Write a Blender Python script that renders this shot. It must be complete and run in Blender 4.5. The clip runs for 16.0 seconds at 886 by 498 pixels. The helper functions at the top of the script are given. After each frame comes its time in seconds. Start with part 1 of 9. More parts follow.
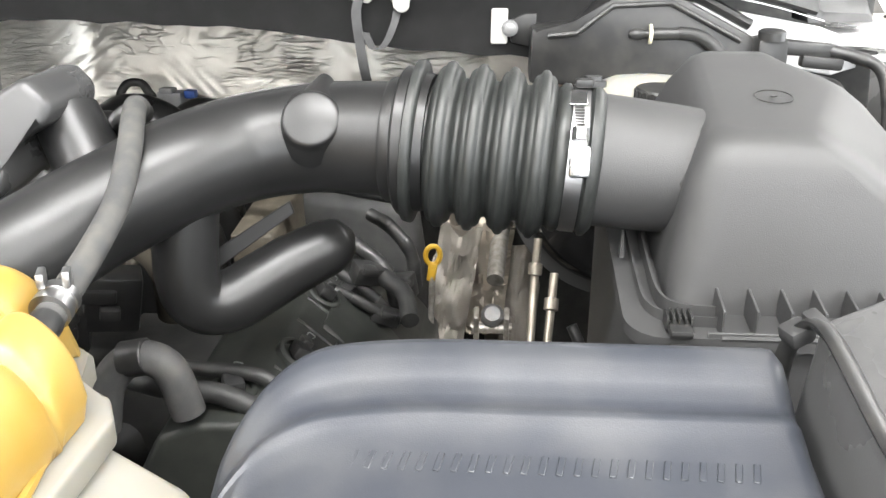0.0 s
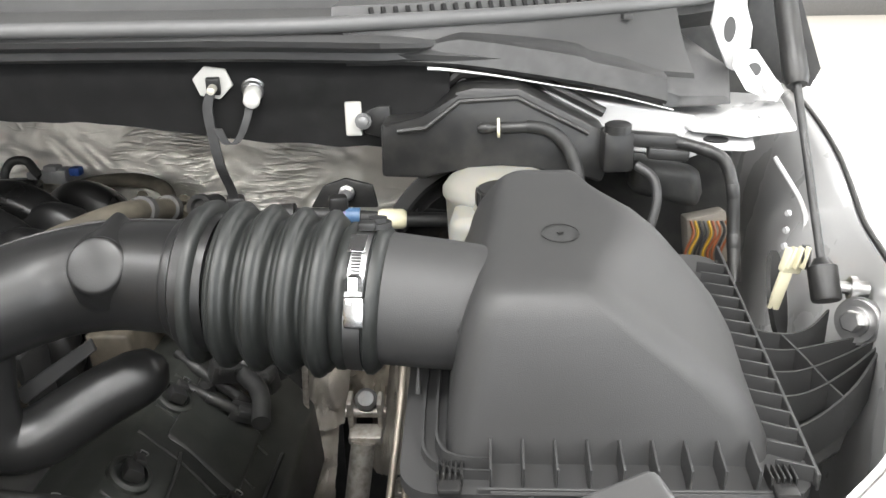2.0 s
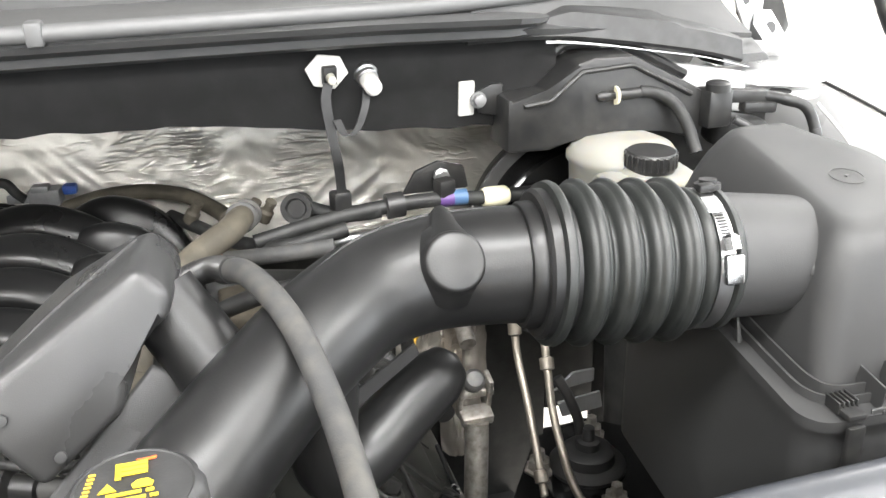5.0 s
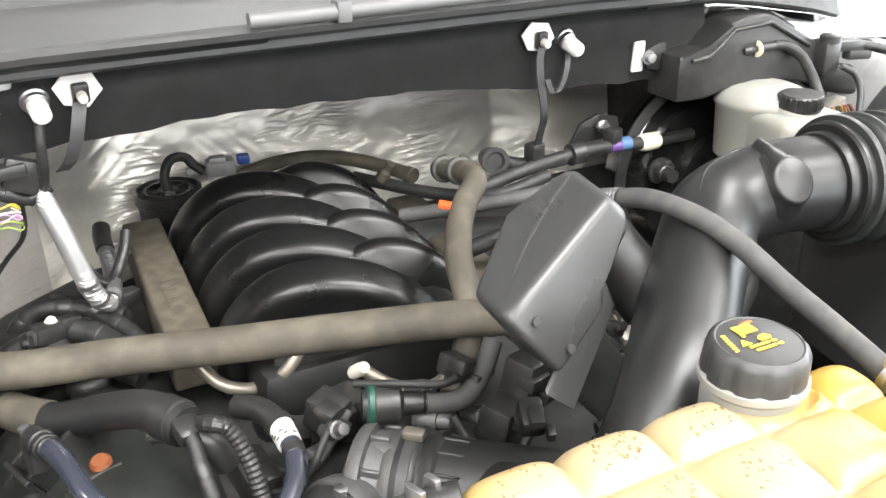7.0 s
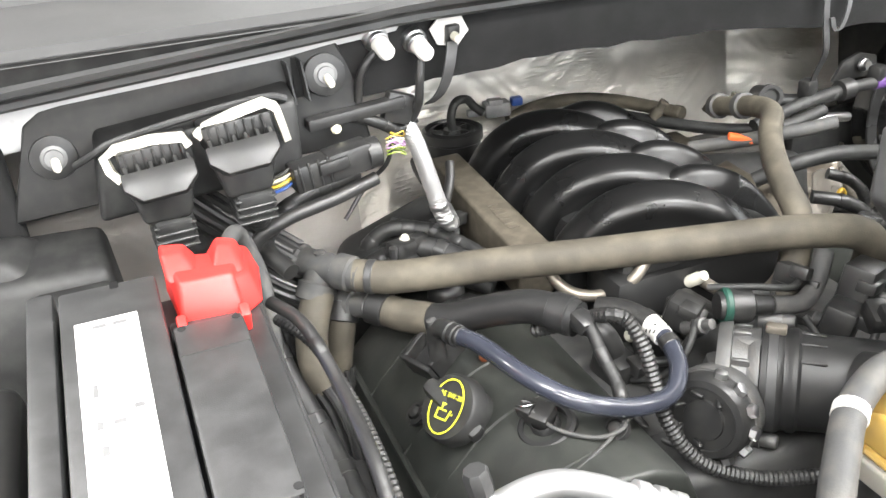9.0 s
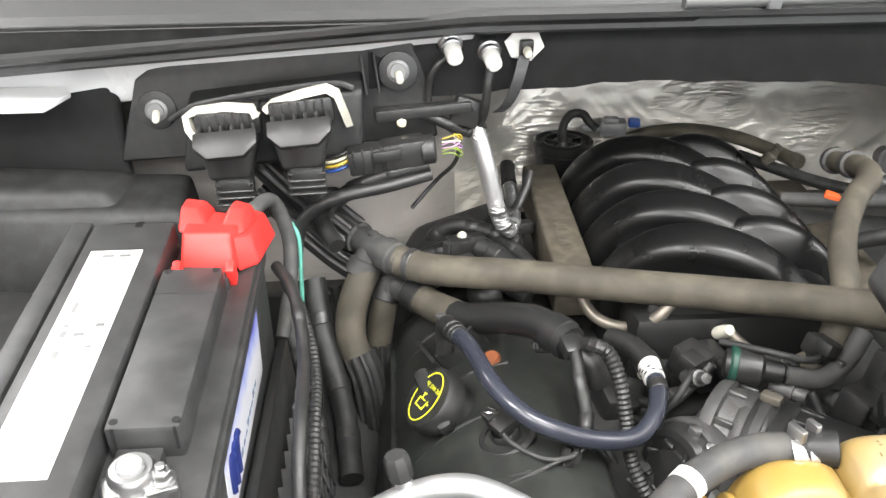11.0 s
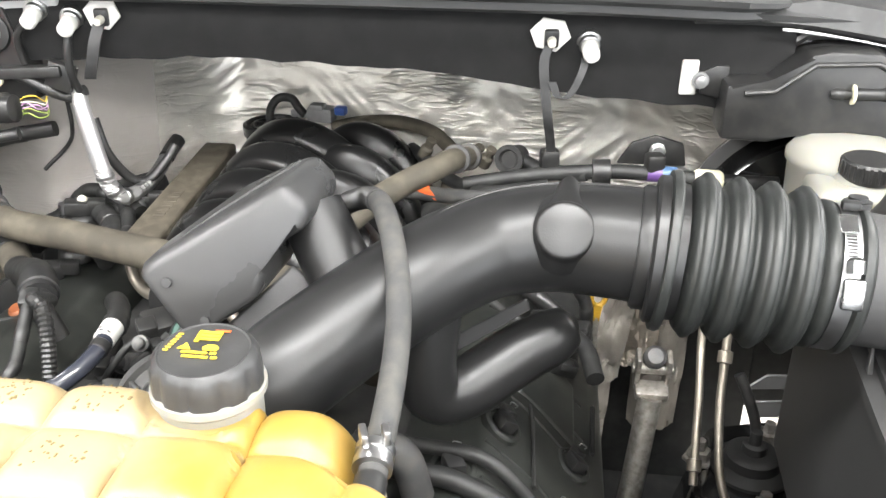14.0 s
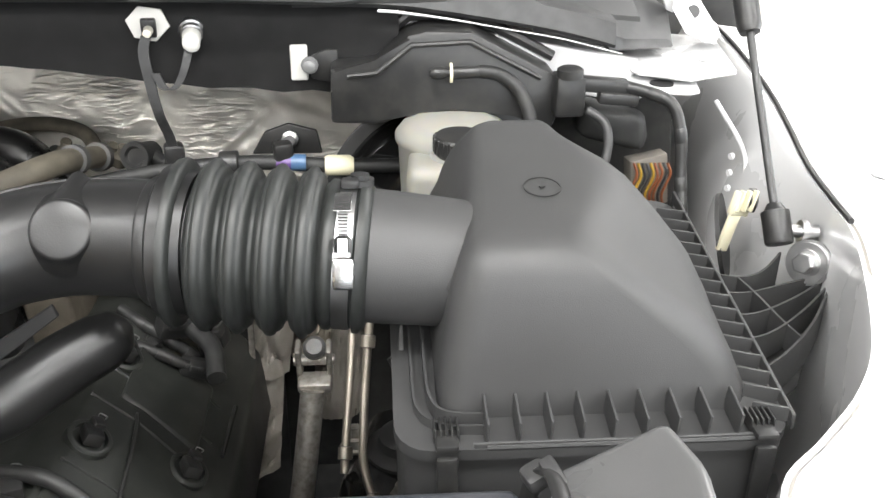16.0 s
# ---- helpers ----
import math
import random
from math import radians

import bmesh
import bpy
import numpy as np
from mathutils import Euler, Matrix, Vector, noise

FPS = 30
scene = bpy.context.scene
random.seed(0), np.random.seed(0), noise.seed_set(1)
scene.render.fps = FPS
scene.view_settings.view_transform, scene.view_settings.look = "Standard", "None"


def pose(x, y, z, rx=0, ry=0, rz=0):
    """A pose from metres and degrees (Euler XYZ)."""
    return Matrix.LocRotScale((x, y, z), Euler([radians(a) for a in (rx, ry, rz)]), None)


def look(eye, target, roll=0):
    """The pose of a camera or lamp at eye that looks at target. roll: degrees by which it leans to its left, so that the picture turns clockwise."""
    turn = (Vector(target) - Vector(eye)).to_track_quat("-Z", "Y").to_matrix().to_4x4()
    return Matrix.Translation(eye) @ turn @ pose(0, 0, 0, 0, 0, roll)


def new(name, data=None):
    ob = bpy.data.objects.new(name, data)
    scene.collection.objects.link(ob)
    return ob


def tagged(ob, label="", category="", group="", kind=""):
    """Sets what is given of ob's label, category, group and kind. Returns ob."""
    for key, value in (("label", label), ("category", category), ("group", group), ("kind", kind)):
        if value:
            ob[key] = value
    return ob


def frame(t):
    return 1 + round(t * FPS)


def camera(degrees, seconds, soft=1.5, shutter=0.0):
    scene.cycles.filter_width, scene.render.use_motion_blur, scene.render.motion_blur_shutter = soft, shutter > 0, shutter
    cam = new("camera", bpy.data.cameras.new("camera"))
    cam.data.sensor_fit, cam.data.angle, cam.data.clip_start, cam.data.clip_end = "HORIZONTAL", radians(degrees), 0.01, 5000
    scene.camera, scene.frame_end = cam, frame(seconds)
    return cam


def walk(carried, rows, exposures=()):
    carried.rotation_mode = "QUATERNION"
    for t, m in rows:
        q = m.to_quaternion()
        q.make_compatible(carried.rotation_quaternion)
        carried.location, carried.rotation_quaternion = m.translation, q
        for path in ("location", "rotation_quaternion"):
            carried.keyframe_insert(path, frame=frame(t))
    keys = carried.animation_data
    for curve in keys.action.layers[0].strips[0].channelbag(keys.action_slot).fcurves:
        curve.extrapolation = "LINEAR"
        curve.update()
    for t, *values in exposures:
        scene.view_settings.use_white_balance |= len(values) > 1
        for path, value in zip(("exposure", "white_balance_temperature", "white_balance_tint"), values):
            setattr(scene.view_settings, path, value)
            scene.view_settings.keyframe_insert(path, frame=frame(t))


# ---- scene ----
cam = camera(53.2, 16.0)
# seconds, eye, point looked at, roll
PATH = [
    (0, (0.0055, 0.0017, 1.5969), (-0.1165, 1.8561, 0.8578), -0.04),
    (0.5, (0.0481, 0.0496, 1.6220), (-0.0794, 1.9067, 0.8906), -0.27),
    (1, (0.0787, 0.0684, 1.6376), (-0.0382, 1.9263, 0.9065), -0.29),
    (1.5, (0.1211, 0.0718, 1.6406), (0.0057, 1.9304, 0.9111), -0.64),
    (2, (0.1341, 0.0450, 1.6790), (0.0419, 1.9036, 0.9461), -1.05),
    (2.5, (0.0818, 0.0194, 1.7134), (0.1200, 1.8792, 0.9788), -0.47),
    (3, (-0.0200, 0.0195, 1.7122), (0.1452, 1.8711, 0.9747), -1.22),
    (3.2, (-0.0593, 0.0214, 1.7062), (0.1411, 1.8698, 0.9690), -1.61),
    (5.3, (-0.2846, 0.0952, 1.6814), (0.2708, 1.8477, 0.8940), -1.48),
    (5.5, (-0.3001, 0.0971, 1.6813), (0.2849, 1.8375, 0.8883), -1.70),
    (6, (-0.3984, 0.0888, 1.6880), (0.2569, 1.7999, 0.8862), -1.86),
    (6.5, (-0.5400, 0.0944, 1.7035), (0.1837, 1.7692, 0.8843), -1.74),
    (7, (-0.6483, 0.1051, 1.7112), (0.1400, 1.7370, 0.8653), -1.43),
    (7.5, (-0.7492, 0.1339, 1.6930), (0.0108, 1.7740, 0.8372), -2.31),
    (8, (-0.8324, 0.1302, 1.6971), (-0.0970, 1.7729, 0.8249), -2.73),
    (8.5, (-0.8801, 0.1248, 1.7129), (-0.1854, 1.7766, 0.8246), -3.19),
    (9, (-0.9198, 0.1097, 1.7207), (-0.3058, 1.7858, 0.8185), -3.99),
    (9.2, (-0.9242, 0.0991, 1.7205), (-0.3548, 1.7897, 0.8162), -4.11),
    (11.3, (-0.6850, 0.0066, 1.7419), (-0.6356, 1.7923, 0.8424), 0.27),
    (11.5, (-0.6536, -0.0153, 1.7425), (-0.6165, 1.7709, 0.8435), 1.11),
    (12, (-0.5614, -0.0490, 1.7420), (-0.5854, 1.7418, 0.8518), 2.15),
    (12.5, (-0.4691, -0.0511, 1.7377), (-0.5321, 1.7434, 0.8569), 2.39),
    (13, (-0.3545, -0.0216, 1.7342), (-0.5199, 1.7671, 0.8548), 1.17),
    (13.5, (-0.2258, 0.0092, 1.7215), (-0.4350, 1.7949, 0.8456), 0.50),
    (14, (-0.1352, 0.0330, 1.7034), (-0.3512, 1.8199, 0.8315), 0.31),
    (14.5, (-0.0442, 0.0459, 1.6972), (-0.2426, 1.8352, 0.8262), -0.03),
    (15, (0.0280, 0.0616, 1.6831), (-0.0903, 1.8617, 0.8198), 0.77),
    (15.5, (0.0672, 0.0673, 1.6808), (0.0800, 1.8677, 0.8099), 1.17),
    (16, (0.0767, 0.0573, 1.6931), (0.2202, 1.8479, 0.8139), 0.78),
]
WALK = [(t, look(eye, aim, roll)) for t, eye, aim, roll in PATH]
walk(cam, WALK, [(0.0, 0.72), (0.5, 0.72), (1.5, 0.28), (2.5, -0.3), (3.0, -0.49), (5.5, 0.66), (6.5, 0.54), (7.0, 0.66), (8.0, 0.88), (9.0, 0.96), (11.5, 0.26), (12.5, 0.22), (13.5, 0.45), (14.5, 0.76), (15.0, 0.77), (15.5, 0.64), (16.0, 0.09)])

LIFT = 0.0          # height of the bay's datum
FLOOR = 0.25 + LIFT

# ---- world, room light ----
world = bpy.data.worlds.new("world")
scene.world = world
world.use_nodes = True
world.node_tree.nodes["Background"].inputs[0].default_value = (0.92, 0.96, 1.0, 1)
world.node_tree.nodes["Background"].inputs[1].default_value = 0.9
# unseen ceiling lamps assumed for the room; those beyond y 5 brighten the floor
LAMPS = [(-2.2, -3.4), (0.0, -3.4), (2.2, -3.4), (-2.2, -1.9), (0.0, -1.9), (2.2, -1.9), (-2.2, -0.3), (0.0, -0.3), (2.2, -0.3), (-2.6, 2.0), (2.6, 2.0), (2.2, 5.2), (5.6, 5.2), (1.0, 8.0), (3.4, 8.0), (5.8, 8.0), (3.4, 10.6), (6.0, 10.6)]
LAMP_W, LAMP_Z = 66.0, 3.05 + FLOOR
for lx, ly in LAMPS:
    data = bpy.data.lights.new("added_ceiling_lamp", "AREA")
    data.shape, data.size, data.size_y = "RECTANGLE", 1.5, 0.5
    data.energy, data.color = LAMP_W, (1.0, 0.995, 0.985)
    lamp = new("added_ceiling_lamp", data)
    lamp.matrix_world = pose(lx, ly, LAMP_Z - 0.06, 0, 0, 0)

# front: unseen open roller door added to brighten the foil; side: daylight beside the truck
for door, watts, width, place in (("front_fill_light", 150.0, 5.4, pose(1.75, -4.5, 1.25 + FLOOR, 90, 0, 0)), ("side_daylight", 230.0, 4.4, pose(5.0, 0.6, 1.35 + FLOOR, 90, 0, 90))):
    data = bpy.data.lights.new(door, "AREA")
    data.shape, data.size, data.size_y = "RECTANGLE", width, 2.4
    data.energy, data.color = watts, (0.94, 0.975, 1.0)
    lamp = new(door, data)
    lamp.matrix_world = place


# ---- materials ----
def rgb(c):
    return (c, c, c, 1) if isinstance(c, (int, float)) else (*c, 1)


def material(name, c, rough=0.5, metal=0.0, vary=0.25, scale=30.0, fine=900.0, bump=0.05, dust=0.0, dust_c=(0.2, 0.18, 0.15),
             coat=0.0, sss=0.0, spec=0.5):
    """Principled surface with a coarse and a fine variation of colour and roughness, a fine relief and, if wanted, settled dust."""
    m = bpy.data.materials.new(name)
    m.use_nodes = True
    nt = m.node_tree
    n, l = nt.nodes, nt.links
    b = n["Principled BSDF"]
    b.inputs["Metallic"].default_value = metal
    b.inputs["Specular IOR Level"].default_value = spec
    b.inputs["Coat Weight"].default_value = coat
    if sss:
        b.inputs["Subsurface Weight"].default_value = sss
        b.inputs["Subsurface Radius"].default_value = (0.02, 0.012, 0.004)
        b.inputs["Subsurface Scale"].default_value = 0.6
    tc = n.new("ShaderNodeTexCoord")
    big = n.new("ShaderNodeTexNoise")
    big.inputs["Scale"].default_value, big.inputs["Detail"].default_value = scale, 5.0
    small = n.new("ShaderNodeTexNoise")
    small.inputs["Scale"].default_value, small.inputs["Detail"].default_value = fine, 2.0
    l.new(tc.outputs["Object"], big.inputs["Vector"])
    l.new(tc.outputs["Object"], small.inputs["Vector"])
    mix = n.new("ShaderNodeMix")
    mix.data_type = "RGBA"
    c4 = rgb(c)
    mix.inputs[6].default_value = tuple(v * (1 - vary) for v in c4[:3]) + (1,)
    mix.inputs[7].default_value = tuple(min(v * (1 + vary), 1) for v in c4[:3]) + (1,)
    l.new(big.outputs["Fac"], mix.inputs[0])
    out = mix.outputs[2]
    if dust:
        ramp = n.new("ShaderNodeValToRGB")
        ramp.color_ramp.elements[0].position, ramp.color_ramp.elements[1].position = 0.42, 0.68
        dn = n.new("ShaderNodeTexNoise")
        dn.inputs["Scale"].default_value, dn.inputs["Detail"].default_value = scale * 2.3, 8.0
        l.new(tc.outputs["Object"], dn.inputs["Vector"])
        l.new(dn.outputs["Fac"], ramp.inputs[0])
        mul = n.new("ShaderNodeMath")
        mul.operation = "MULTIPLY"
        mul.inputs[1].default_value = dust
        l.new(ramp.outputs[0], mul.inputs[0])
        mix2 = n.new("ShaderNodeMix")
        mix2.data_type = "RGBA"
        mix2.inputs[7].default_value = rgb(dust_c)
        l.new(mul.outputs[0], mix2.inputs[0])
        l.new(out, mix2.inputs[6])
        out = mix2.outputs[2]
    l.new(out, b.inputs["Base Color"])
    mr = n.new("ShaderNodeMapRange")
    mr.inputs[3].default_value, mr.inputs[4].default_value = max(rough - 0.1, 0.03), min(rough + 0.12, 1)
    l.new(big.outputs["Fac"], mr.inputs[0])
    l.new(mr.outputs[0], b.inputs["Roughness"])
    if bump:
        bp = n.new("ShaderNodeBump")
        bp.inputs["Strength"].default_value, bp.inputs["Distance"].default_value = bump, 0.001
        l.new(small.outputs["Fac"], bp.inputs["Height"])
        l.new(bp.outputs["Normal"], b.inputs["Normal"])
    return m


M_RUNNER = material("glossy_moulded_plastic", 0.007, 0.28, scale=14, fine=700, bump=0.1, spec=0.34)
M_TUBE = material("moulded_black_plastic", 0.012, 0.36, scale=14, bump=0.08)
M_LID = material("grained_grey_plastic", 0.036, 0.5, scale=10, fine=1500, bump=0.18)
M_BLACK = material("black_plastic", 0.018, 0.36, scale=40, dust=0.25, dust_c=(0.05, 0.048, 0.042), bump=0.08)
M_DARK = material("dusty_black_plastic", 0.011, 0.55, scale=25, dust=0.5, dust_c=(0.036, 0.037, 0.034), bump=0.15)
M_RUBBER = material("bellows_rubber", 0.015, 0.46, scale=60, bump=0.1)
M_ELBOW = material("satin_grey_plastic", 0.075, 0.3, scale=9, fine=1200, bump=0.08, dust=0.3, dust_c=0.11)
M_BELLOWS = material("ribbed_bellows_rubber", (0.016, 0.0175, 0.0165), 0.42, scale=60, fine=600, bump=0.12, dust=0.3, dust_c=0.03)
M_GLOSS = material("satin_black_plastic", (0.03, 0.033, 0.04), 0.3, scale=9, fine=1200, bump=0.08, dust=0.35, dust_c=0.085)
M_RES = material("satin_resonator_plastic", 0.036, 0.29, scale=10, fine=1500, bump=0.12)
M_DRUM = material("gloss_black_paint", 0.006, 0.16, scale=12, bump=0.02, dust=0.12, dust_c=0.03, coat=0.4)
M_TARN = material("tarnished_steel", (0.24, 0.215, 0.18), 0.42, metal=0.7, vary=0.3, scale=70, bump=0.1)
M_COVER = material("oily_black_plastic", (0.019, 0.0205, 0.0185), 0.38, scale=18, fine=700, bump=0.12, dust=0.45, dust_c=(0.046, 0.048, 0.042))
M_PIT = material("dusty_black_steel", 0.022, 0.6, scale=20, dust=0.7, dust_c=(0.048, 0.048, 0.044))
M_FELT = material("black_felt", 0.016, 0.85, scale=18, fine=1800, bump=0.6, dust=0.3, dust_c=0.03, spec=0.2)
M_TAN = material("dusty_hose_rubber", (0.062, 0.055, 0.043), 0.66, vary=0.25, scale=14, fine=700, bump=0.25, dust=0.75, dust_c=(0.118, 0.105, 0.08), spec=0.3)
M_HOSE = material("grey_hose_rubber", 0.05, 0.58, vary=0.3, scale=30, bump=0.15, dust=0.5, dust_c=(0.1, 0.095, 0.083), spec=0.3)
M_BROWN = material("dirty_rail_plastic", (0.05, 0.042, 0.03), 0.65, vary=0.3, scale=35, dust=0.8, dust_c=(0.09, 0.078, 0.058), bump=0.25)
M_SHINY = material("glossy_nylon_hose", (0.03, 0.033, 0.045), 0.2, scale=30, bump=0.03, coat=0.3)
M_PITTED = material("brown_pit_stain", (0.14, 0.105, 0.045), 0.6, scale=60)
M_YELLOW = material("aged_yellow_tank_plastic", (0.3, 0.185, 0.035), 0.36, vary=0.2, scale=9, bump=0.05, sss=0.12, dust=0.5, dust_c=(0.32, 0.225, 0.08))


def pale_patch(m, centre, reach, c):
    """A paler patch with an uneven edge round a place on the plastic."""
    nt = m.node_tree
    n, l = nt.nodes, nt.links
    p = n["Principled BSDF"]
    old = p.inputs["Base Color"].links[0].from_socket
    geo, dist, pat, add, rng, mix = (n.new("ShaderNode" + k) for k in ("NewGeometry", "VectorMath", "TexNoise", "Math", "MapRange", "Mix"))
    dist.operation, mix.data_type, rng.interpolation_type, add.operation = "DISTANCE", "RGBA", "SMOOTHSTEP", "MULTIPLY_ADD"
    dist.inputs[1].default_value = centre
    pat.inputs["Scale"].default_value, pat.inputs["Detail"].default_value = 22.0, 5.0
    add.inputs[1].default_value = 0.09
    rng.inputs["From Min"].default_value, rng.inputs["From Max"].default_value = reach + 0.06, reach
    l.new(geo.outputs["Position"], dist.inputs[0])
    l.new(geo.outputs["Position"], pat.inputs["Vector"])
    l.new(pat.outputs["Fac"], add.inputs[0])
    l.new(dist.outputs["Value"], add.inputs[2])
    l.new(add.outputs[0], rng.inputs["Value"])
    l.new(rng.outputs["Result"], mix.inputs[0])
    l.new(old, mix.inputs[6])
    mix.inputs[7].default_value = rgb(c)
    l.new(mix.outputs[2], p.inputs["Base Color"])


pale_patch(M_YELLOW, (-0.40, 0.36, 1.43), 0.11, (0.31, 0.24, 0.135))


def label_material():
    """White film printed with a blue band that fades downwards, with a torn-looking lower edge."""
    m = material("blue_banded_label", (0.62, 0.62, 0.66), 0.32, vary=0.05, bump=0.02)
    nt = m.node_tree
    n, l = nt.nodes, nt.links
    tc = next(x for x in n if x.bl_idname == "ShaderNodeTexCoord")
    sep = n.new("ShaderNodeSeparateXYZ")
    slope = n.new("ShaderNodeMath")
    slope.operation = "MULTIPLY_ADD"
    slope.inputs[1].default_value = 0.12
    wob = n.new("ShaderNodeTexNoise")
    wob.inputs["Scale"].default_value = 60
    add = n.new("ShaderNodeMath")
    add.operation = "MULTIPLY_ADD"
    add.inputs[1].default_value = 0.02
    ramp = n.new("ShaderNodeValToRGB")
    ramp.color_ramp.elements[0].position, ramp.color_ramp.elements[0].color = 0.0, (0.62, 0.62, 0.66, 1)
    ramp.color_ramp.elements[1].position, ramp.color_ramp.elements[1].color = 1.0, (0.045, 0.05, 0.5, 1)
    mid = ramp.color_ramp.elements.new(0.45)
    mid.color = (0.36, 0.4, 0.66, 1)
    rng = n.new("ShaderNodeMapRange")
    rng.inputs["From Min"].default_value, rng.inputs["From Max"].default_value = 0.157, 0.187
    l.new(tc.outputs["Object"], sep.inputs[0])
    l.new(tc.outputs["Object"], wob.inputs["Vector"])
    l.new(sep.outputs["Y"], slope.inputs[0])
    l.new(sep.outputs["Z"], slope.inputs[2])
    l.new(wob.outputs["Fac"], add.inputs[0])
    l.new(slope.outputs[0], add.inputs[2])
    l.new(add.outputs[0], rng.inputs["Value"])
    l.new(rng.outputs["Result"], ramp.inputs["Fac"])
    l.new(ramp.outputs["Color"], n["Principled BSDF"].inputs["Base Color"])
    return m


M_MARK = material("yellow_print", (0.62, 0.46, 0.03), 0.5, bump=0)
M_OIL = material("oil_cap_print", (0.72, 0.72, 0.04), 0.5, bump=0)
M_ORANGE = material("orange_plastic", (0.75, 0.13, 0.03), 0.5)
M_RED = material("red_plastic", (0.8, 0.035, 0.03), 0.38, scale=20, bump=0.08)
M_BATT = material("battery_case_plastic", 0.03, 0.42, scale=22, fine=1300, bump=0.15, dust=0.4, dust_c=0.07)
M_WHITE = material("white_car_paint", 0.6, 0.28, vary=0.04, scale=6, bump=0.01, coat=0.6)
M_LINER = material("hood_liner_felt", 0.05, 0.9, scale=8, fine=700, bump=0.5, spec=0.2)
M_LABEL = material("white_paper_label", (0.62, 0.61, 0.58), 0.55, vary=0.04, bump=0.02)
M_NAVY = material("navy_print", (0.01, 0.02, 0.12), 0.4, bump=0)
M_RESERV = material("milky_white_plastic", (0.25, 0.245, 0.22), 0.5, vary=0.06, sss=0.3, bump=0.03)
M_MILK = material("milky_tank_plastic", (0.2, 0.19, 0.165), 0.5, vary=0.12, scale=12, sss=0.15, bump=0.03)
M_CREAM = material("cream_plastic", (0.70, 0.66, 0.48), 0.5, vary=0.1)
M_NYLON = material("white_nylon", (0.56, 0.54, 0.46), 0.5, vary=0.1)
M_STEEL = material("zinc_plated_steel", 0.48, 0.32, metal=1.0, vary=0.2, scale=80, bump=0.1)
M_BRIGHT = material("polished_steel", 0.5, 0.24, metal=1.0, vary=0.12, scale=90, bump=0.04)
M_ALU = material("cast_aluminium", 0.11, 0.5, metal=0.55, vary=0.3, scale=60, fine=600, bump=0.5, dust=0.4, dust_c=(0.12, 0.11, 0.095))
M_PIPE = material("brushed_aluminium_pipe", 0.6, 0.46, metal=0.85, vary=0.12, scale=70, bump=0.1)
M_RUSTY = material("dull_steel_shaft", (0.36, 0.34, 0.31), 0.45, metal=0.75, vary=0.35, scale=60, bump=0.3, dust=0.5, dust_c=(0.1, 0.085, 0.065))
M_SHIELD = material("heat_stained_shield", (0.24, 0.22, 0.195), 0.6, metal=0.3, vary=0.35, scale=18, bump=0.3, dust=0.5, dust_c=(0.16, 0.14, 0.11))
M_COWL = material("grey_cowl_plastic", 0.055, 0.5, vary=0.15, scale=7, fine=1400, bump=0.15, dust=0.3, dust_c=0.085)
M_SEAL = material("grey_weatherstrip", 0.1, 0.45, vary=0.2, scale=12, bump=0.05)
M_GREEN = material("green_plastic", (0.012, 0.05, 0.036), 0.45)
M_MINT = material("mint_wire_insulation", (0.12, 0.38, 0.30), 0.4)
M_PURPLE = material("purple_tape", (0.09, 0.045, 0.16), 0.35)
M_CYAN = material("blue_tape", (0.06, 0.12, 0.22), 0.35)
M_LIME = material("lime_wire_insulation", (0.26, 0.34, 0.06), 0.4)
M_LILAC = material("lilac_wire_insulation", (0.42, 0.25, 0.42), 0.4)
M_DKBLUE = material("blue_wire_insulation", (0.03, 0.08, 0.3), 0.4)
M_YWIRE = material("ochre_wire_insulation", (0.6, 0.42, 0.05), 0.4)
M_COPPER = material("amber_connector", (0.22, 0.068, 0.024), 0.45)
M_TILE = material("pale_floor_tile", (0.62, 0.58, 0.52), 0.35, vary=0.08, scale=3, bump=0.02)
M_WALL = material("pale_wall_paint", 0.5, 0.8, vary=0.04, scale=2)


M_SIDELABEL = label_material()
M_CAST = material("pale_cast_aluminium", 0.11, 0.5, metal=0.55, vary=0.3, scale=50, fine=600, bump=0.4, dust=0.45, dust_c=(0.13, 0.12, 0.105))
M_LEAD = material("dull_lead", 0.3, 0.5, metal=0.5, vary=0.25, scale=90, bump=0.2)
M_OCHRE = material("ochre_plastic", (0.42, 0.25, 0.02), 0.45, dust=0.4, dust_c=(0.2, 0.13, 0.03))
M_CUFF = material("pale_hose_cuff", (0.15, 0.13, 0.1), 0.6, vary=0.15, scale=40, bump=0.1)
M_WASHER = material("grey_washer", 0.2, 0.4, metal=0.4, vary=0.2, scale=60, bump=0.05)
# near-black faces that stand in for the shade inside slots and holes
M_SLOT = material("slot_shade_black", 0.006, 0.8, scale=20, bump=0)


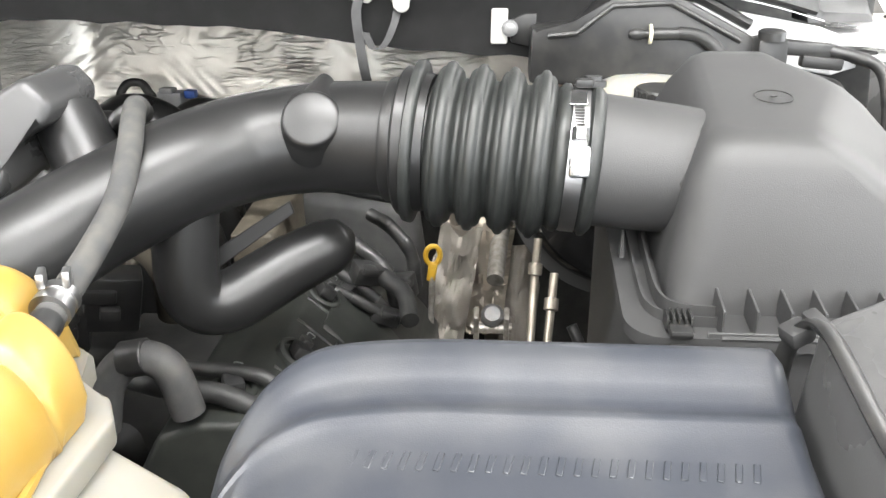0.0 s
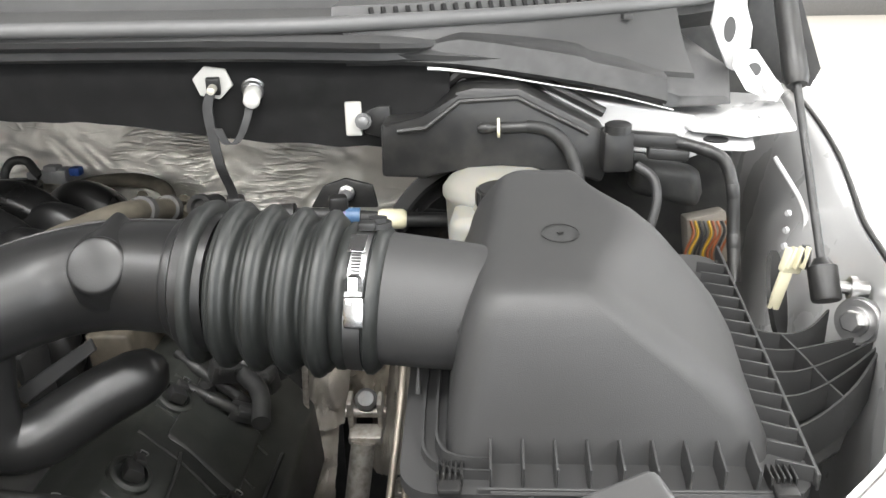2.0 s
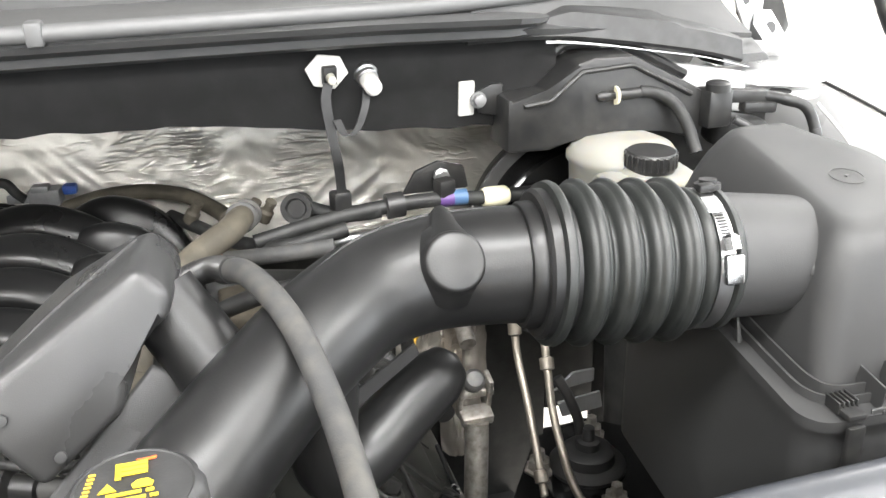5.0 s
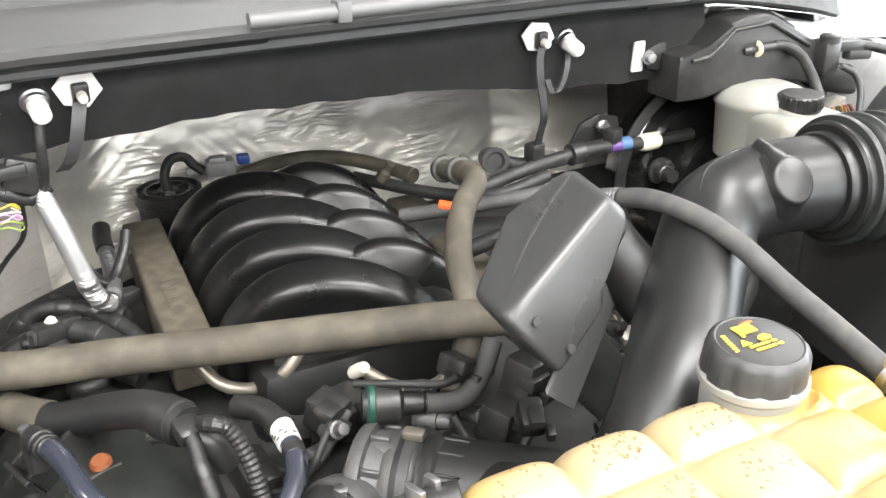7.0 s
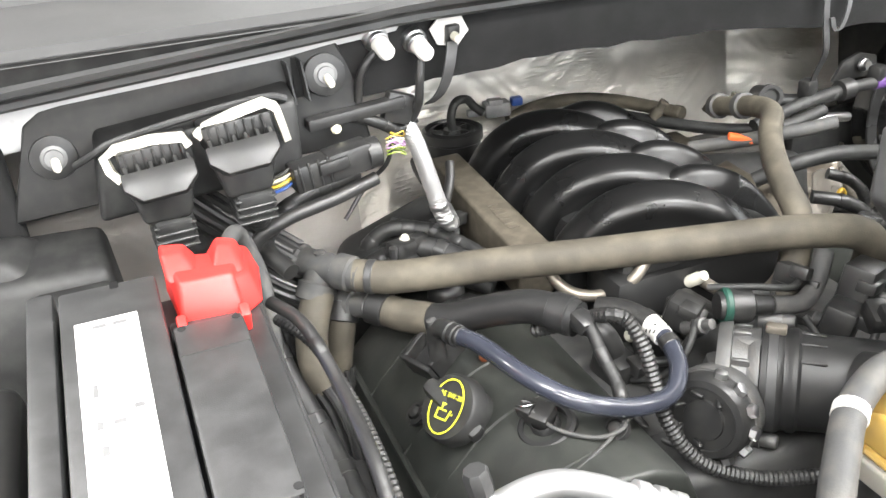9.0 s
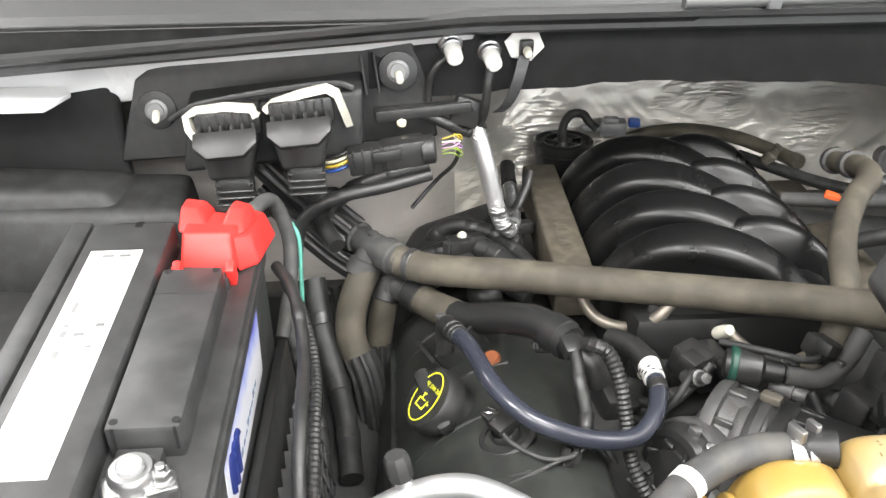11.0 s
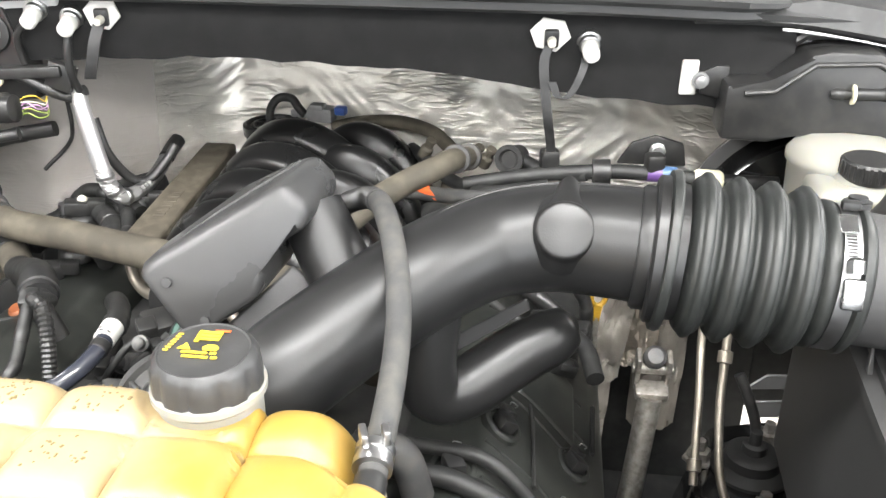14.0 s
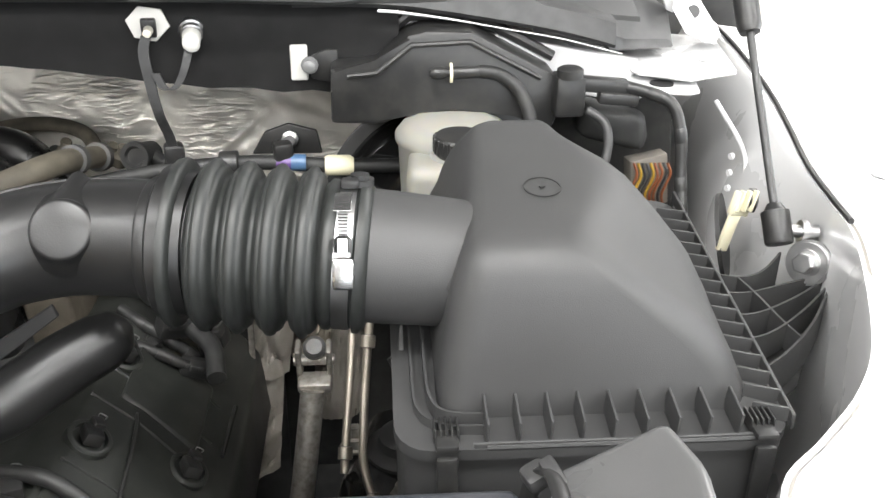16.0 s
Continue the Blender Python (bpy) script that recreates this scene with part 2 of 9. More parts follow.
def foil_material(name="crinkled_foil", c=(0.8, 0.77, 0.71), metal=0.68, rough=0.35, strength=0.5):
    """Silver foil: thin sharp creases in patches, over soft dents."""
    m = material(name, c, rough, metal=metal, vary=0.12, scale=9, bump=0.0, dust=0.3, dust_c=(0.42, 0.395, 0.35))
    nt = m.node_tree
    n, l = nt.nodes, nt.links
    tc = next(x for x in n if x.bl_idname == "ShaderNodeTexCoord")

    def maths(op, a, b):
        q = n.new("ShaderNodeMath")
        q.operation = op
        for k, v in enumerate((a, b)):
            if isinstance(v, (int, float)):
                q.inputs[k].default_value = v
            else:
                l.new(v, q.inputs[k])
        return q.outputs[0]

    def pattern(vec, scale, detail):
        q = n.new("ShaderNodeTexNoise")
        q.inputs["Scale"].default_value, q.inputs["Detail"].default_value = scale, detail
        l.new(vec, q.inputs["Vector"])
        return q

    warp = pattern(tc.outputs["Object"], 7.0, 2.0)
    push = n.new("ShaderNodeVectorMath")
    push.operation = "MULTIPLY_ADD"
    push.inputs[1].default_value = (0.035, 0.035, 0.035)
    l.new(warp.outputs["Color"], push.inputs[0])
    l.new(tc.outputs["Object"], push.inputs[2])
    height = maths("MULTIPLY", pattern(tc.outputs["Object"], 22.0, 2.0).outputs["Fac"], 0.22)
    for ang, sc, gain in ((0.75, (13, 13, 90), 0.7), (-0.6, (16, 16, 110), 0.6), (0.3, (10, 10, 70), 0.5), (1.25, (30, 30, 110), 0.4)):
        mp = n.new("ShaderNodeMapping")
        mp.inputs["Rotation"].default_value = (0, ang, 0)
        mp.inputs["Scale"].default_value = sc
        l.new(push.outputs[0], mp.inputs["Vector"])
        line = maths("ABSOLUTE", maths("SUBTRACT", pattern(mp.outputs["Vector"], 1.0, 1.0).outputs["Fac"], 0.5), 0)
        ridge = maths("MAXIMUM", maths("SUBTRACT", 1.0, maths("MULTIPLY", line, 15.0)), 0.0)
        there = n.new("ShaderNodeMapRange")
        there.inputs["From Min"].default_value, there.inputs["From Max"].default_value = 0.5, 0.62
        l.new(pattern(tc.outputs["Object"], 7.0 + 4 * ang, 1.0).outputs["Fac"], there.inputs["Value"])
        height = maths("ADD", height, maths("MULTIPLY", maths("MULTIPLY", ridge, there.outputs["Result"]), gain))
    bp = n.new("ShaderNodeBump")
    bp.inputs["Strength"].default_value, bp.inputs["Distance"].default_value = strength, 0.0035
    l.new(height, bp.inputs["Height"])
    l.new(bp.outputs["Normal"], n["Principled BSDF"].inputs["Normal"])
    return m


M_FOIL = foil_material()
M_DULLFOIL = foil_material("dull_dusty_foil", (0.5, 0.47, 0.44), 0.3, 0.5, 0.22)
M_SLEEVE = foil_material("silver_foil_tape", 0.6, 0.75, 0.3, 0.9)
M_SHEETFOIL = foil_material("heat_stained_foil", (0.34, 0.3, 0.25), 0.7, 0.36, 0.9)


# ---- mesh helpers ----
def V(*p):
    return Vector(p)


def spline(pts, n=6):
    """Points along a smooth curve through pts."""
    p = [Vector(q) for q in pts]
    if len(p) < 3:
        return [p[0].lerp(p[-1], i / n) for i in range(n + 1)]
    ext = [p[0] * 2 - p[1]] + p + [p[-1] * 2 - p[-2]]
    out = []
    for i in range(1, len(ext) - 2):
        a, b, c, d = ext[i - 1:i + 3]
        for k in range(n):
            t = k / n
            out.append(0.5 * ((2 * b) + (c - a) * t + (2 * a - 5 * b + 4 * c - d) * t * t + (3 * b - a - 3 * c + d) * t ** 3))
    return out + [p[-1]]


def ring_frames(path):
    """Frames along a path, carried along without twist."""
    tang = []
    for i in range(len(path)):
        a, b = path[max(i - 1, 0)], path[min(i + 1, len(path) - 1)]
        tang.append((b - a).normalized())
    up = Vector((0, 0, 1)) if abs(tang[0].z) < 0.9 else Vector((0, 1, 0))
    side = tang[0].cross(up).normalized()
    out = []
    for t in tang:
        side = (side - t * side.dot(t)).normalized()
        out.append((side, t.cross(side).normalized()))
    return out


def skin(bm, rings, cap=True, closed=False):
    """Joins rings of points, each with the same count, into a tube."""
    vs = [[bm.verts.new(p) for p in r] for r in rings]
    k = len(vs[0])
    for a, b in zip(vs, vs[1:]):
        for i in range(k):
            j = (i + 1) % k
            bm.faces.new((a[i], a[j], b[j], b[i]))
    if cap:
        bm.faces.new(vs[0][::-1])
        bm.faces.new(vs[-1])
    return bm


def tube(bm, pts, r, seg=16, n=6, flat=1.0, cap=True):
    """A pipe along a smooth curve; r is one radius or one for each point given."""
    path = spline(pts, n)
    if isinstance(r, (int, float)):
        radii = [r] * len(path)
    else:
        steps = np.linspace(0, len(r) - 1, len(path))
        radii = list(np.interp(steps, range(len(r)), r))
    rings = []
    for p, (s, u), rad in zip(path, ring_frames(path), radii):
        rings.append([p + s * math.cos(2 * math.pi * i / seg) * rad + u * math.sin(2 * math.pi * i / seg) * rad * flat for i in range(seg)])
    return skin(bm, rings, cap)


def axis_frame(d, up=(0, 0, 1)):
    """Three directions, the last along d."""
    w = Vector(d).normalized()
    u = Vector(up)
    if abs(w.dot(u)) > 0.95:
        u = Vector((0, 1, 0))
    s = u.cross(w).normalized()
    return s, w.cross(s).normalized(), w


def lathe(bm, o, d, profile, seg=32, cap=True):
    """A turned form about the axis d through o; profile: rows of (height along the axis, radius)."""
    s, u, w = axis_frame(d)
    o = Vector(o)
    rings = [[o + w * h + (s * math.cos(2 * math.pi * i / seg) + u * math.sin(2 * math.pi * i / seg)) * max(r, 0.0004) for i in range(seg)]
             for h, r in profile]
    return skin(bm, rings, cap)


def block(bm, c, size, rot=(0, 0, 0), bevel=0.003, seg=2):
    """A box with rounded edges."""
    g = bmesh.ops.create_cube(bm, size=1.0)
    vs = g["verts"]
    bmesh.ops.scale(bm, vec=size, verts=vs)
    if bevel:
        es = list({e for v in vs for e in v.link_edges})
        got = bmesh.ops.bevel(bm, geom=es, offset=min(bevel, min(size) * 0.45), segments=seg, profile=0.5, affect="EDGES")
        vs = list({v for f in got["faces"] for v in f.verts} | {v for v in vs if v.is_valid})
        vs = [v for v in vs if v.is_valid]
    m = pose(*c, *rot)
    bmesh.ops.transform(bm, matrix=m, verts=vs)
    return bm


def prism(bm, outline, o, ax, ay, depth, bevel=0.0, seg=2):
    """An outline in the directions ax, ay from o, given thickness along ax x ay."""
    ax, ay, o = Vector(ax).normalized(), Vector(ay).normalized(), Vector(o)
    w = ax.cross(ay).normalized()
    low = [bm.verts.new(o + ax * x + ay * y) for x, y in outline]
    high = [bm.verts.new(o + ax * x + ay * y + w * depth) for x, y in outline]
    k = len(low)
    fs = [bm.faces.new(low[::-1]), bm.faces.new(high)]
    for i in range(k):
        j = (i + 1) % k
        fs.append(bm.faces.new((low[i], low[j], high[j], high[i])))
    if bevel:
        es = list({e for f in fs for e in f.edges})
        bmesh.ops.bevel(bm, geom=es, offset=bevel, segments=seg, profile=0.5, affect="EDGES")
    return bm


def hull(bm, low, high, bevel=0.006, seg=3):
    """A solid between two outlines of equal count, with rounded edges."""
    a, b = [bm.verts.new(p) for p in low], [bm.verts.new(p) for p in high]
    k = len(a)
    fs = [bm.faces.new(a[::-1]), bm.faces.new(b)]
    for i in range(k):
        j = (i + 1) % k
        fs.append(bm.faces.new((a[i], a[j], b[j], b[i])))
    if bevel:
        es = list({e for f in fs for e in f.edges})
        bmesh.ops.bevel(bm, geom=es, offset=bevel, segments=seg, profile=0.5, affect="EDGES", clamp_overlap=True)
    return bm


def sheet(bm, nu, nv, f, thick=None):
    """A grid of points f(u, v), with u and v from 0 to 1, given a thickness along an offset."""
    vs = [[bm.verts.new(f(i / nu, j / nv)) for j in range(nv + 1)] for i in range(nu + 1)]
    for i in range(nu):
        for j in range(nv):
            bm.faces.new((vs[i][j], vs[i + 1][j], vs[i + 1][j + 1], vs[i][j + 1]))
    if thick:
        t = Vector(thick)
        ws = [[bm.verts.new(v.co + t) for v in row] for row in vs]
        for i in range(nu):
            for j in range(nv):
                bm.faces.new((ws[i][j], ws[i][j + 1], ws[i + 1][j + 1], ws[i + 1][j]))
        for i in range(nu):
            bm.faces.new((vs[i + 1][0], vs[i][0], ws[i][0], ws[i + 1][0]))
            bm.faces.new((vs[i][nv], vs[i + 1][nv], ws[i + 1][nv], ws[i][nv]))
        for j in range(nv):
            bm.faces.new((vs[0][j], vs[0][j + 1], ws[0][j + 1], ws[0][j]))
            bm.faces.new((vs[nu][j + 1], vs[nu][j], ws[nu][j], ws[nu][j + 1]))
    return bm


def B():
    return bmesh.new()


def finish(bm, name, mat, origin, sharp=38):
    """A mesh from bay coordinates, about an origin."""
    bmesh.ops.recalc_face_normals(bm, faces=bm.faces)
    bmesh.ops.translate(bm, vec=-Vector(origin), verts=bm.verts)
    me = bpy.data.meshes.new(name)
    bm.to_mesh(me)
    bm.free()
    me.materials.append(mat)
    me.polygons.foreach_set("use_smooth", [True] * len(me.polygons))
    me.set_sharp_from_angle(angle=radians(sharp))
    return me


def thing(name, origin, label, category, group="", kind=""):
    """An Empty at a thing's base, which parents its parts."""
    ob = new(name)
    ob.empty_display_size = 0.02
    ob.location = Vector(origin) + Vector((0, 0, LIFT))
    ob["bay"] = list(origin)
    return tagged(ob, label, category, group, kind)


def part(name, bm, mat, parent, label="", sharp=38):
    """One mesh object under a thing or under a part."""
    o = Vector(parent["bay"])
    ob = new(name, finish(bm, name, mat, o, sharp))
    ob["bay"] = list(o)
    ob.parent = parent
    return tagged(ob, label)


def solo(name, bm, mat, label, category, group="", kind="", sharp=38):
    """A thing of one mesh."""
    c = Vector((0, 0, 0))
    for v in bm.verts:
        c += v.co
    c /= max(len(bm.verts), 1)
    c.z = min(v.co.z for v in bm.verts)
    ob = new(name, finish(bm, name, mat, c, sharp))
    ob.location = c + Vector((0, 0, LIFT))
    ob["bay"] = list(c)
    return tagged(ob, label, category, group, kind)


def hexagon(bm, o, d, r, h):
    return lathe(bm, o, d, [(0, r), (h * 0.85, r), (h, r * 0.85)], seg=6)


def text_on(string, o, ax, ay, size, mat, parent, name="lettering"):
    """Raised lettering in the built-in font, its lines along ax and its height along ay, centred at o."""
    cu = bpy.data.curves.new(name, "FONT")
    cu.body, cu.size, cu.align_x, cu.align_y, cu.extrude = string, size, "CENTER", "CENTER", 0.0002
    tmp = new(name, cu)
    me = bpy.data.meshes.new_from_object(tmp.evaluated_get(bpy.context.evaluated_depsgraph_get()))
    bpy.data.objects.remove(tmp)
    ax, ay = Vector(ax).normalized(), Vector(ay).normalized()
    w = ax.cross(ay)
    m = Matrix((ax, ay, w)).transposed().to_4x4()
    m.translation = Vector(o) - Vector(parent["bay"])
    me.transform(m)
    me.materials.clear()
    me.materials.append(mat)
    ob = new(name, me)
    ob.parent = parent
    ob["bay"] = parent["bay"]
    return ob


# ---- the room ----
def room():
    b = B()
    block(b, (1.3, 3.65, FLOOR - 0.05 - LIFT), (12.8, 16.3, 0.1), bevel=0)
    solo("floor", b, M_TILE, "pale beige workshop floor tiles", "floor", kind="structure")
    # the gap in the south wall is made for the added front light
    for nm, c, s in (("wall_north", (1.3, 11.75, 1.6), (12.8, 0.1, 3.3)), ("wall_south", (-3.05, -4.55, 1.6), (4.1, 0.1, 3.3)), ("wall_south_side", (4.8, -4.55, 1.6), (0.6, 0.1, 3.3)), ("wall_south_lintel", (1.75, -4.55, 2.88), (5.5, 0.1, 0.74)),
                     ("wall_east", (5.05, -3.1, 1.6), (0.1, 2.8, 3.3)), ("wall_east_return", (6.35, 2.95, 1.6), (2.5, 0.1, 3.3)), ("wall_east_side", (7.65, 7.3, 1.6), (0.1, 8.8, 3.3)), ("wall_east_lintel", (5.05, 0.6, 2.95), (0.1, 4.6, 0.6)), ("wall_west", (-5.05, 3.6, 1.6), (0.1, 16.2, 3.3))):
        b = B()
        block(b, (c[0], c[1], c[2] + FLOOR - LIFT), s, bevel=0)
        solo(nm, b, M_WALL, "plain pale painted workshop wall", "wall", kind="structure")
    b = B()
    block(b, (1.3, 3.65, 3.3 + FLOOR - LIFT), (12.8, 16.3, 0.1), bevel=0)
    solo("ceiling", b, M_WALL, "plain pale workshop ceiling", "ceiling", kind="structure")
    b = B()
    block(b, (1.3, 11.69, FLOOR - LIFT + 0.1), (12.6, 0.02, 0.2), bevel=0.003)
    solo("baseboard", b, M_WASHER, "grey skirting along the workshop wall", "baseboard", kind="structure")
    # fittings for the assumed lamps, out of view
    for x, y in LAMPS:
        t = thing("added_ceiling_light", (x, y, LAMP_Z - LIFT), "white rectangular ceiling light fitting, added out of view", "light", "ceiling lights")
        b = B()
        block(b, (x, y, LAMP_Z - LIFT + 0.1), (1.6, 0.6, 0.22), bevel=0.01)
        part("housing", b, M_WHITE, t)


room()


# ---- firewall, cowl and inner wings ----
def foil_y(x):
    """Depth of the firewall's foil: straight behind the engine, coming forward towards the battery side."""
    k = min(max((-0.56 - x) / 0.22, 0), 1)
    k = k * k * (3 - 2 * k)
    return 1.2 - 0.17 * k - max(x + 0.03, 0) * 0.3


def firewall():
    b = B()

    def fan(x, z, ang, fine, k):
        a, c = x * math.cos(ang) + z * math.sin(ang), -x * math.sin(ang) + z * math.cos(ang)
        return (1 - abs(noise.noise(Vector((a * 4, k, c * fine))))) ** 5

    def f(u, v, x0=-0.665, w=0.935):
        x = x0 + w * u
        low = float(np.interp(x, [-0.62, -0.5, -0.2], [1.2, 1.22, 1.23]))
        z = low + (1.52 - low) * v
        where = noise.noise(Vector((x * 6, 5, z * 6)))
        crease = noise.noise(Vector((x * 5, 0, z * 6))) * 0.004 - fan(x, z, 0.7, 60, 1) * 0.0014 * max(0, where) * 2 - fan(x, z, -0.8, 70, 7) * 0.0014 * max(0, -where) * 2 + 0.0007 * noise.noise(Vector((x * 45, 2, z * 60 + x * 20)))
        y = foil_y(x) + crease + 0.012 + 0.15 * (z - 1.36) * (1 - 0.5 * min(max((-0.56 - x) / 0.22, 0), 1))
        return (x, y, z)

    sheet(b, 260, 130, f)
    solo("firewall_insulation", b, M_FOIL, "crinkled silver foil heat insulation on the firewall", "insulation", kind="structure", sharp=60)
    b = B()
    sheet(b, 110, 100, lambda u, v: Vector(f(u, v, -1.15, 0.491)) - V(0, 0.003 * u, 0))
    solo("firewall_insulation", b, M_DULLFOIL, "dull dusty foil insulation behind the control unit", "insulation", kind="structure", sharp=60)
    b = B()
    block(b, (-0.44, 1.42, 1.2), (2.0, 0.05, 0.68), bevel=0.01)
    solo("wall_firewall", b, M_PIT, "black steel firewall behind the foil insulation", "firewall", kind="structure")


firewall()


def band_low(x):
    return np.interp(x, [-0.8, -0.65, -0.47, -0.25, -0.11, 0.1], [1.462, 1.467, 1.476, 1.468, 1.449, 1.437])


def cowl():
    # felt-covered cowl beam
    b = B()
    prof = [(0.945, 0.0), (0.928, 0.02), (0.922, 0.3), (0.924, 0.65), (0.93, 0.95), (0.935, 1.0), (0.985, 1.0), (0.985, 0.02)]
    rings = []
    for i in range(61):
        x = -0.76 + 0.86 * i / 60
        lo = float(band_low(x)) + 0.0035 * noise.noise(Vector((x * 30, 0, 0)))
        hi = 1.546 - 0.03 * max(0, x + 0.1)
        rings.append([(x, y + 0.003 * noise.noise(Vector((x * 22, k * 3, 1))) * (1 if 0 < k < 4 else 0), lo + (hi - lo) * t) for k, (y, t) in enumerate(prof)])
    skin(b, rings)
    solo("cowl_beam", b, M_FELT, "black felt covered cowl beam above the foil", "cowl", kind="structure", sharp=50)
    # lip and trim over the beam
    b = B()
    rings = []
    for i in range(41):
        x = -1.12 + 1.22 * i / 40
        d = -0.012 * max(0, x + 0.1) * 2 - 0.066 * max(0, -0.65 - x)
        w = min(1.0, (0.104 - x) / 0.05)
        rings.append([(x, 0.94 + (y - 0.94) * w, 1.54 + (z + d - 1.54) * (0.4 + 0.6 * w)) for y, z in ((0.94, 1.535), (0.9, 1.537), (0.893, 1.541), (0.893, 1.548), (0.868, 1.556), (0.864, 1.562), (0.885, 1.565), (0.94, 1.56))])
    skin(b, rings)
    solo("cowl_trim", b, M_COWL, "dark grey plastic cowl lip along the beam", "cowl", kind="structure", sharp=30)
    b = B()
    rings = []
    for i in range(31):
        x = -1.3 + 0.86 * i / 30
        d = -0.066 * max(0, -0.65 - x)
        rings.append([(x, 0.886, 1.548 + d), (x, 0.876, 1.552 + d * 0.5), (x, 0.868, 1.5595), (x, 0.95, 1.5595), (x, 0.95, 1.53)])
    skin(b, rings)
    solo("cowl_strip", b, M_DARK, "dusty black strip between cowl lip and panel", "cowl", kind="structure", sharp=30)
    # rubber seal
    b = B()
    tube(b, [(-0.46, 0.864, 1.572), (-0.4, 0.864, 1.572), (-0.2, 0.868, 1.573), (-0.05, 0.885, 1.572), (0.05, 0.915, 1.572), (0.15, 0.96, 1.571), (0.25, 1.01, 1.571), (0.36, 1.07, 1.572), (0.41, 1.13, 1.573)], 0.0075, seg=14)
    seal = thing("cowl_seal", (-0.05, 0.885, 1.56), "long grey rubber weatherstrip on the cowl edge", "seal")
    part("seal_bulb", b, M_SEAL, seal)
    b = B()
    block(b, (-0.375, 0.866, 1.5725), (0.014, 0.021, 0.02), bevel=0.003)
    part("seal_clip", b, M_SEAL, seal, "grey plastic joining clip")
    # panel behind the seal
    b = B()
    rings = []
    for i in range(31):
        x = -1.25 + 1.67 * i / 30
        k = float(np.interp(x, [-0.2, -0.05, 0.05, 0.15, 0.25, 0.36, 0.42], [0, 0.017, 0.047, 0.092, 0.142, 0.2, 0.26]))
        rings.append([(x, y + k * min(1, max(0, (1.14 - y) / 0.2)), z) for y, z in ((0.868, 1.556), (0.885, 1.566), (1.05, 1.563), (1.115, 1.563), (1.122, 1.568), (1.13, 1.578), (1.14, 1.581), (1.6, 1.60), (1.6, 1.55), (1.0, 1.53))])
    skin(b, rings)
    solo("cowl_panel", b, M_COWL, "grey plastic cowl panel below the windscreen", "cowl panel", kind="structure", sharp=30)
    # row of slots on the panel
    t = thing("cowl_slots", (0.15, 1.0, 1.563), "row of narrow black drain slots in the cowl panel", "vents")
    for i in range(30):
        x = 0.02 + i * 0.0122
        b = B()
        yy = float(np.interp(x, [-0.05, 0.05, 0.15, 0.25, 0.37], [0.905, 0.935, 0.98, 1.03, 1.085]))
        block(b, (x, yy + 0.0405, 1.574), (0.0048, 0.003, 0.012), (-35, 0, 20), bevel=0.0006, seg=1)
        part("slot", b, M_SLOT, t)
    for i in range(7):
        x = -0.445 + i * 0.0665
        t = thing("cowl_vent", (x, 1.2, 1.585), "black slatted air vent in the cowl panel", "vent", "cowl vents")
        # near-black plate for the shade behind the vent's slats
        b = B()
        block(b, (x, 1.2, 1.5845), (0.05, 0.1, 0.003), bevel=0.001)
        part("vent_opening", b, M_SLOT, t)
        b = B()
        for sx in (-0.026, 0.026):
            block(b, (x + sx, 1.2, 1.587), (0.004, 0.106, 0.008), bevel=0.0015)
        block(b, (x, 1.149, 1.586), (0.056, 0.005, 0.006), bevel=0.0015)
        part("vent_frame", b, M_SEAL, t)
        for k in range(5):
            b = B()
            block(b, (x - 0.0175 + k * 0.0088, 1.203, 1.5885), (0.0022, 0.094, 0.004), bevel=0.0006, seg=1)
            part("slat", b, M_SEAL, t)
        for k in range(6):
            b = B()
            block(b, (x, 1.165 + k * 0.015, 1.5868), (0.048, 0.002, 0.003), bevel=0.0005, seg=1)
            part("cross_bar", b, M_BATT, t)
    b = B()
    rise = spline([(-0.02, 0.95, 1.563), (0.05, 0.972, 1.563), (0.15, 1.017, 1.563), (0.25, 1.067, 1.563), (0.37, 1.122, 1.563)], 5)
    skin(b, [[p + V(0, 0, -0.004), p + V(0, 0.012, 0.018), p + V(0, 0.12, 0.018), p + V(0, 0.12, -0.004)] for p in rise])
    solo("cowl_step", b, M_COWL, "raised grey cowl step with the drain slots", "cowl panel", kind="structure", sharp=30)
    # light grey hump modelled for a white reflection at the ledge's end
    b = B()
    hull(b, [(0.0, 1.10, 1.563), (0.05, 1.07, 1.563), (0.12, 1.13, 1.563), (0.12, 1.3, 1.563), (0.0, 1.3, 1.563)], [(0.03, 1.14, 1.59), (0.048, 1.115, 1.592), (0.1, 1.16, 1.592), (0.1, 1.3, 1.6), (0.02, 1.3, 1.6)], 0.004)
    solo("reflection_hump", b, M_SEAL, "light grey raised shape standing in for a reflection on the cowl ledge", "cowl panel", kind="structure")


cowl()


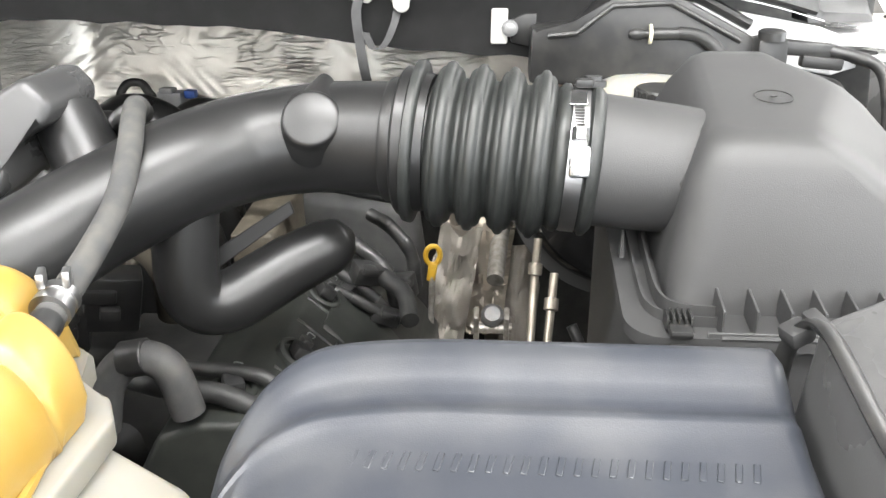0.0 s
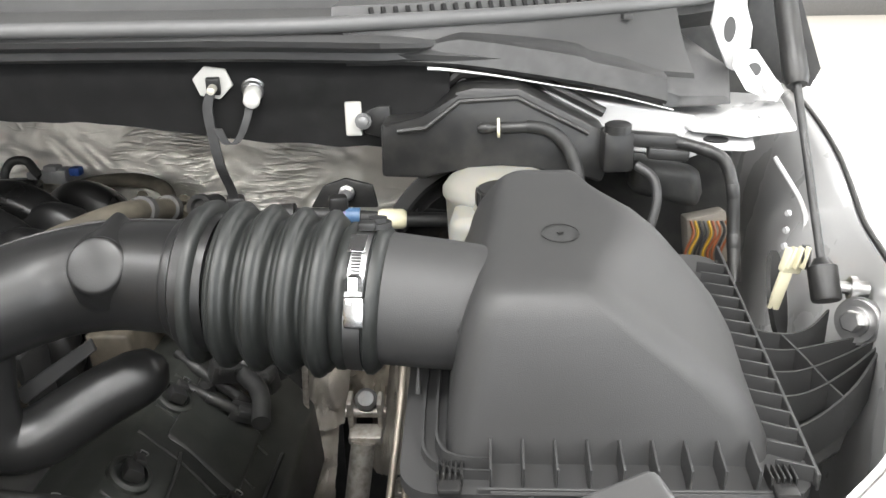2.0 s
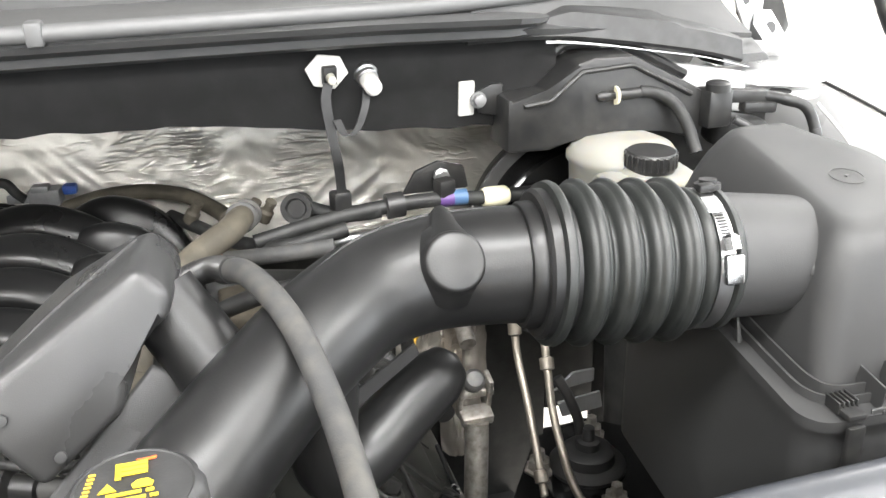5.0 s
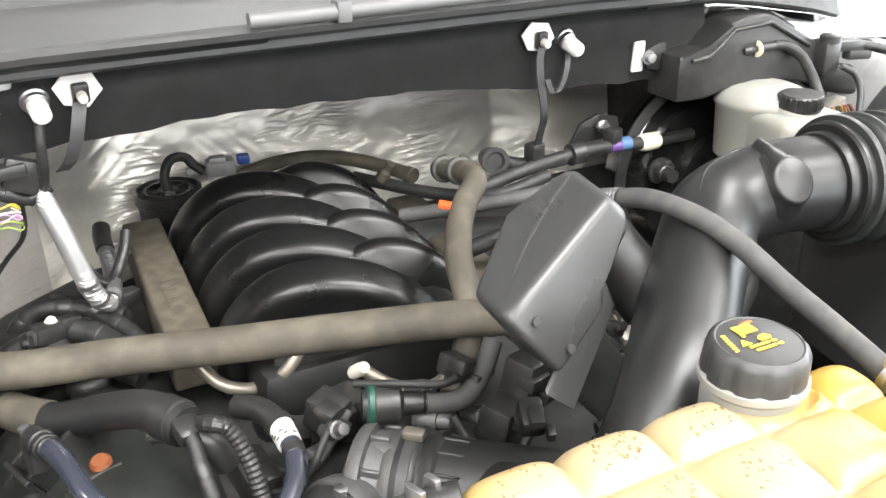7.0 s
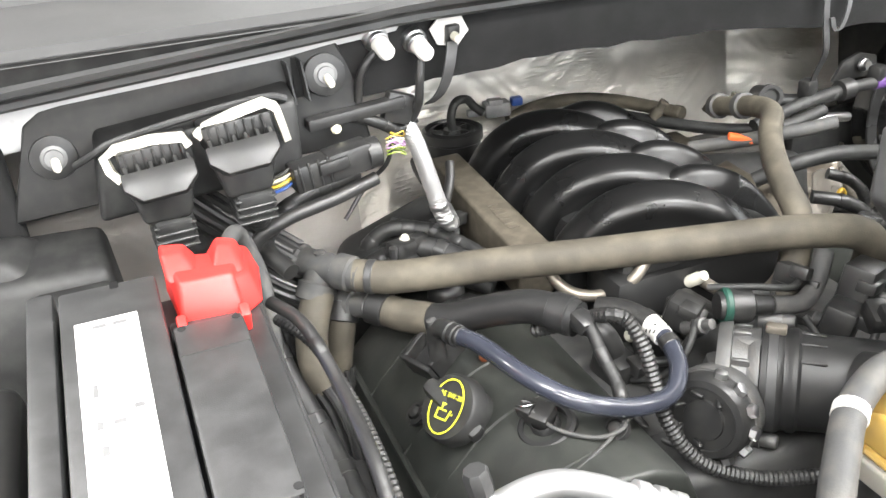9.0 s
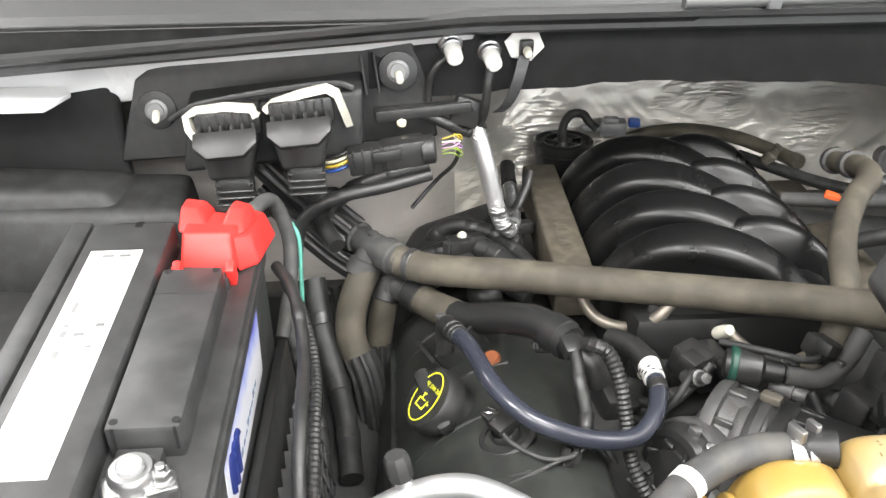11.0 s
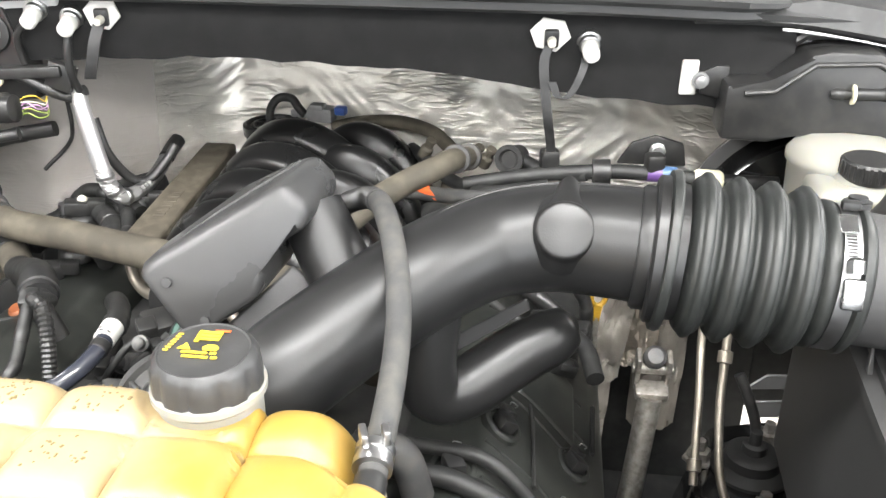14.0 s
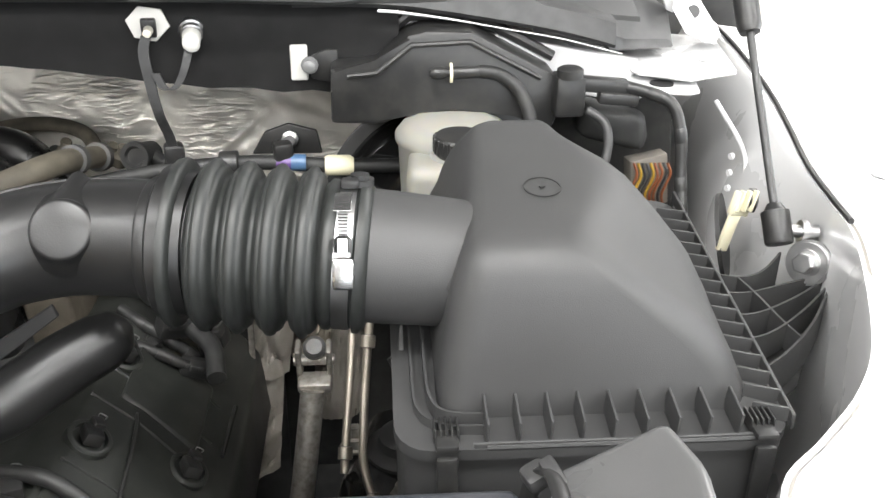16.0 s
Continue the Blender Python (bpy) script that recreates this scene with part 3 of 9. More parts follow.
def cowl_right():
    # grey end face of the cowl, rising to the seal
    lo = spline([(0.0, 0.893, 1.545), (0.1, 0.905, 1.54), (0.2, 0.92, 1.53), (0.345, 0.948, 1.513)], 5)
    hi = spline([(0.0, 0.898, 1.563), (0.1, 0.935, 1.565), (0.2, 0.985, 1.565), (0.345, 1.055, 1.566)], 5)
    b = B()
    sheet(b, 15, 4, lambda u, v: lo[round(u * 15)].lerp(hi[round(u * 15)], v) + V(0, 0, -0.006 * math.sin(v * math.pi)), (0.002, 0.004, -0.006))
    solo("cowl_end_panel", b, M_COWL, "grey plastic cowl end panel beside the hood hinge", "cowl panel", kind="structure")
    b = B()
    block(b, (0.285, 1.01, 1.562), (0.012, 0.006, 0.006), (0, 0, 25), 0.001)
    solo("cowl_tab", b, M_PIT, "small dark clip slot in the cowl end panel", "clip")
    b = B()
    tray = spline([(0.0, 0.905, 1.53), (0.06, 0.907, 1.53), (0.111, 0.909, 1.527), (0.18, 0.91, 1.517), (0.231, 0.911, 1.508), (0.274, 0.912, 1.499), (0.314, 0.915, 1.488)], 5)
    rings = []
    for i, p in enumerate(tray):
        rise = 0.014 + 0.016 * min(1, max(0, (p.x - 0.05) / 0.06)) - (0.003 if p.x > 0.232 else 0)
        rings.append([(p.x, p.y + 0.004, p.z), (p.x, p.y, p.z + 0.004), (p.x, p.y + 0.006, p.z + rise - 0.003), (p.x, p.y + 0.012, p.z + rise), (p.x, p.y + 0.09, p.z + rise + 0.006), (p.x, p.y + 0.09, p.z)])
    skin(b, rings)
    solo("cowl_tray", b, M_BATT, "black plastic drip tray under the cowl end", "tray", kind="structure", sharp=30)
    b = B()
    hull(b, [(0.318, 0.955, 1.476), (0.336, 0.965, 1.475), (0.394, 0.975, 1.475), (0.41, 1.06, 1.475), (0.35, 1.1, 1.475), (0.315, 1.0, 1.475)],
         [(0.316, 0.958, 1.492), (0.336, 0.968, 1.484), (0.39, 0.98, 1.482), (0.41, 1.06, 1.50), (0.35, 1.1, 1.54), (0.315, 1.0, 1.54)], 0.003)
    solo("corner_tray", b, M_BATT, "black plastic corner tray under the hood hinge", "tray", kind="structure")
    b = B()
    tube(b, [(0.08, 0.904, 1.528), (0.1, 0.902, 1.527), (0.15, 0.903, 1.52), (0.2, 0.904, 1.511), (0.26, 0.906, 1.5), (0.32, 0.912, 1.484)], [0.0022, 0.0022, 0.0014, 0.001, 0.001, 0.001], seg=8, flat=0.7)
    solo("cowl_flange", b, M_WHITE, "thin white painted body flange below the cowl tray", "body flange", kind="structure")
    # white plenum side under the tray, dark bulkhead below
    b = B()
    hull(b, [(0.1, 0.945, 1.46), (0.345, 0.94, 1.425), (0.40, 1.0, 1.425), (0.1, 1.0, 1.46)],
         [(0.1, 0.94, 1.515), (0.325, 0.93, 1.476), (0.38, 1.0, 1.456), (0.1, 1.0, 1.52)], 0.003)
    solo("plenum_side", b, M_WHITE, "white painted bulkhead corner by the hood hinge", "body panel", kind="structure")
    b = B()
    hull(b, [(0.14, 1.15, 1.0), (0.46, 1.05, 1.0), (0.46, 1.1, 1.0), (0.14, 1.3, 1.0)], [(0.14, 1.05, 1.46), (0.40, 0.98, 1.44), (0.40, 1.1, 1.44), (0.14, 1.2, 1.46)], 0.003)
    solo("bulkhead_corner", b, M_PIT, "black painted bulkhead behind the brake servo", "bulkhead", kind="structure")


cowl_right()


def wing_right():
    # edge line of the wing, from back to front
    edge = [(0.553, 1.35, 1.435), (0.54, 1.2, 1.432), (0.513, 1.016, 1.425), (0.485, 0.89, 1.421), (0.453, 0.766, 1.418), (0.437, 0.68, 1.418), (0.424, 0.617, 1.418), (0.382, 0.509, 1.407), (0.362, 0.477, 1.388), (0.33, 0.452, 1.372), (0.296, 0.424, 1.362), (0.28, 0.36, 1.355), (0.275, 0.2, 1.35)]
    e = spline(edge, 5)
    b = B()
    n = len(e) - 1
    down = [(0, 0), (-0.012, -0.006), (-0.036, -0.045), (-0.052, -0.09), (-0.062, -0.16), (-0.08, -0.45)]

    def f(u, v):
        p = e[round(u * n)]
        s = min(1, max(0.12, (p.y - 0.68) / 0.2))
        dx, dz = down[round(v * 5)]
        return (p.x + dx * s, p.y, p.z + dz)

    sheet(b, n, 5, f, (0.004, 0, -0.002))
    solo("wing_inner_panel", b, M_WHITE, "white painted inner wing panel and its flange", "car body", kind="structure", sharp=60)
    b = B()
    tube(b, [(p.x + 0.003, p.y, p.z + 0.002) for p in e[::4] if p.y > 0.62], 0.0026, seg=8)
    solo("wing_edge_seal", b, M_BLACK, "thin black rubber seal along the wing edge", "seal")
    b = B()
    over = [(0.007, -0.002), (0.02, 0.002), (0.08, 0.004), (0.14, -0.01), (0.2, -0.05), (0.23, -0.3)]
    sheet(b, n, 5, lambda u, v: (e[round(u * n)].x + over[round(v * 5)][0], e[round(u * n)].y, e[round(u * n)].z + over[round(v * 5)][1]), (0.003, 0, -0.003))
    solo("wing_outer_panel", b, M_WHITE, "glossy white outer wing of the truck", "car body", kind="structure", sharp=60)
    # hinge plates: an upper one on the bulkhead and a lower one with a hole
    b = B()
    hull(b, [(0.33, 1.02, 1.458), (0.331, 0.985, 1.458), (0.343, 0.926, 1.458), (0.39, 0.9, 1.458), (0.449, 0.933, 1.456), (0.478, 1.085, 1.456), (0.41, 1.1, 1.458)],
         [(0.33, 1.02, 1.464), (0.331, 0.985, 1.464), (0.343, 0.926, 1.464), (0.39, 0.9, 1.464), (0.449, 0.933, 1.462), (0.478, 1.085, 1.462), (0.41, 1.1, 1.464)], 0.002)
    up = solo("bulkhead_plate", b, M_WHITE, "white painted bulkhead plate under the hood hinge", "body panel", kind="structure")
    b = B()
    outer = [(0.334, 0.955, 1.449), (0.336, 0.9, 1.449), (0.345, 0.889, 1.449), (0.385, 0.883, 1.449), (0.396, 0.889, 1.449), (0.405, 0.93, 1.449), (0.39, 0.955, 1.449)]
    hull(b, outer, [(x, y, z + 0.004) for x, y, z in outer], 0.0015)
    hp = solo("hinge_plate", b, M_WHITE, "white painted bracket plate with a round hole", "bracket plate")
    # near-black disc laid on the plate for the shade in its hole
    b = B()
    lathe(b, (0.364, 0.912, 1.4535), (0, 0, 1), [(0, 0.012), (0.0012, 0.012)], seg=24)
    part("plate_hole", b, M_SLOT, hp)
    for x, y in ((0.358, 0.945), (0.425, 0.965)):
        b = B()
        lathe(b, (x, y, 1.464), (0, 0, 1), [(0, 0.006), (0.0015, 0.006), (0.0015, 0.0045), (0.003, 0.004)], seg=12)
        solo("weld_stud", b, M_WHITE, "small white painted weld stud", "stud", "weld studs")
    h = thing("hinge_arm_assembly", (0.42, 1.05, 1.465), "white painted steel hinge arm with an oval hole", "hinge")
    b = B()
    prism(b, [(0.393, 1.62), (0.413, 1.62), (0.417, 1.59), (0.419, 1.566), (0.429, 1.545), (0.429, 1.521), (0.414, 1.517), (0.414, 1.496), (0.405, 1.5), (0.393, 1.526), (0.383, 1.547), (0.386, 1.575)], (0, 1.05, 0), (1, 0, 0), (0, 0, 1), -0.005, 0.0015)
    arm = part("hinge_arm", b, M_WHITE, h)
    b = B()
    oval = [(0.404 + 0.0065 * math.cos(a), 1.542 + 0.014 * math.sin(a)) for a in np.linspace(0, 2 * math.pi, 20, endpoint=False)]
    prism(b, oval, (0, 1.0495, 0), (1, 0, 0), (0, 0, 1), -0.001)
    part("oval_hole", b, M_COWL, arm)
    b = B()
    hull(b, [(0.408, 1.035, 1.522), (0.432, 1.035, 1.52), (0.466, 1.035, 1.476), (0.455, 1.02, 1.467), (0.42, 1.02, 1.48), (0.405, 1.03, 1.505)],
         [(0.408, 1.039, 1.524), (0.432, 1.039, 1.522), (0.466, 1.039, 1.478), (0.455, 1.024, 1.467), (0.42, 1.024, 1.482), (0.405, 1.034, 1.507)], 0.001)
    part("hinge_foot", b, M_WHITE, h)
    b = B()
    lathe(b, (0.43, 1.033, 1.501), (0, -1, 0.2), [(0, 0.0075), (0.001, 0.0075)], seg=16)
    part("foot_hole", b, M_COWL, h)
    b = B()
    lathe(b, (0.446, 1.024, 1.48), (0, -0.8, 0.6), [(0, 0.013), (0.003, 0.013), (0.003, 0.0095), (0.011, 0.009), (0.012, 0.006)], seg=18)
    part("foot_bolt", b, M_WHITE, h)
    b = B()
    out = [(0.448, 1.64), (0.485, 1.64), (0.505, 1.579), (0.536, 1.503), (0.546, 1.48), (0.536, 1.458), (0.488, 1.464), (0.462, 1.5), (0.45, 1.55)]
    prism(b, out, (0, 1.15, 0), (1, 0, 0), (0, 0, 1), -0.004, 0.001)
    solo("hinge_back_panel", b, M_BLACK, "flat black panel behind the hood hinge", "flap")
    # gas strut
    g = thing("gas_strut", (0.398, 0.686, 1.385), "black gas strut holding the hood open", "gas strut")
    top = (0.372, 0.98, 1.80)
    p0, p1 = Vector((0.398, 0.69, 1.402)), Vector((0.393, 0.79, 1.535))
    d = (p1 - p0).normalized()
    b = B()
    tube(b, [p0, p1], 0.0034, seg=12, n=2)
    part("rod", b, M_BATT, g, "thin dark piston rod")
    b = B()
    lathe(b, p1 - d * 0.004, d, [(0, 0.0085), (0.006, 0.0105), (0.03, 0.0105), (0.03, 0.0098), (0.48, 0.0098)], seg=18)
    part("cylinder", b, M_BLACK, g)
    b = B()
    lathe(b, p0 - d * 0.02, d, [(0, 0.0105), (0.002, 0.0115), (0.027, 0.0115), (0.028, 0.009), (0.034, 0.0055)], seg=18)
    part("socket", b, M_BLACK, g)
    b = B()
    lathe(b, p0 - d * 0.008, (1, -0.1, -0.05), [(0.006, 0.005), (0.018, 0.005), (0.018, 0.0095), (0.023, 0.0095), (0.023, 0.0065), (0.032, 0.0065)], seg=14)
    part("ball_stud", b, M_STEEL, g, "zinc plated ball stud")
    # cream clip on the wing
    c = thing("cable_clip", (0.40, 0.766, 1.35), "cream plastic cable clip on the inner wing", "clip")
    b = B()
    block(b, (0.402, 0.768, 1.383), (0.02, 0.008, 0.022), (0, 15, 20), 0.002)
    for k in range(3):
        block(b, (0.398 + 0.006 * k, 0.762, 1.388), (0.002, 0.006, 0.02), (0, 15, 20), 0.0005, 1)
    block(b, (0.393, 0.765, 1.357), (0.011, 0.005, 0.038), (0, 14, 10), 0.0015)
    part("clip_body", b, M_CREAM, c)
    b = B()
    lathe(b, (0.41, 0.772, 1.385), (1, -0.3, 0), [(0, 0.011), (0.006, 0.011), (0.008, 0.006)], seg=16)
    part("grommet", b, M_BLACK, c)
    # pressed ribs and holes in the panel
    b = B()
    tube(b, [(0.43, 0.93, 1.43), (0.45, 0.893, 1.392), (0.447, 0.868, 1.37), (0.44, 0.85, 1.34)], 0.0025, seg=8)
    solo("wing_rib", b, M_WHITE, "pressed white rib on the inner wing", "body rib", kind="structure")
    # flat dark disc standing in for the shade of an opening
    b = B()
    lathe(b, (0.402, 0.80, 1.335), (0.9, -0.4, 0.25), [(0, 0.042), (0.004, 0.042)], seg=28)
    solo("wing_opening", b, M_PIT, "dark round opening in the inner wing", "opening", kind="structure")
    for k, (x, y, z) in enumerate(((0.432, 0.858, 1.395), (0.43, 0.852, 1.38), (0.428, 0.846, 1.366))):
        b = B()
        lathe(b, (x - 0.006, y, z), (-1, -0.3, 0.1), [(0, 0.0035), (0.003, 0.003)], seg=10)
        solo("weld_stud", b, M_WHITE, "small white painted weld stud", "stud", "weld studs")
    for x, y, z in ((0.51, 0.735, 1.422), (0.48, 0.60, 1.422), (0.37, 0.40, 1.368), (0.34, 0.37, 1.362)):
        b = B()
        lathe(b, (x, y, z), (0, 0, 1), [(0, 0.011), (0.002, 0.011), (0.002, 0.0065), (0.007, 0.006)], seg=12)
        solo("wing_bolt", b, M_WHITE, "white painted flange bolt on the wing", "bolt", "wing bolts")


wing_right()


def hood():
    """The raised hood over the bay, on its hinges and gas strut."""
    t = thing("hood", (-0.35, 1.2, 1.66), "open white hood with a dark liner underneath", "hood")
    up = Vector((0, -0.5, 0.866))
    out = Vector((0, -0.866, -0.5))

    def sheet_of(x0, x1, l0, l1, off, thick, bow):
        b = B()
        o = Vector((0, 1.2, 1.66))

        def f(u, v):
            x = x0 + (x1 - x0) * u
            return o + up * (l0 + (l1 - l0) * v) - out * (off + bow * (1 - (2 * u - 1) ** 2)) + V(x, 0, 0)
        sheet(b, 24, 16, f, -out * thick)
        return b
    part("hood_panel", sheet_of(-1.3, 0.6, 0.0, 1.15, 0.03, 0.004, 0.03), M_WHITE, t, "white painted outer panel")
    part("hood_liner", sheet_of(-1.15, 0.45, 0.12, 1.02, 0.015, 0.01, 0.02), M_LINER, t, "dark grey insulating liner")
    for x0, x1, l0, l1 in ((-1.3, -1.16, 0.0, 1.15), (0.46, 0.6, 0.0, 1.15), (-1.16, 0.46, 1.03, 1.15), (-1.16, 0.46, 0.0, 0.11)):
        part("hood_rim", sheet_of(x0, x1, l0, l1, 0.0, 0.02, 0.0), M_WHITE, t)


hood()


def lower_bay():
    b = B()
    block(b, (-0.38, 0.62, 0.86), (0.96, 1.5, 0.06), bevel=0.005)
    block(b, (-1.105, 0.4, 0.86), (0.489, 1.06, 0.06), bevel=0.005)
    block(b, (0.325, 0.4, 0.86), (0.449, 1.06, 0.06), bevel=0.005)
    solo("undertray", b, M_PIT, "black undertray deep below the engine", "undertray", kind="structure")
    # front of the engine bay and far wing
    b = B()
    block(b, (-0.4, 0.02, 1.1), (1.9, 0.08, 0.5), bevel=0.01)
    solo("radiator_support", b, M_BLACK, "black radiator support panel", "radiator support", kind="structure")
    b = B()
    e = spline([(-1.26, 1.3, 1.5), (-1.23, 1.0, 1.49), (-1.22, 0.8, 1.46), (-1.21, 0.5, 1.43), (-1.2, 0.15, 1.4)], 5)
    n = len(e) - 1
    offs = [(0.1, -0.5), (0.06, -0.2), (0.02, -0.02), (0, 0), (-0.06, 0.003), (-0.14, -0.02), (-0.26, -0.1)]
    sheet(b, n, 6, lambda u, v: (e[round(u * n)].x + offs[round(v * 6)][0], e[round(u * n)].y, e[round(u * n)].z + offs[round(v * 6)][1]), (0, 0, -0.004))
    solo("wing_far_panel", b, M_WHITE, "white painted wing on the battery side", "car body", kind="structure", sharp=50)
    b = B()
    hull(b, [(-1.25, 0.955, 1.44), (-0.66, 0.955, 1.495), (-0.66, 0.975, 1.495), (-1.25, 0.975, 1.44)], [(-1.25, 0.945, 1.503), (-0.65, 0.915, 1.537), (-0.65, 0.975, 1.537), (-1.25, 0.975, 1.503)], 0.002)
    solo("cowl_side_flange", b, M_WHITE, "white painted bulkhead flange behind the control unit", "body panel", kind="structure")
    b = B()
    prism(b, [(-0.1, -0.03), (0.07, -0.03), (0.08, 0.02), (0.02, 0.13), (-0.1, 0.13)], (-1.14, 0.9, 1.478), (1, 0, 0), (0, 1, 0), 0.006, 0.002)
    solo("hinge_plate", b, M_WHITE, "white painted hinge plate on the battery side", "hinge plate")


lower_bay()


# ---- air intake ----
def intake_tube():
    t = thing("intake_tube", (-0.2, 0.57, 1.39), "black moulded plastic air intake tube with resonators", "air intake")
    axis = [(-0.048, 0.587, 1.442), (-0.09, 0.598, 1.441), (-0.13, 0.604, 1.438), (-0.17, 0.595, 1.433), (-0.205, 0.566, 1.427), (-0.238, 0.538, 1.414),
            (-0.268, 0.51, 1.4), (-0.298, 0.482, 1.382), (-0.33, 0.462, 1.345), (-0.352, 0.47, 1.3), (-0.368, 0.51, 1.262), (-0.388, 0.555, 1.247)]
    b = B()
    tube(b, axis, [0.0395, 0.039, 0.038, 0.037, 0.0365, 0.036, 0.036, 0.036, 0.037, 0.038, 0.04, 0.041], seg=40, n=6)
    part("tube_body", b, M_TUBE, t, sharp=60)
    # mould seam
    b = B()
    path = spline(axis[:8], 6)
    seam = [p + Vector((0, 0.35, 1)).normalized() * 0.0385 for p in path[:26]]
    tube(b, seam, 0.0012, seg=6, n=1)
    part("mould_seam", b, M_TUBE, t)
    # end collar
    d = Vector((0.102, -0.01, -0.004)).normalized()
    o = Vector((-0.054, 0.5875, 1.442))
    b = B()
    lathe(b, o - d * 0.016, d, [(0, 0.041), (0.002, 0.0425), (0.009, 0.0425), (0.009, 0.048), (0.011, 0.0505), (0.017, 0.0505), (0.019, 0.048), (0.03, 0.046)], seg=48)
    part("collar", b, M_TUBE, t)
    # blanked sensor port with its saddle
    pd = Vector((0.0, -0.84, 0.54)).normalized()
    pc = Vector((-0.119, 0.604, 1.438))
    b = B()
    lathe(b, pc, pd, [(0.0, 0.036), (0.03, 0.0275), (0.036, 0.0225), (0.039, 0.0205), (0.0425, 0.0198), (0.0442, 0.0188), (0.045, 0.017), (0.0451, 0.001)], seg=40)
    part("blank_port", b, M_TUBE, t, sharp=75)
    # gusset that narrows from the port to the crown of the tube
    b = B()
    s, u, w = axis_frame(pd)
    if u.z < 0:
        s, u = -s, -u
    near = [pc + pd * 0.041 + (s * math.cos(a) + u * math.sin(a)) * 0.0195 for a in np.linspace(radians(20), radians(160), 11)]
    far = [pc + V(0.002 + 0.009 * math.cos(a), 0.006, 0.03 + 0.0155 * math.sin(a)) for a in np.linspace(radians(20), radians(160), 11)]
    if (near[0] - near[-1]).x * (far[0] - far[-1]).x < 0:
        far.reverse()
    rows = [[p.lerp(q, k) for p, q in zip(near, far)] for k in (0.0, 0.2, 0.45, 0.7, 1.0)]
    rows = [r + [r[-1].lerp(pc, 0.6), r[0].lerp(pc, 0.6)] for r in rows]
    skin(b, rows)
    part("port_saddle", b, M_TUBE, t, sharp=75)
    b = B()
    block(b, (-0.145, 0.577, 1.452), (0.012, 0.006, 0.004), (30, 0, 10), 0.001)
    part("nub", b, M_TUBE, t)
    # closed lower resonator pipe and its web
    b = B()
    tube(b, [(-0.104, 0.622, 1.362), (-0.11, 0.619, 1.359), (-0.122, 0.612, 1.353), (-0.146, 0.599, 1.3435), (-0.166, 0.586, 1.334), (-0.185, 0.5745, 1.3255), (-0.203, 0.563, 1.328), (-0.211, 0.559, 1.352), (-0.207, 0.564, 1.415)],
         [0.004, 0.016, 0.0215, 0.0228, 0.023, 0.023, 0.0225, 0.0225, 0.023], seg=32, n=6)
    part("resonator_pipe", b, M_TUBE, t, sharp=60)
    b = B()
    hull(b, [(-0.208, 0.588, 1.352), (-0.142, 0.588, 1.397), (-0.139, 0.588, 1.388), (-0.199, 0.588, 1.343)],
         [(-0.208, 0.591, 1.352), (-0.142, 0.591, 1.397), (-0.139, 0.591, 1.388), (-0.199, 0.591, 1.343)], 0.0008, 1)
    part("web", b, M_LID, t)
    # upper resonator box on its stem: a creased top, a bulging front and a notch beside the stem
    b = B()
    back = Vector((0.008, 0.062, 0.002))
    arm = [(-0.305, 0.556, 1.489), (-0.2885, 0.5535, 1.473), (-0.2895, 0.5495, 1.459)]
    foot = [(-0.3235, 0.539, 1.4405), (-0.3165, 0.5365, 1.428), (-0.32, 0.5325, 1.4135), (-0.365, 0.5165, 1.383)]
    front = [(-0.403, 0.526, 1.433)] + arm + foot
    rear = [(-0.402, 0.574, 1.43), (-0.352, 0.622, 1.462)] + [Vector(p) + back for p in arm + foot[:3]] + [(-0.372, 0.568, 1.388)]
    fv, rv = [b.verts.new(p) for p in front], [b.verts.new(p) for p in rear]
    b.faces.new(fv[::-1])
    b.faces.new(rv)
    b.faces.new((fv[0], fv[1], rv[2]))
    b.faces.new((fv[0], rv[2], rv[1], rv[0]))
    for i in range(1, 7):
        b.faces.new((fv[i], fv[i + 1], rv[i + 2], rv[i + 1]))
    b.faces.new((fv[7], fv[0], rv[0], rv[8]))
    bmesh.ops.bevel(b, geom=list(b.edges), offset=0.0088, segments=5, profile=0.5, affect="EDGES", clamp_overlap=True)
    rb = part("resonator_box", b, M_RES, t, "satin dark grey resonator box", sharp=50)
    b = B()
    tube(b, [(-0.393, 0.541, 1.4335), (-0.385, 0.551, 1.4405), (-0.362, 0.571, 1.4555), (-0.33, 0.592, 1.4735), (-0.305, 0.604, 1.4875)], 0.0011, seg=6)
    part("top_crease", b, M_RES, rb)
    for p in ((-0.3795, 0.5252, 1.4265), (-0.3545, 0.5212, 1.401)):
        b = B()
        lathe(b, p, (0.13, -0.95, 0.27), [(-0.001, 0.0035), (0.0006, 0.0032), (0.0007, 0.0012)], seg=14)
        part("mould_mark", b, M_BATT, rb)
    b = B()
    tube(b, [(-0.297, 0.592, 1.456), (-0.284, 0.582, 1.435), (-0.268, 0.568, 1.41), (-0.26, 0.556, 1.396)], [0.023, 0.024, 0.0245, 0.025], seg=28, n=6)
    part("stem", b, M_TUBE, t, sharp=60)
    b = B()
    hull(b, [(-0.37, 0.53, 1.368), (-0.305, 0.566, 1.425), (-0.28, 0.572, 1.405), (-0.35, 0.525, 1.352)],
         [(-0.37, 0.526, 1.366), (-0.305, 0.562, 1.423), (-0.28, 0.568, 1.403), (-0.35, 0.521, 1.35)], 0.001, 1)
    part("web", b, M_LID, t)


intake_tube()


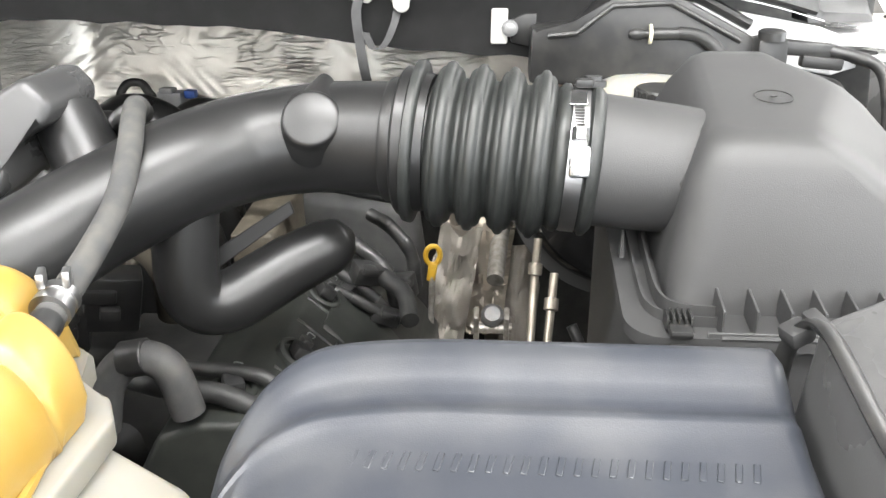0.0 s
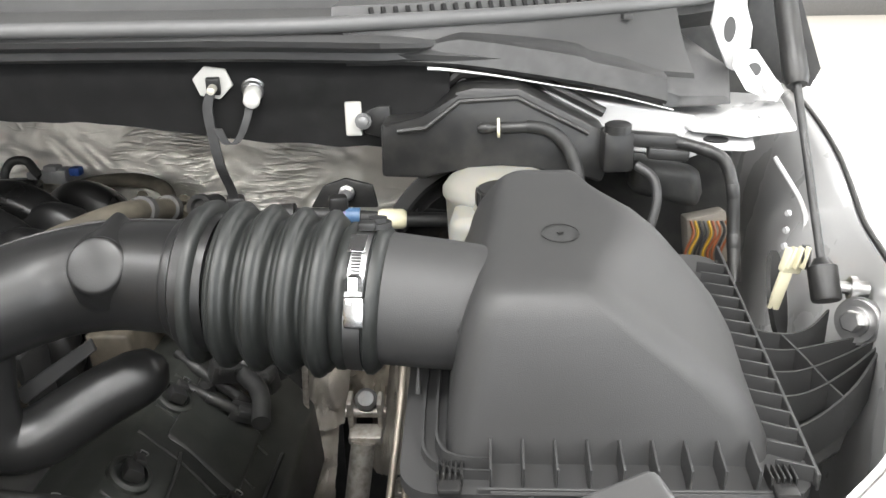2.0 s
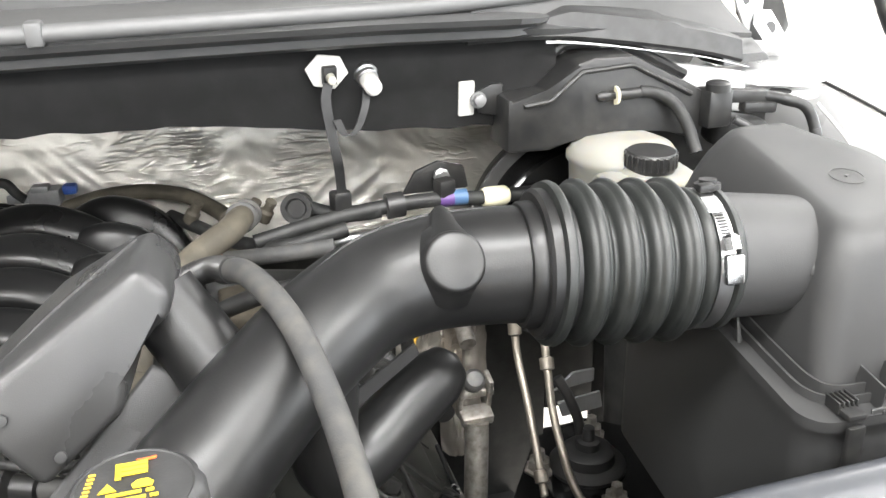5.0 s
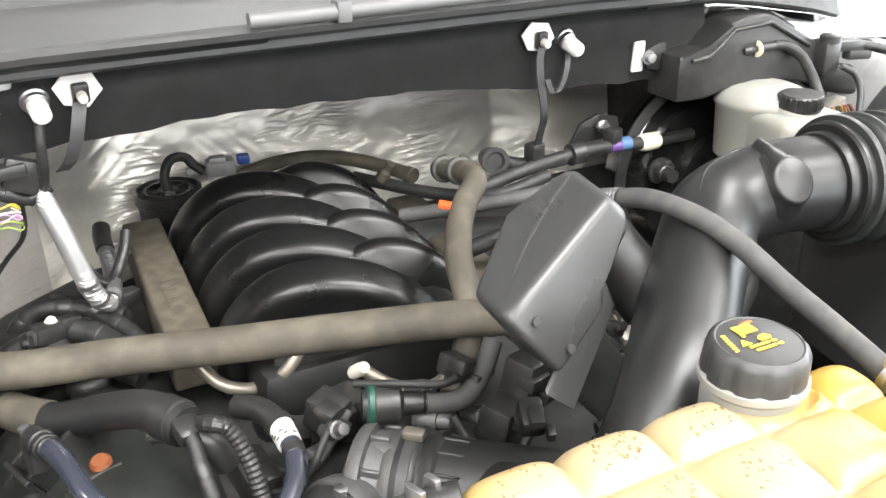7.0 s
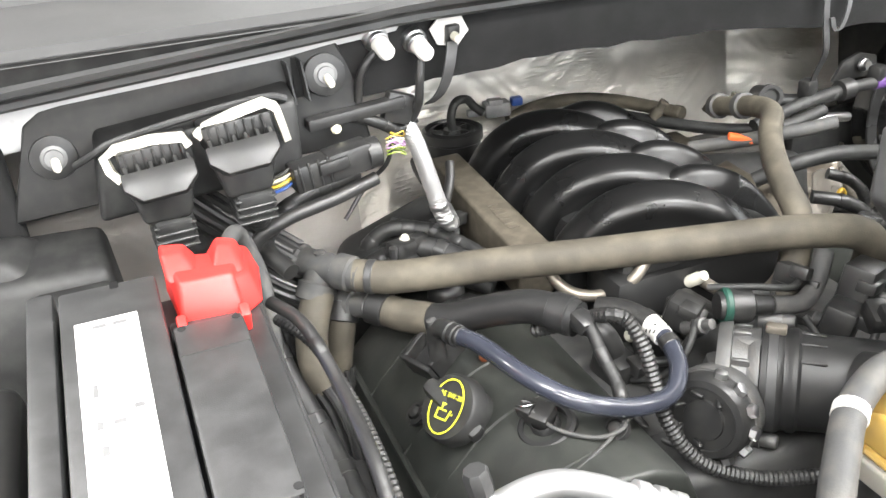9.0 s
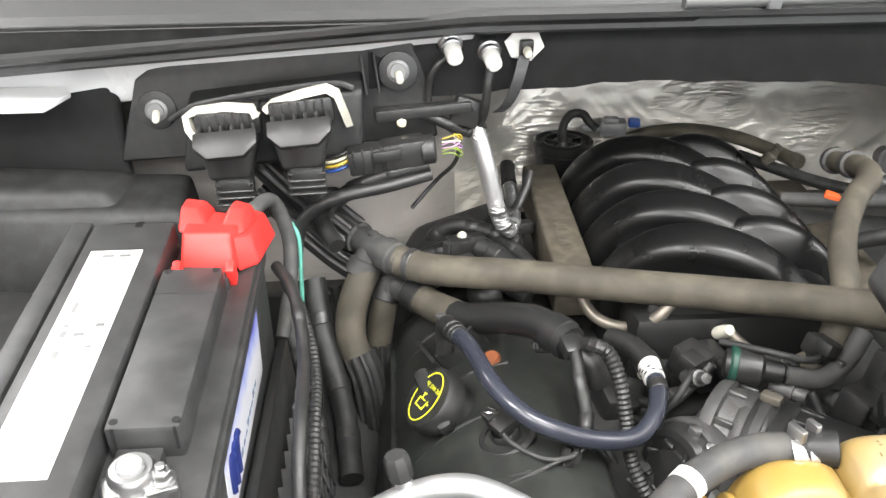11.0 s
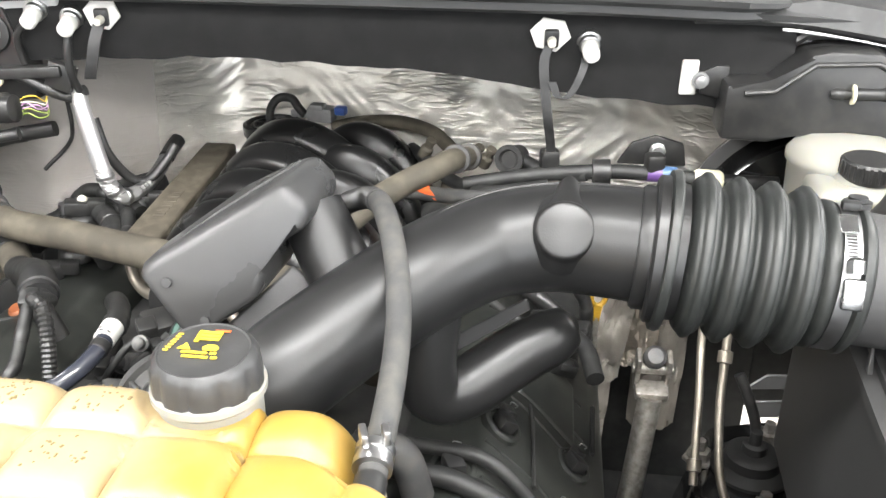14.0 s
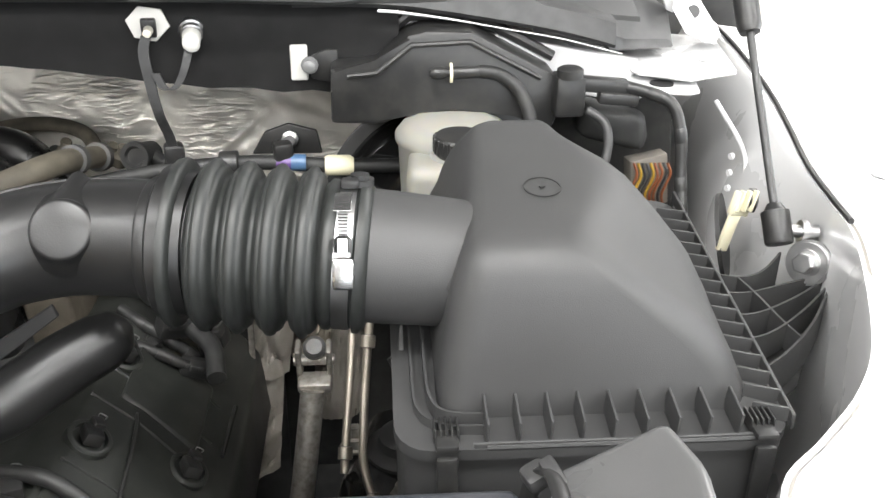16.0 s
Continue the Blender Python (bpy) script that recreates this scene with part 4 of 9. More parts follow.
def bellows():
    t = thing("intake_bellows", (0.0, 0.57, 1.39), "black ribbed rubber intake bellows between tube and air box", "hose")
    o = Vector((-0.052, 0.587, 1.442))
    d = Vector((0.102, -0.007, -0.008)).normalized()
    prof = [(-0.004, 0.044), (-0.002, 0.0545), (0.002, 0.0555), (0.004, 0.0545), (0.0052, 0.042), (0.011, 0.0415)]
    for k in range(4):
        h = 0.021 + k * 0.0208
        prof += [(h - 0.0092, 0.0458), (h - 0.0082, 0.0475), (h - 0.0072, 0.0508), (h - 0.0056, 0.0526), (h - 0.0043, 0.0531), (h - 0.0037, 0.0532), (h - 0.0027, 0.0552), (h - 0.0012, 0.0564), (h + 0.0012, 0.0564), (h + 0.0027, 0.0552),
                 (h + 0.0037, 0.0532), (h + 0.0043, 0.0531), (h + 0.0056, 0.0526), (h + 0.0072, 0.0508), (h + 0.0082, 0.0475), (h + 0.0092, 0.0458)]
    prof += [(0.094, 0.047), (0.096, 0.0495), (0.1, 0.0495), (0.1015, 0.0475), (0.114, 0.0475), (0.1155, 0.0505), (0.119, 0.0505), (0.1215, 0.048), (0.1235, 0.0455)]
    b = B()
    lathe(b, o, d, prof, seg=64)
    part("sleeve", b, M_BELLOWS, t, sharp=60)
    c = thing("hose_clamp", tuple(o + d * 0.108 - Vector((0, 0, 0.05))), "bright steel worm drive hose clamp", "clamp")
    b = B()
    lathe(b, o + d * 0.1025, d, [(0, 0.0478), (0, 0.0487), (0.0105, 0.0487), (0.0105, 0.0478)], seg=64, cap=False)
    part("band", b, M_STEEL, c)
    s, u, w = axis_frame(d)
    def on(a, r, h):
        return o + d * h + (V(0, -1, 0) * math.cos(a) + V(0, 0, 1) * math.sin(a)) * r
    m1 = on(radians(14), 0.051, 0.1075)
    b = B()
    block(b, m1, (0.013, 0.007, 0.02), (-14, 0, -4), 0.002)
    part("screw_housing", b, M_BRIGHT, c)
    b = B()
    lathe(b, on(radians(28), 0.053, 0.1075), (0.0, 0.5, 0.86), [(0, 0.0055), (0.008, 0.0055), (0.01, 0.0035)], seg=6)
    part("worm_screw", b, M_BRIGHT, c)
    for k in range(9):
        a = radians(36 + k * 2.6)
        b = B()
        block(b, on(a, 0.0492, 0.1075), (0.006, 0.0006, 0.001), (-(36 + k * 2.6), 0, -4), 0)
        part("thread_slot", b, M_PIT, c)
    b = B()
    block(b, on(radians(68), 0.0492, 0.1075), (0.011, 0.001, 0.016), (-68, 0, -4), 0.0003, 1)
    part("strap_end", b, M_BRIGHT, c)
    b = B()
    block(b, on(radians(88), 0.052, 0.112), (0.012, 0.008, 0.006), (0, 0, -4), 0.002)
    lathe(b, on(radians(96), 0.049, 0.118), (0, 0.1, 1), [(0, 0.009), (0.004, 0.009), (0.004, 0.006), (0.007, 0.006)], seg=20)
    part("locating_tab", b, M_RUBBER, t)


bellows()


def rim_z(y):
    return 1.353 + 0.16 * (y - 0.478)


def air_box():
    t = thing("air_box", (0.2, 0.6, 1.15), "black air filter box with a rounded grained lid", "air box")
    # lid: stacked outlines from the rim to the crown
    def outline(x0, x1, y0, y1, r, z, n=8, tilt=0.0, skew=0.0, side=1):
        pts = []
        for cx, cy, a0 in ((x1 - r, y1 - r, 0), (x0 + r, y1 - r, 90), (x0 + r, y0 + r, 180), (x1 - r, y0 + r, 270)):
            for k in range(n + 1):
                a = radians(a0 + 90 * k / n)
                x, y = cx + r * math.cos(a), cy + r * math.sin(a)
                pts.append((x, y, z + tilt * (y - y0) + skew * (x - x0)))
        for k in range(1, side):
            y = y0 + r + (y1 - y0 - 2 * r) * k / side
            pts.append((x1, y, z + tilt * (y - y0) + skew * (x1 - x0)))
        return pts
    rings = []
    rows = [  # height share, x0, x1, y0, y1, radius, base z, tilt along y, taper
        (0.110, 0.308, 0.497, 0.728, 0.016, 1.356, 0.16, 0.0),
        (0.111, 0.304, 0.500, 0.726, 0.018, 1.368, 0.17, 0.01),
        (0.112, 0.296, 0.503, 0.722, 0.020, 1.386, 0.17, 0.02),
        (0.1145, 0.283, 0.506, 0.716, 0.022, 1.404, 0.17, 0.04),
        (0.1165, 0.267, 0.509, 0.711, 0.022, 1.42, 0.17, 0.05),
        (0.119, 0.252, 0.512, 0.706, 0.022, 1.435, 0.17, 0.07),
        (0.1235, 0.240, 0.515, 0.701, 0.021, 1.448, 0.165, 0.09),
        (0.128, 0.230, 0.519, 0.696, 0.020, 1.4575, 0.16, 0.1),
        (0.134, 0.222, 0.527, 0.690, 0.017, 1.4635, 0.155, 0.1),
        (0.143, 0.214, 0.540, 0.681, 0.012, 1.4668, 0.15, 0.08),
        (0.162, 0.202, 0.57, 0.655, 0.006, 1.471, 0.145, 0.0),
    ]
    swell = [0.0, 0.003, 0.008, 0.013, 0.017, 0.019, 0.019, 0.017, 0.014, 0.009, 0.003]
    hollow = [0.008, 0.009, 0.026, 0.034, 0.033, 0.030, 0.027, 0.023, 0.018, 0.01, 0.0]
    cutaway = [0.0, 0.0, 0.005, 0.012, 0.02, 0.028, 0.034, 0.036, 0.034, 0.027, 0.008]
    for (x0, x1, y0, y1, r, z, ti, sk), sw, ho, cu in zip(rows, swell, hollow, cutaway):
        ring = []
        for x, y, zz in outline(x0, x1, y0, y1, r, z, tilt=ti, side=14):
            # the wing side swells out in front of a narrower rear end
            k = min(max((0.678 - y) / 0.05, 0), 1) * min(max((x - x0) / (x1 - x0) * 2 - 1, 0), 1)
            k = k * k * (3 - 2 * k)
            # and falls in a hollow curve at the back
            q = min(max((y - 0.59) / 0.11, 0), 1) * min(max((x - x0) / (x1 - x0) * 2 - 1, 0), 1)
            # the crown's front corner on that side is cut away to the slope
            c = min(max((0.635 - y) / 0.11, 0), 1) * min(max((x - x0) / (x1 - x0) * 2 - 1, 0), 1)
            ring.append((x + sk * (y - y0) * (x1 - x) / (x1 - x0) + sw * k - ho * q * q * (3 - 2 * q) - cu * c * c * (3 - 2 * c), y, zz))
        rings.append(ring)
    b = B()
    skin(b, rings)
    lid = part("lid", b, M_LID, t, "grained dark grey lid", sharp=80)
    # round stub for the bellows
    d = Vector((0.103, -0.005, -0.01)).normalized()
    o = Vector((0.066, 0.579, 1.434))
    b = B()
    lathe(b, o - d * 0.012, d, [(0, 0.041), (0.0, 0.0445), (0.03, 0.0438), (0.06, 0.0428), (0.085, 0.0415), (0.09, 0.03)], seg=56)
    part("stub", b, M_LID, lid)
    b = B()
    lathe(b, (0.184, 0.59, 1.4752), (0.0, -0.15, 1), [(0, 0.0125), (0.0006, 0.0125), (0.0006, 0.0118), (0.0, 0.0118)], seg=32, cap=False)
    block(b, (0.184, 0.59, 1.4757), (0.004, 0.002, 0.001), (8, 0, 30), 0)
    part("mould_mark", b, M_BLACK, lid)
    # rim of the lid
    def plate(x0, x1, y0, y1, r, dz0, dz1):
        bb = B()
        lo = [(x, y, rim_z(y) + dz0) for x, y, _ in outline(x0, x1, y0, y1, r, 0, n=5)]
        hi = [(x, y, rim_z(y) + dz1) for x, y, _ in outline(x0, x1, y0, y1, r, 0, n=5)]
        return skin(bb, [lo, hi])
    part("lid_rim", plate(0.083, 0.328, 0.473, 0.742, 0.022, -0.004, 0.004), M_LID, t)
    part("lower_case", plate(0.088, 0.322, 0.478, 0.735, 0.02, -0.2, -0.005), M_LID, t)
    # upstand round the rim and stiffening ribs
    b = B()
    tube(b, [(0.138, 0.4745, rim_z(0.4745) + 0.004), (0.315, 0.4745, rim_z(0.4745) + 0.004)], 0.0022, seg=8, n=2)
    tube(b, [(0.3265, 0.485, rim_z(0.485) + 0.004), (0.3265, 0.73, rim_z(0.73) + 0.004)], 0.0022, seg=8, n=2)
    part("rim_bead", b, M_LID, t)
    b = B()
    wall = [(0.3262, 0.48), (0.3285, 0.48), (0.3285, 0.738), (0.3262, 0.738)]
    hull(b, [(x, y, rim_z(y) + 0.003) for x, y in wall], [(x, y, rim_z(y) + 0.0145) for x, y in wall], 0.0006, 1)
    part("rim_wall", b, M_LID, t)
    b = B()
    wall = [(0.13, 0.4735), (0.318, 0.4735), (0.318, 0.4755), (0.13, 0.4755)]
    hull(b, [(x, y, rim_z(y) - 0.004) for x, y in wall], [(x, y, rim_z(y) + 0.0075) for x, y in wall], 0.0005, 1)
    part("rim_wall", b, M_LID, t)
    for k in range(9):
        x = 0.138 + k * 0.0192
        b = B()
        block(b, (x, 0.487, rim_z(0.487) + 0.012), (0.0016, 0.026, 0.02), (9, 0, 0), 0.0004, 1)
        part("rib", b, M_LID, t)
    for k in range(15):
        y = 0.49 + k * 0.0158
        b = B()
        block(b, (0.3165, y, rim_z(y) + 0.008), (0.022, 0.0016, 0.012), (0, 0, -22), 0.0004, 1)
        part("rib", b, M_LID, t)
    # spring clips
    for x in (0.114, 0.307):
        c = B()
        block(c, (x, 0.468, rim_z(0.47) - 0.022), (0.013, 0.005, 0.05), (0, 0, 0), 0.002)
        block(c, (x, 0.476, rim_z(0.476) + 0.008), (0.014, 0.018, 0.005), (0, 0, 0), 0.002)
        for k in range(5):
            block(c, (x - 0.007 + 0.0035 * k, 0.484, rim_z(0.484) + 0.009), (0.0014, 0.014, 0.009), (0, 0, 0), 0.0004, 1)
        part("clip", c, M_BLACK, t)
    # shallow knuckle where the stub meets the lid
    b = B()
    lathe(b, (0.121, 0.535, 1.4365), (-0.5, -0.75, 0.45), [(-0.012, 0.012), (-0.002, 0.0085), (0.0005, 0.006), (0.0012, 0.001)], seg=24)
    part("knuckle", b, M_LID, lid, sharp=80)
    # double wall that runs round the lid's foot on the shelf beside the bellows
    for dx, dy, top in ((0.0, 0.0, 0.011), (-0.0085, -0.006, 0.0075)):
        b = B()
        path = spline([(0.1045 + dx, 0.70, 0), (0.1045 + dx, 0.62, 0), (0.104 + dx, 0.53, 0), (0.107 + dx, 0.503 + dy * 0.5, 0), (0.117 + dx * 0.4, 0.4935 + dy, 0), (0.138, 0.491 + dy, 0)], 5)
        rings = []
        for p, (sd, u) in zip(path, ring_frames(path)):
            z = rim_z(p.y) + 0.003
            rings.append([(p.x + sd.x * 0.0009, p.y + sd.y * 0.0009, z), (p.x + sd.x * 0.0009, p.y + sd.y * 0.0009, z + top), (p.x - sd.x * 0.0009, p.y - sd.y * 0.0009, z + top), (p.x - sd.x * 0.0009, p.y - sd.y * 0.0009, z)])
        skin(b, rings)
        part("rim_wall", b, M_LID, t)
    # raised lug beside the neck
    b = B()
    hull(b, [(0.087, 0.558, 1.36), (0.092, 0.558, 1.36), (0.092, 0.566, 1.36), (0.087, 0.566, 1.36)], [(0.089, 0.567, 1.388), (0.091, 0.567, 1.388), (0.091, 0.57, 1.388), (0.089, 0.57, 1.388)], 0.0005, 1)
    part("lug", b, M_LID, t)


air_box()


def ribbed_bracket():
    t = thing("tray_bracket", (0.37, 0.62, 1.33), "black ribbed plastic bracket bolted to the inner wing", "bracket")
    # dark floor of the hollow, upper flange and the ribs that fan out from the bolt
    b = B()
    hull(b, [(0.327, 0.695, 1.335), (0.37, 0.69, 1.332), (0.41, 0.678, 1.336), (0.428, 0.65, 1.332), (0.38, 0.575, 1.318), (0.328, 0.535, 1.315)],
         [(0.327, 0.695, 1.337), (0.37, 0.69, 1.334), (0.41, 0.678, 1.338), (0.428, 0.65, 1.334), (0.38, 0.575, 1.32), (0.328, 0.535, 1.317)], 0.0005, 1)
    part("web_plate", b, M_DARK, t)
    rows = [([(0.326, 0.676, 1.369), (0.345, 0.669, 1.366), (0.366, 0.664, 1.365), (0.385, 0.669, 1.368), (0.402, 0.68, 1.378)], 0.03),
            ([(0.328, 0.648, 1.364), (0.36, 0.645, 1.361), (0.395, 0.652, 1.364), (0.43, 0.662, 1.366)], 0.022),
            ([(0.329, 0.618, 1.359), (0.36, 0.62, 1.357), (0.395, 0.634, 1.361), (0.431, 0.657, 1.364)], 0.022),
            ([(0.33, 0.588, 1.354), (0.36, 0.595, 1.354), (0.395, 0.617, 1.359), (0.431, 0.65, 1.363)], 0.022),
            ([(0.331, 0.55, 1.349), (0.362, 0.57, 1.352), (0.395, 0.6, 1.357), (0.428, 0.643, 1.362)], 0.036),
            ([(0.362, 0.666, 1.365), (0.37, 0.64, 1.361), (0.378, 0.61, 1.356), (0.384, 0.588, 1.354)], 0.02)]
    for pts, deep in rows:
        path = spline(pts, 5)
        b = B()
        rings = []
        for p, (s, u) in zip(path, ring_frames(path)):
            s = Vector((s.x, s.y, 0)).normalized()
            rings.append([p + s * 0.0009, p - s * 0.0009, p - s * 0.0009 - V(0, 0, deep), p + s * 0.0009 - V(0, 0, deep)])
        skin(b, rings)
        part("rib", b, M_LID, t)
    b = B()
    lathe(b, (0.419, 0.664, 1.376), (-0.75, -0.62, 0.25), [(-0.008, 0.017), (-0.001, 0.017), (-0.001, 0.0185), (0.002, 0.0185), (0.002, 0.0165), (0.005, 0.0165), (0.005, 0.011), (0.007, 0.011)], seg=28)
    part("washer", b, M_STEEL, t, "zinc plated washer")
    b = B()
    hexagon(b, (0.4135, 0.6595, 1.378), (-0.75, -0.62, 0.25), 0.0085, 0.008)
    part("bolt_head", b, M_STEEL, t)


ribbed_bracket()


def front_duct():
    t = thing("inlet_duct", (0.02, 0.28, 1.3), "satin black air inlet duct over the radiator", "air duct")
    b = B()
    rings = []
    prof = [(0.06, 1.25), (0.06, 1.29), (0.08, 1.312), (0.2, 1.345), (0.27, 1.3595), (0.32, 1.3695), (0.346, 1.3746), (0.349, 1.3776), (0.354, 1.3786), (0.357, 1.3774), (0.365, 1.379), (0.373, 1.3838), (0.381, 1.389), (0.389, 1.3925), (0.396, 1.3915), (0.402, 1.387), (0.4065, 1.377), (0.409, 1.30)]
    for i in range(61):
        x = -0.124 + 0.278 * i / 60
        # the far end bends round towards the radiator, the edge beside the snorkel is crisp
        e = min(max((x + 0.124) / 0.125, 0), 1)
        e2 = min(max((0.154 - x) / 0.016, 0), 1)
        low = math.sqrt(max(1 - (1 - min(e * 2.4, 1)) ** 2, 0)) * math.sqrt(max(1 - (1 - e2) ** 2, 0))
        back = 0.075 * (1 - math.sqrt(max(1 - (1 - e) ** 2.6, 0)))
        rings.append([(x, y - back * min(1, max(0, (y - 0.15) / 0.2)), 1.25 + (z - 1.25) * (0.55 + 0.45 * low)) for y, z in prof])
    skin(b, rings)
    part("duct_shell", b, M_GLOSS, t, sharp=50)
    for k in range(26):
        x = -0.07 + k * 0.0075
        b = B()
        block(b, (x, 0.322, 1.3702), (0.003, 0.011, 0.001), (11, 0, -12), 0.0004, 1)
        part("embossed_bar", b, M_GLOSS, t)
    b = B()
    hull(b, [(0.15, 0.24, 1.28), (0.25, 0.24, 1.28), (0.252, 0.385, 1.28), (0.232, 0.412, 1.28), (0.15, 0.404, 1.28)],
         [(0.157, 0.24, 1.385), (0.213, 0.24, 1.415), (0.222, 0.362, 1.434), (0.214, 0.397, 1.434), (0.158, 0.388, 1.412)], 0.007, 4)
    part("snorkel", b, M_ELBOW, t, "satin grey duct elbow")
    b = B()
    tube(b, [(0.149, 0.404, 1.34), (0.15, 0.404, 1.38), (0.154, 0.397, 1.402), (0.158, 0.375, 1.4115), (0.16, 0.31, 1.399), (0.162, 0.24, 1.387)], 0.005, seg=10, flat=0.5)
    part("joint_strap", b, M_BLACK, t)
    b = B()
    block(b, (0.152, 0.397, 1.4), (0.014, 0.014, 0.01), (0, -20, 20), 0.003)
    block(b, (0.158, 0.386, 1.41), (0.008, 0.02, 0.006), (10, -20, 15), 0.002)
    part("buckle", b, M_BATT, t)


front_duct()


# ---- coolant tank ----
def coolant_tank():
    t = thing("coolant_tank", (-0.38, 0.32, 1.25), "yellowed translucent plastic coolant expansion tank", "coolant tank")
    x0, y0, y1 = -0.559, 0.17, 0.419
    gx, gy = -0.497, 0.375          # one groove between the lobes each way
    cw, ch = 0.055, 0.053
    b = B()

    def side(y):
        """The tank's end: the row at the back is shorter than those in front."""
        k = min(max((0.372 - y) / 0.022, 0), 1)
        return -0.219 + 0.034 * k * k * (3 - 2 * k)

    def swell(u):
        """A flat-topped lobe between two narrow grooves."""
        u = abs(2 * (u - math.floor(u)) - 1)
        return max(1 - u ** 3.6, 0) ** 0.62

    def f(u, v):
        y = y0 + (y1 - y0) * v
        xr = side(y)
        x = x0 + (xr - x0) * u
        lobe = swell((x - gx) / cw) * (swell((y - gy) / ch) if y < gy + ch / 2 else 1.0)
        z = 1.4185 + 0.0115 * lobe
        if x < gx:
            z -= 0.014
        if x > gx + 4 * cw:
            z -= 0.006
        ex = min((x - x0) / 0.035, (xr - x) / 0.034)
        ey = min((y1 - y) / 0.022, (y - y0) / 0.03)
        if y > gy - 0.012:
            ey = min(ey, 1.0)
        for e in (ex, ey):
            if e < 1:
                z -= (0.045 if e == ex and x > -0.4 else 0.03) * (1 - math.sqrt(max(1 - (1 - e) ** 2, 0)))
        # flat seat round the filler neck
        away = math.hypot(x + 0.307, y - 0.411)
        if away < 0.042:
            z = min(z, 1.421 + max(0, away - 0.034) * 2)
        # the tank falls away towards the radiator
        z -= 0.05 * max(0, (0.26 - y) / 0.09) ** 2
        return (x, y, z)

    sheet(b, 150, 100, f)
    edge = [e for e in b.edges if e.is_boundary]
    g = bmesh.ops.extrude_edge_only(b, edges=edge)
    for v in [v for v in g["geom"] if isinstance(v, bmesh.types.BMVert)]:
        v.co.z = 1.366
        v.co.x += 0.003 * (1 if v.co.x < -0.38 else -1)
    bmesh.ops.contextual_create(b, geom=[e for e in b.edges if e.is_boundary])
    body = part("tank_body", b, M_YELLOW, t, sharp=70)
    # milky flange round the seam, the lower half below it and a mounting lug
    rim = [(x0 - 0.005, 0.165), (-0.179, 0.165), (-0.176, 0.355), (-0.186, 0.374), (-0.21, 0.386), (-0.212, 0.415), (-0.224, y1 + 0.006), (x0 + 0.012, y1 + 0.006), (x0 - 0.005, y1 - 0.012)]
    b = B()
    hull(b, [(x, y, 1.349) for x, y in rim], [(x, y, 1.3655) for x, y in rim], 0.003, 3)
    part("seam_flange", b, M_MILK, t, "milky flange round the seam")
    low = [(x0 + 0.012, 0.19), (-0.197, 0.19), (-0.195, 0.34), (-0.23, 0.375), (-0.235, 0.4), (x0 + 0.012, 0.4)]
    b = B()
    hull(b, [(x + (0.01 if x < -0.4 else -0.012), y, 1.26) for x, y in low], [(x, y, 1.352) for x, y in low], 0.012, 4)
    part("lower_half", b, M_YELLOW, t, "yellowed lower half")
    b = B()
    hull(b, [(-0.19, 0.305, 1.29), (-0.14, 0.315, 1.31), (-0.122, 0.33, 1.312), (-0.135, 0.345, 1.312), (-0.19, 0.365, 1.29)], [(-0.19, 0.305, 1.35), (-0.148, 0.318, 1.338), (-0.128, 0.329, 1.332), (-0.138, 0.34, 1.338), (-0.19, 0.362, 1.35)], 0.006, 3)
    part("mounting_lug", b, M_MILK, t, "milky mounting lug")
    b = B()
    tube(b, [(x0 + 0.002, 0.2, 1.368), (x0 + 0.001, 0.41, 1.368), (x0 + 0.014, y1 - 0.001, 1.368), (-0.38, y1, 1.368), (-0.25, y1 - 0.001, 1.368), (side(0.4) - 0.002, 0.4, 1.368), (side(0.36) - 0.002, 0.36, 1.368), (side(0.3) - 0.003, 0.3, 1.368), (-0.172, 0.2, 1.368)], 0.003, seg=8, n=8)
    part("seam", b, M_YELLOW, t)
    # pits on the lobes
    rnd = random.Random(4)
    for k in range(130):
        b = B()
        i, j = rnd.choice([1, 1, 1, 2, 2, 2, 0]), rnd.choice([0, 1])
        x = gx + cw * (i + 0.22 + 0.56 * rnd.random())
        y = (gy + 0.008 + 0.026 * rnd.random()) if j == 0 else (gy - ch * (0.2 + 0.55 * rnd.random()))
        z = f((x - x0) / (side(y) - x0), (y - y0) / (y1 - y0))[2]
        block(b, (x, y, z - 0.0002), (0.0009 + 0.0011 * rnd.random(), 0.0012 + 0.0022 * rnd.random() ** 2, 0.0008), (0, 0, -25 + 30 * rnd.random()), 0.00035, 2)
        part("pit", b, M_PITTED, body)
    # neck and cap
    cx, cy = -0.307, 0.411
    b = B()
    lathe(b, (cx, cy, 1.403), (0, 0, 1), [(0, 0.028), (0.022, 0.028), (0.025, 0.031), (0.029, 0.031), (0.03, 0.027)], seg=40)
    part("neck", b, M_RESERV, t, "pale filler neck ring")
    d = Vector((0, -0.06, 1)).normalized()
    seg = 64
    s, u, w = axis_frame(d)
    o = Vector((cx, cy, 1.432))
    rings = []
    for h, r, flute in ((0, 0.0288, 1), (0.005, 0.0288, 1), (0.016, 0.028, 1), (0.0192, 0.0268, 0.5), (0.021, 0.0245, 0), (0.0205, 0.0235, 0), (0.0208, 0.0225, 0)):
        ring = []
        for i in range(seg):
            a = 2 * math.pi * i / seg
            rr = r + 0.0008 * flute * (1 if math.cos(a * 10) > -0.7 else -0.8)
            ring.append(o + w * h + (s * math.cos(a) + u * math.sin(a)) * rr)
        rings.append(ring)
    b = B()
    skin(b, rings)
    cap = part("cap", b, M_BATT, t, "fluted black pressure cap with yellow warning marks", sharp=40)
    top = o + w * 0.0216
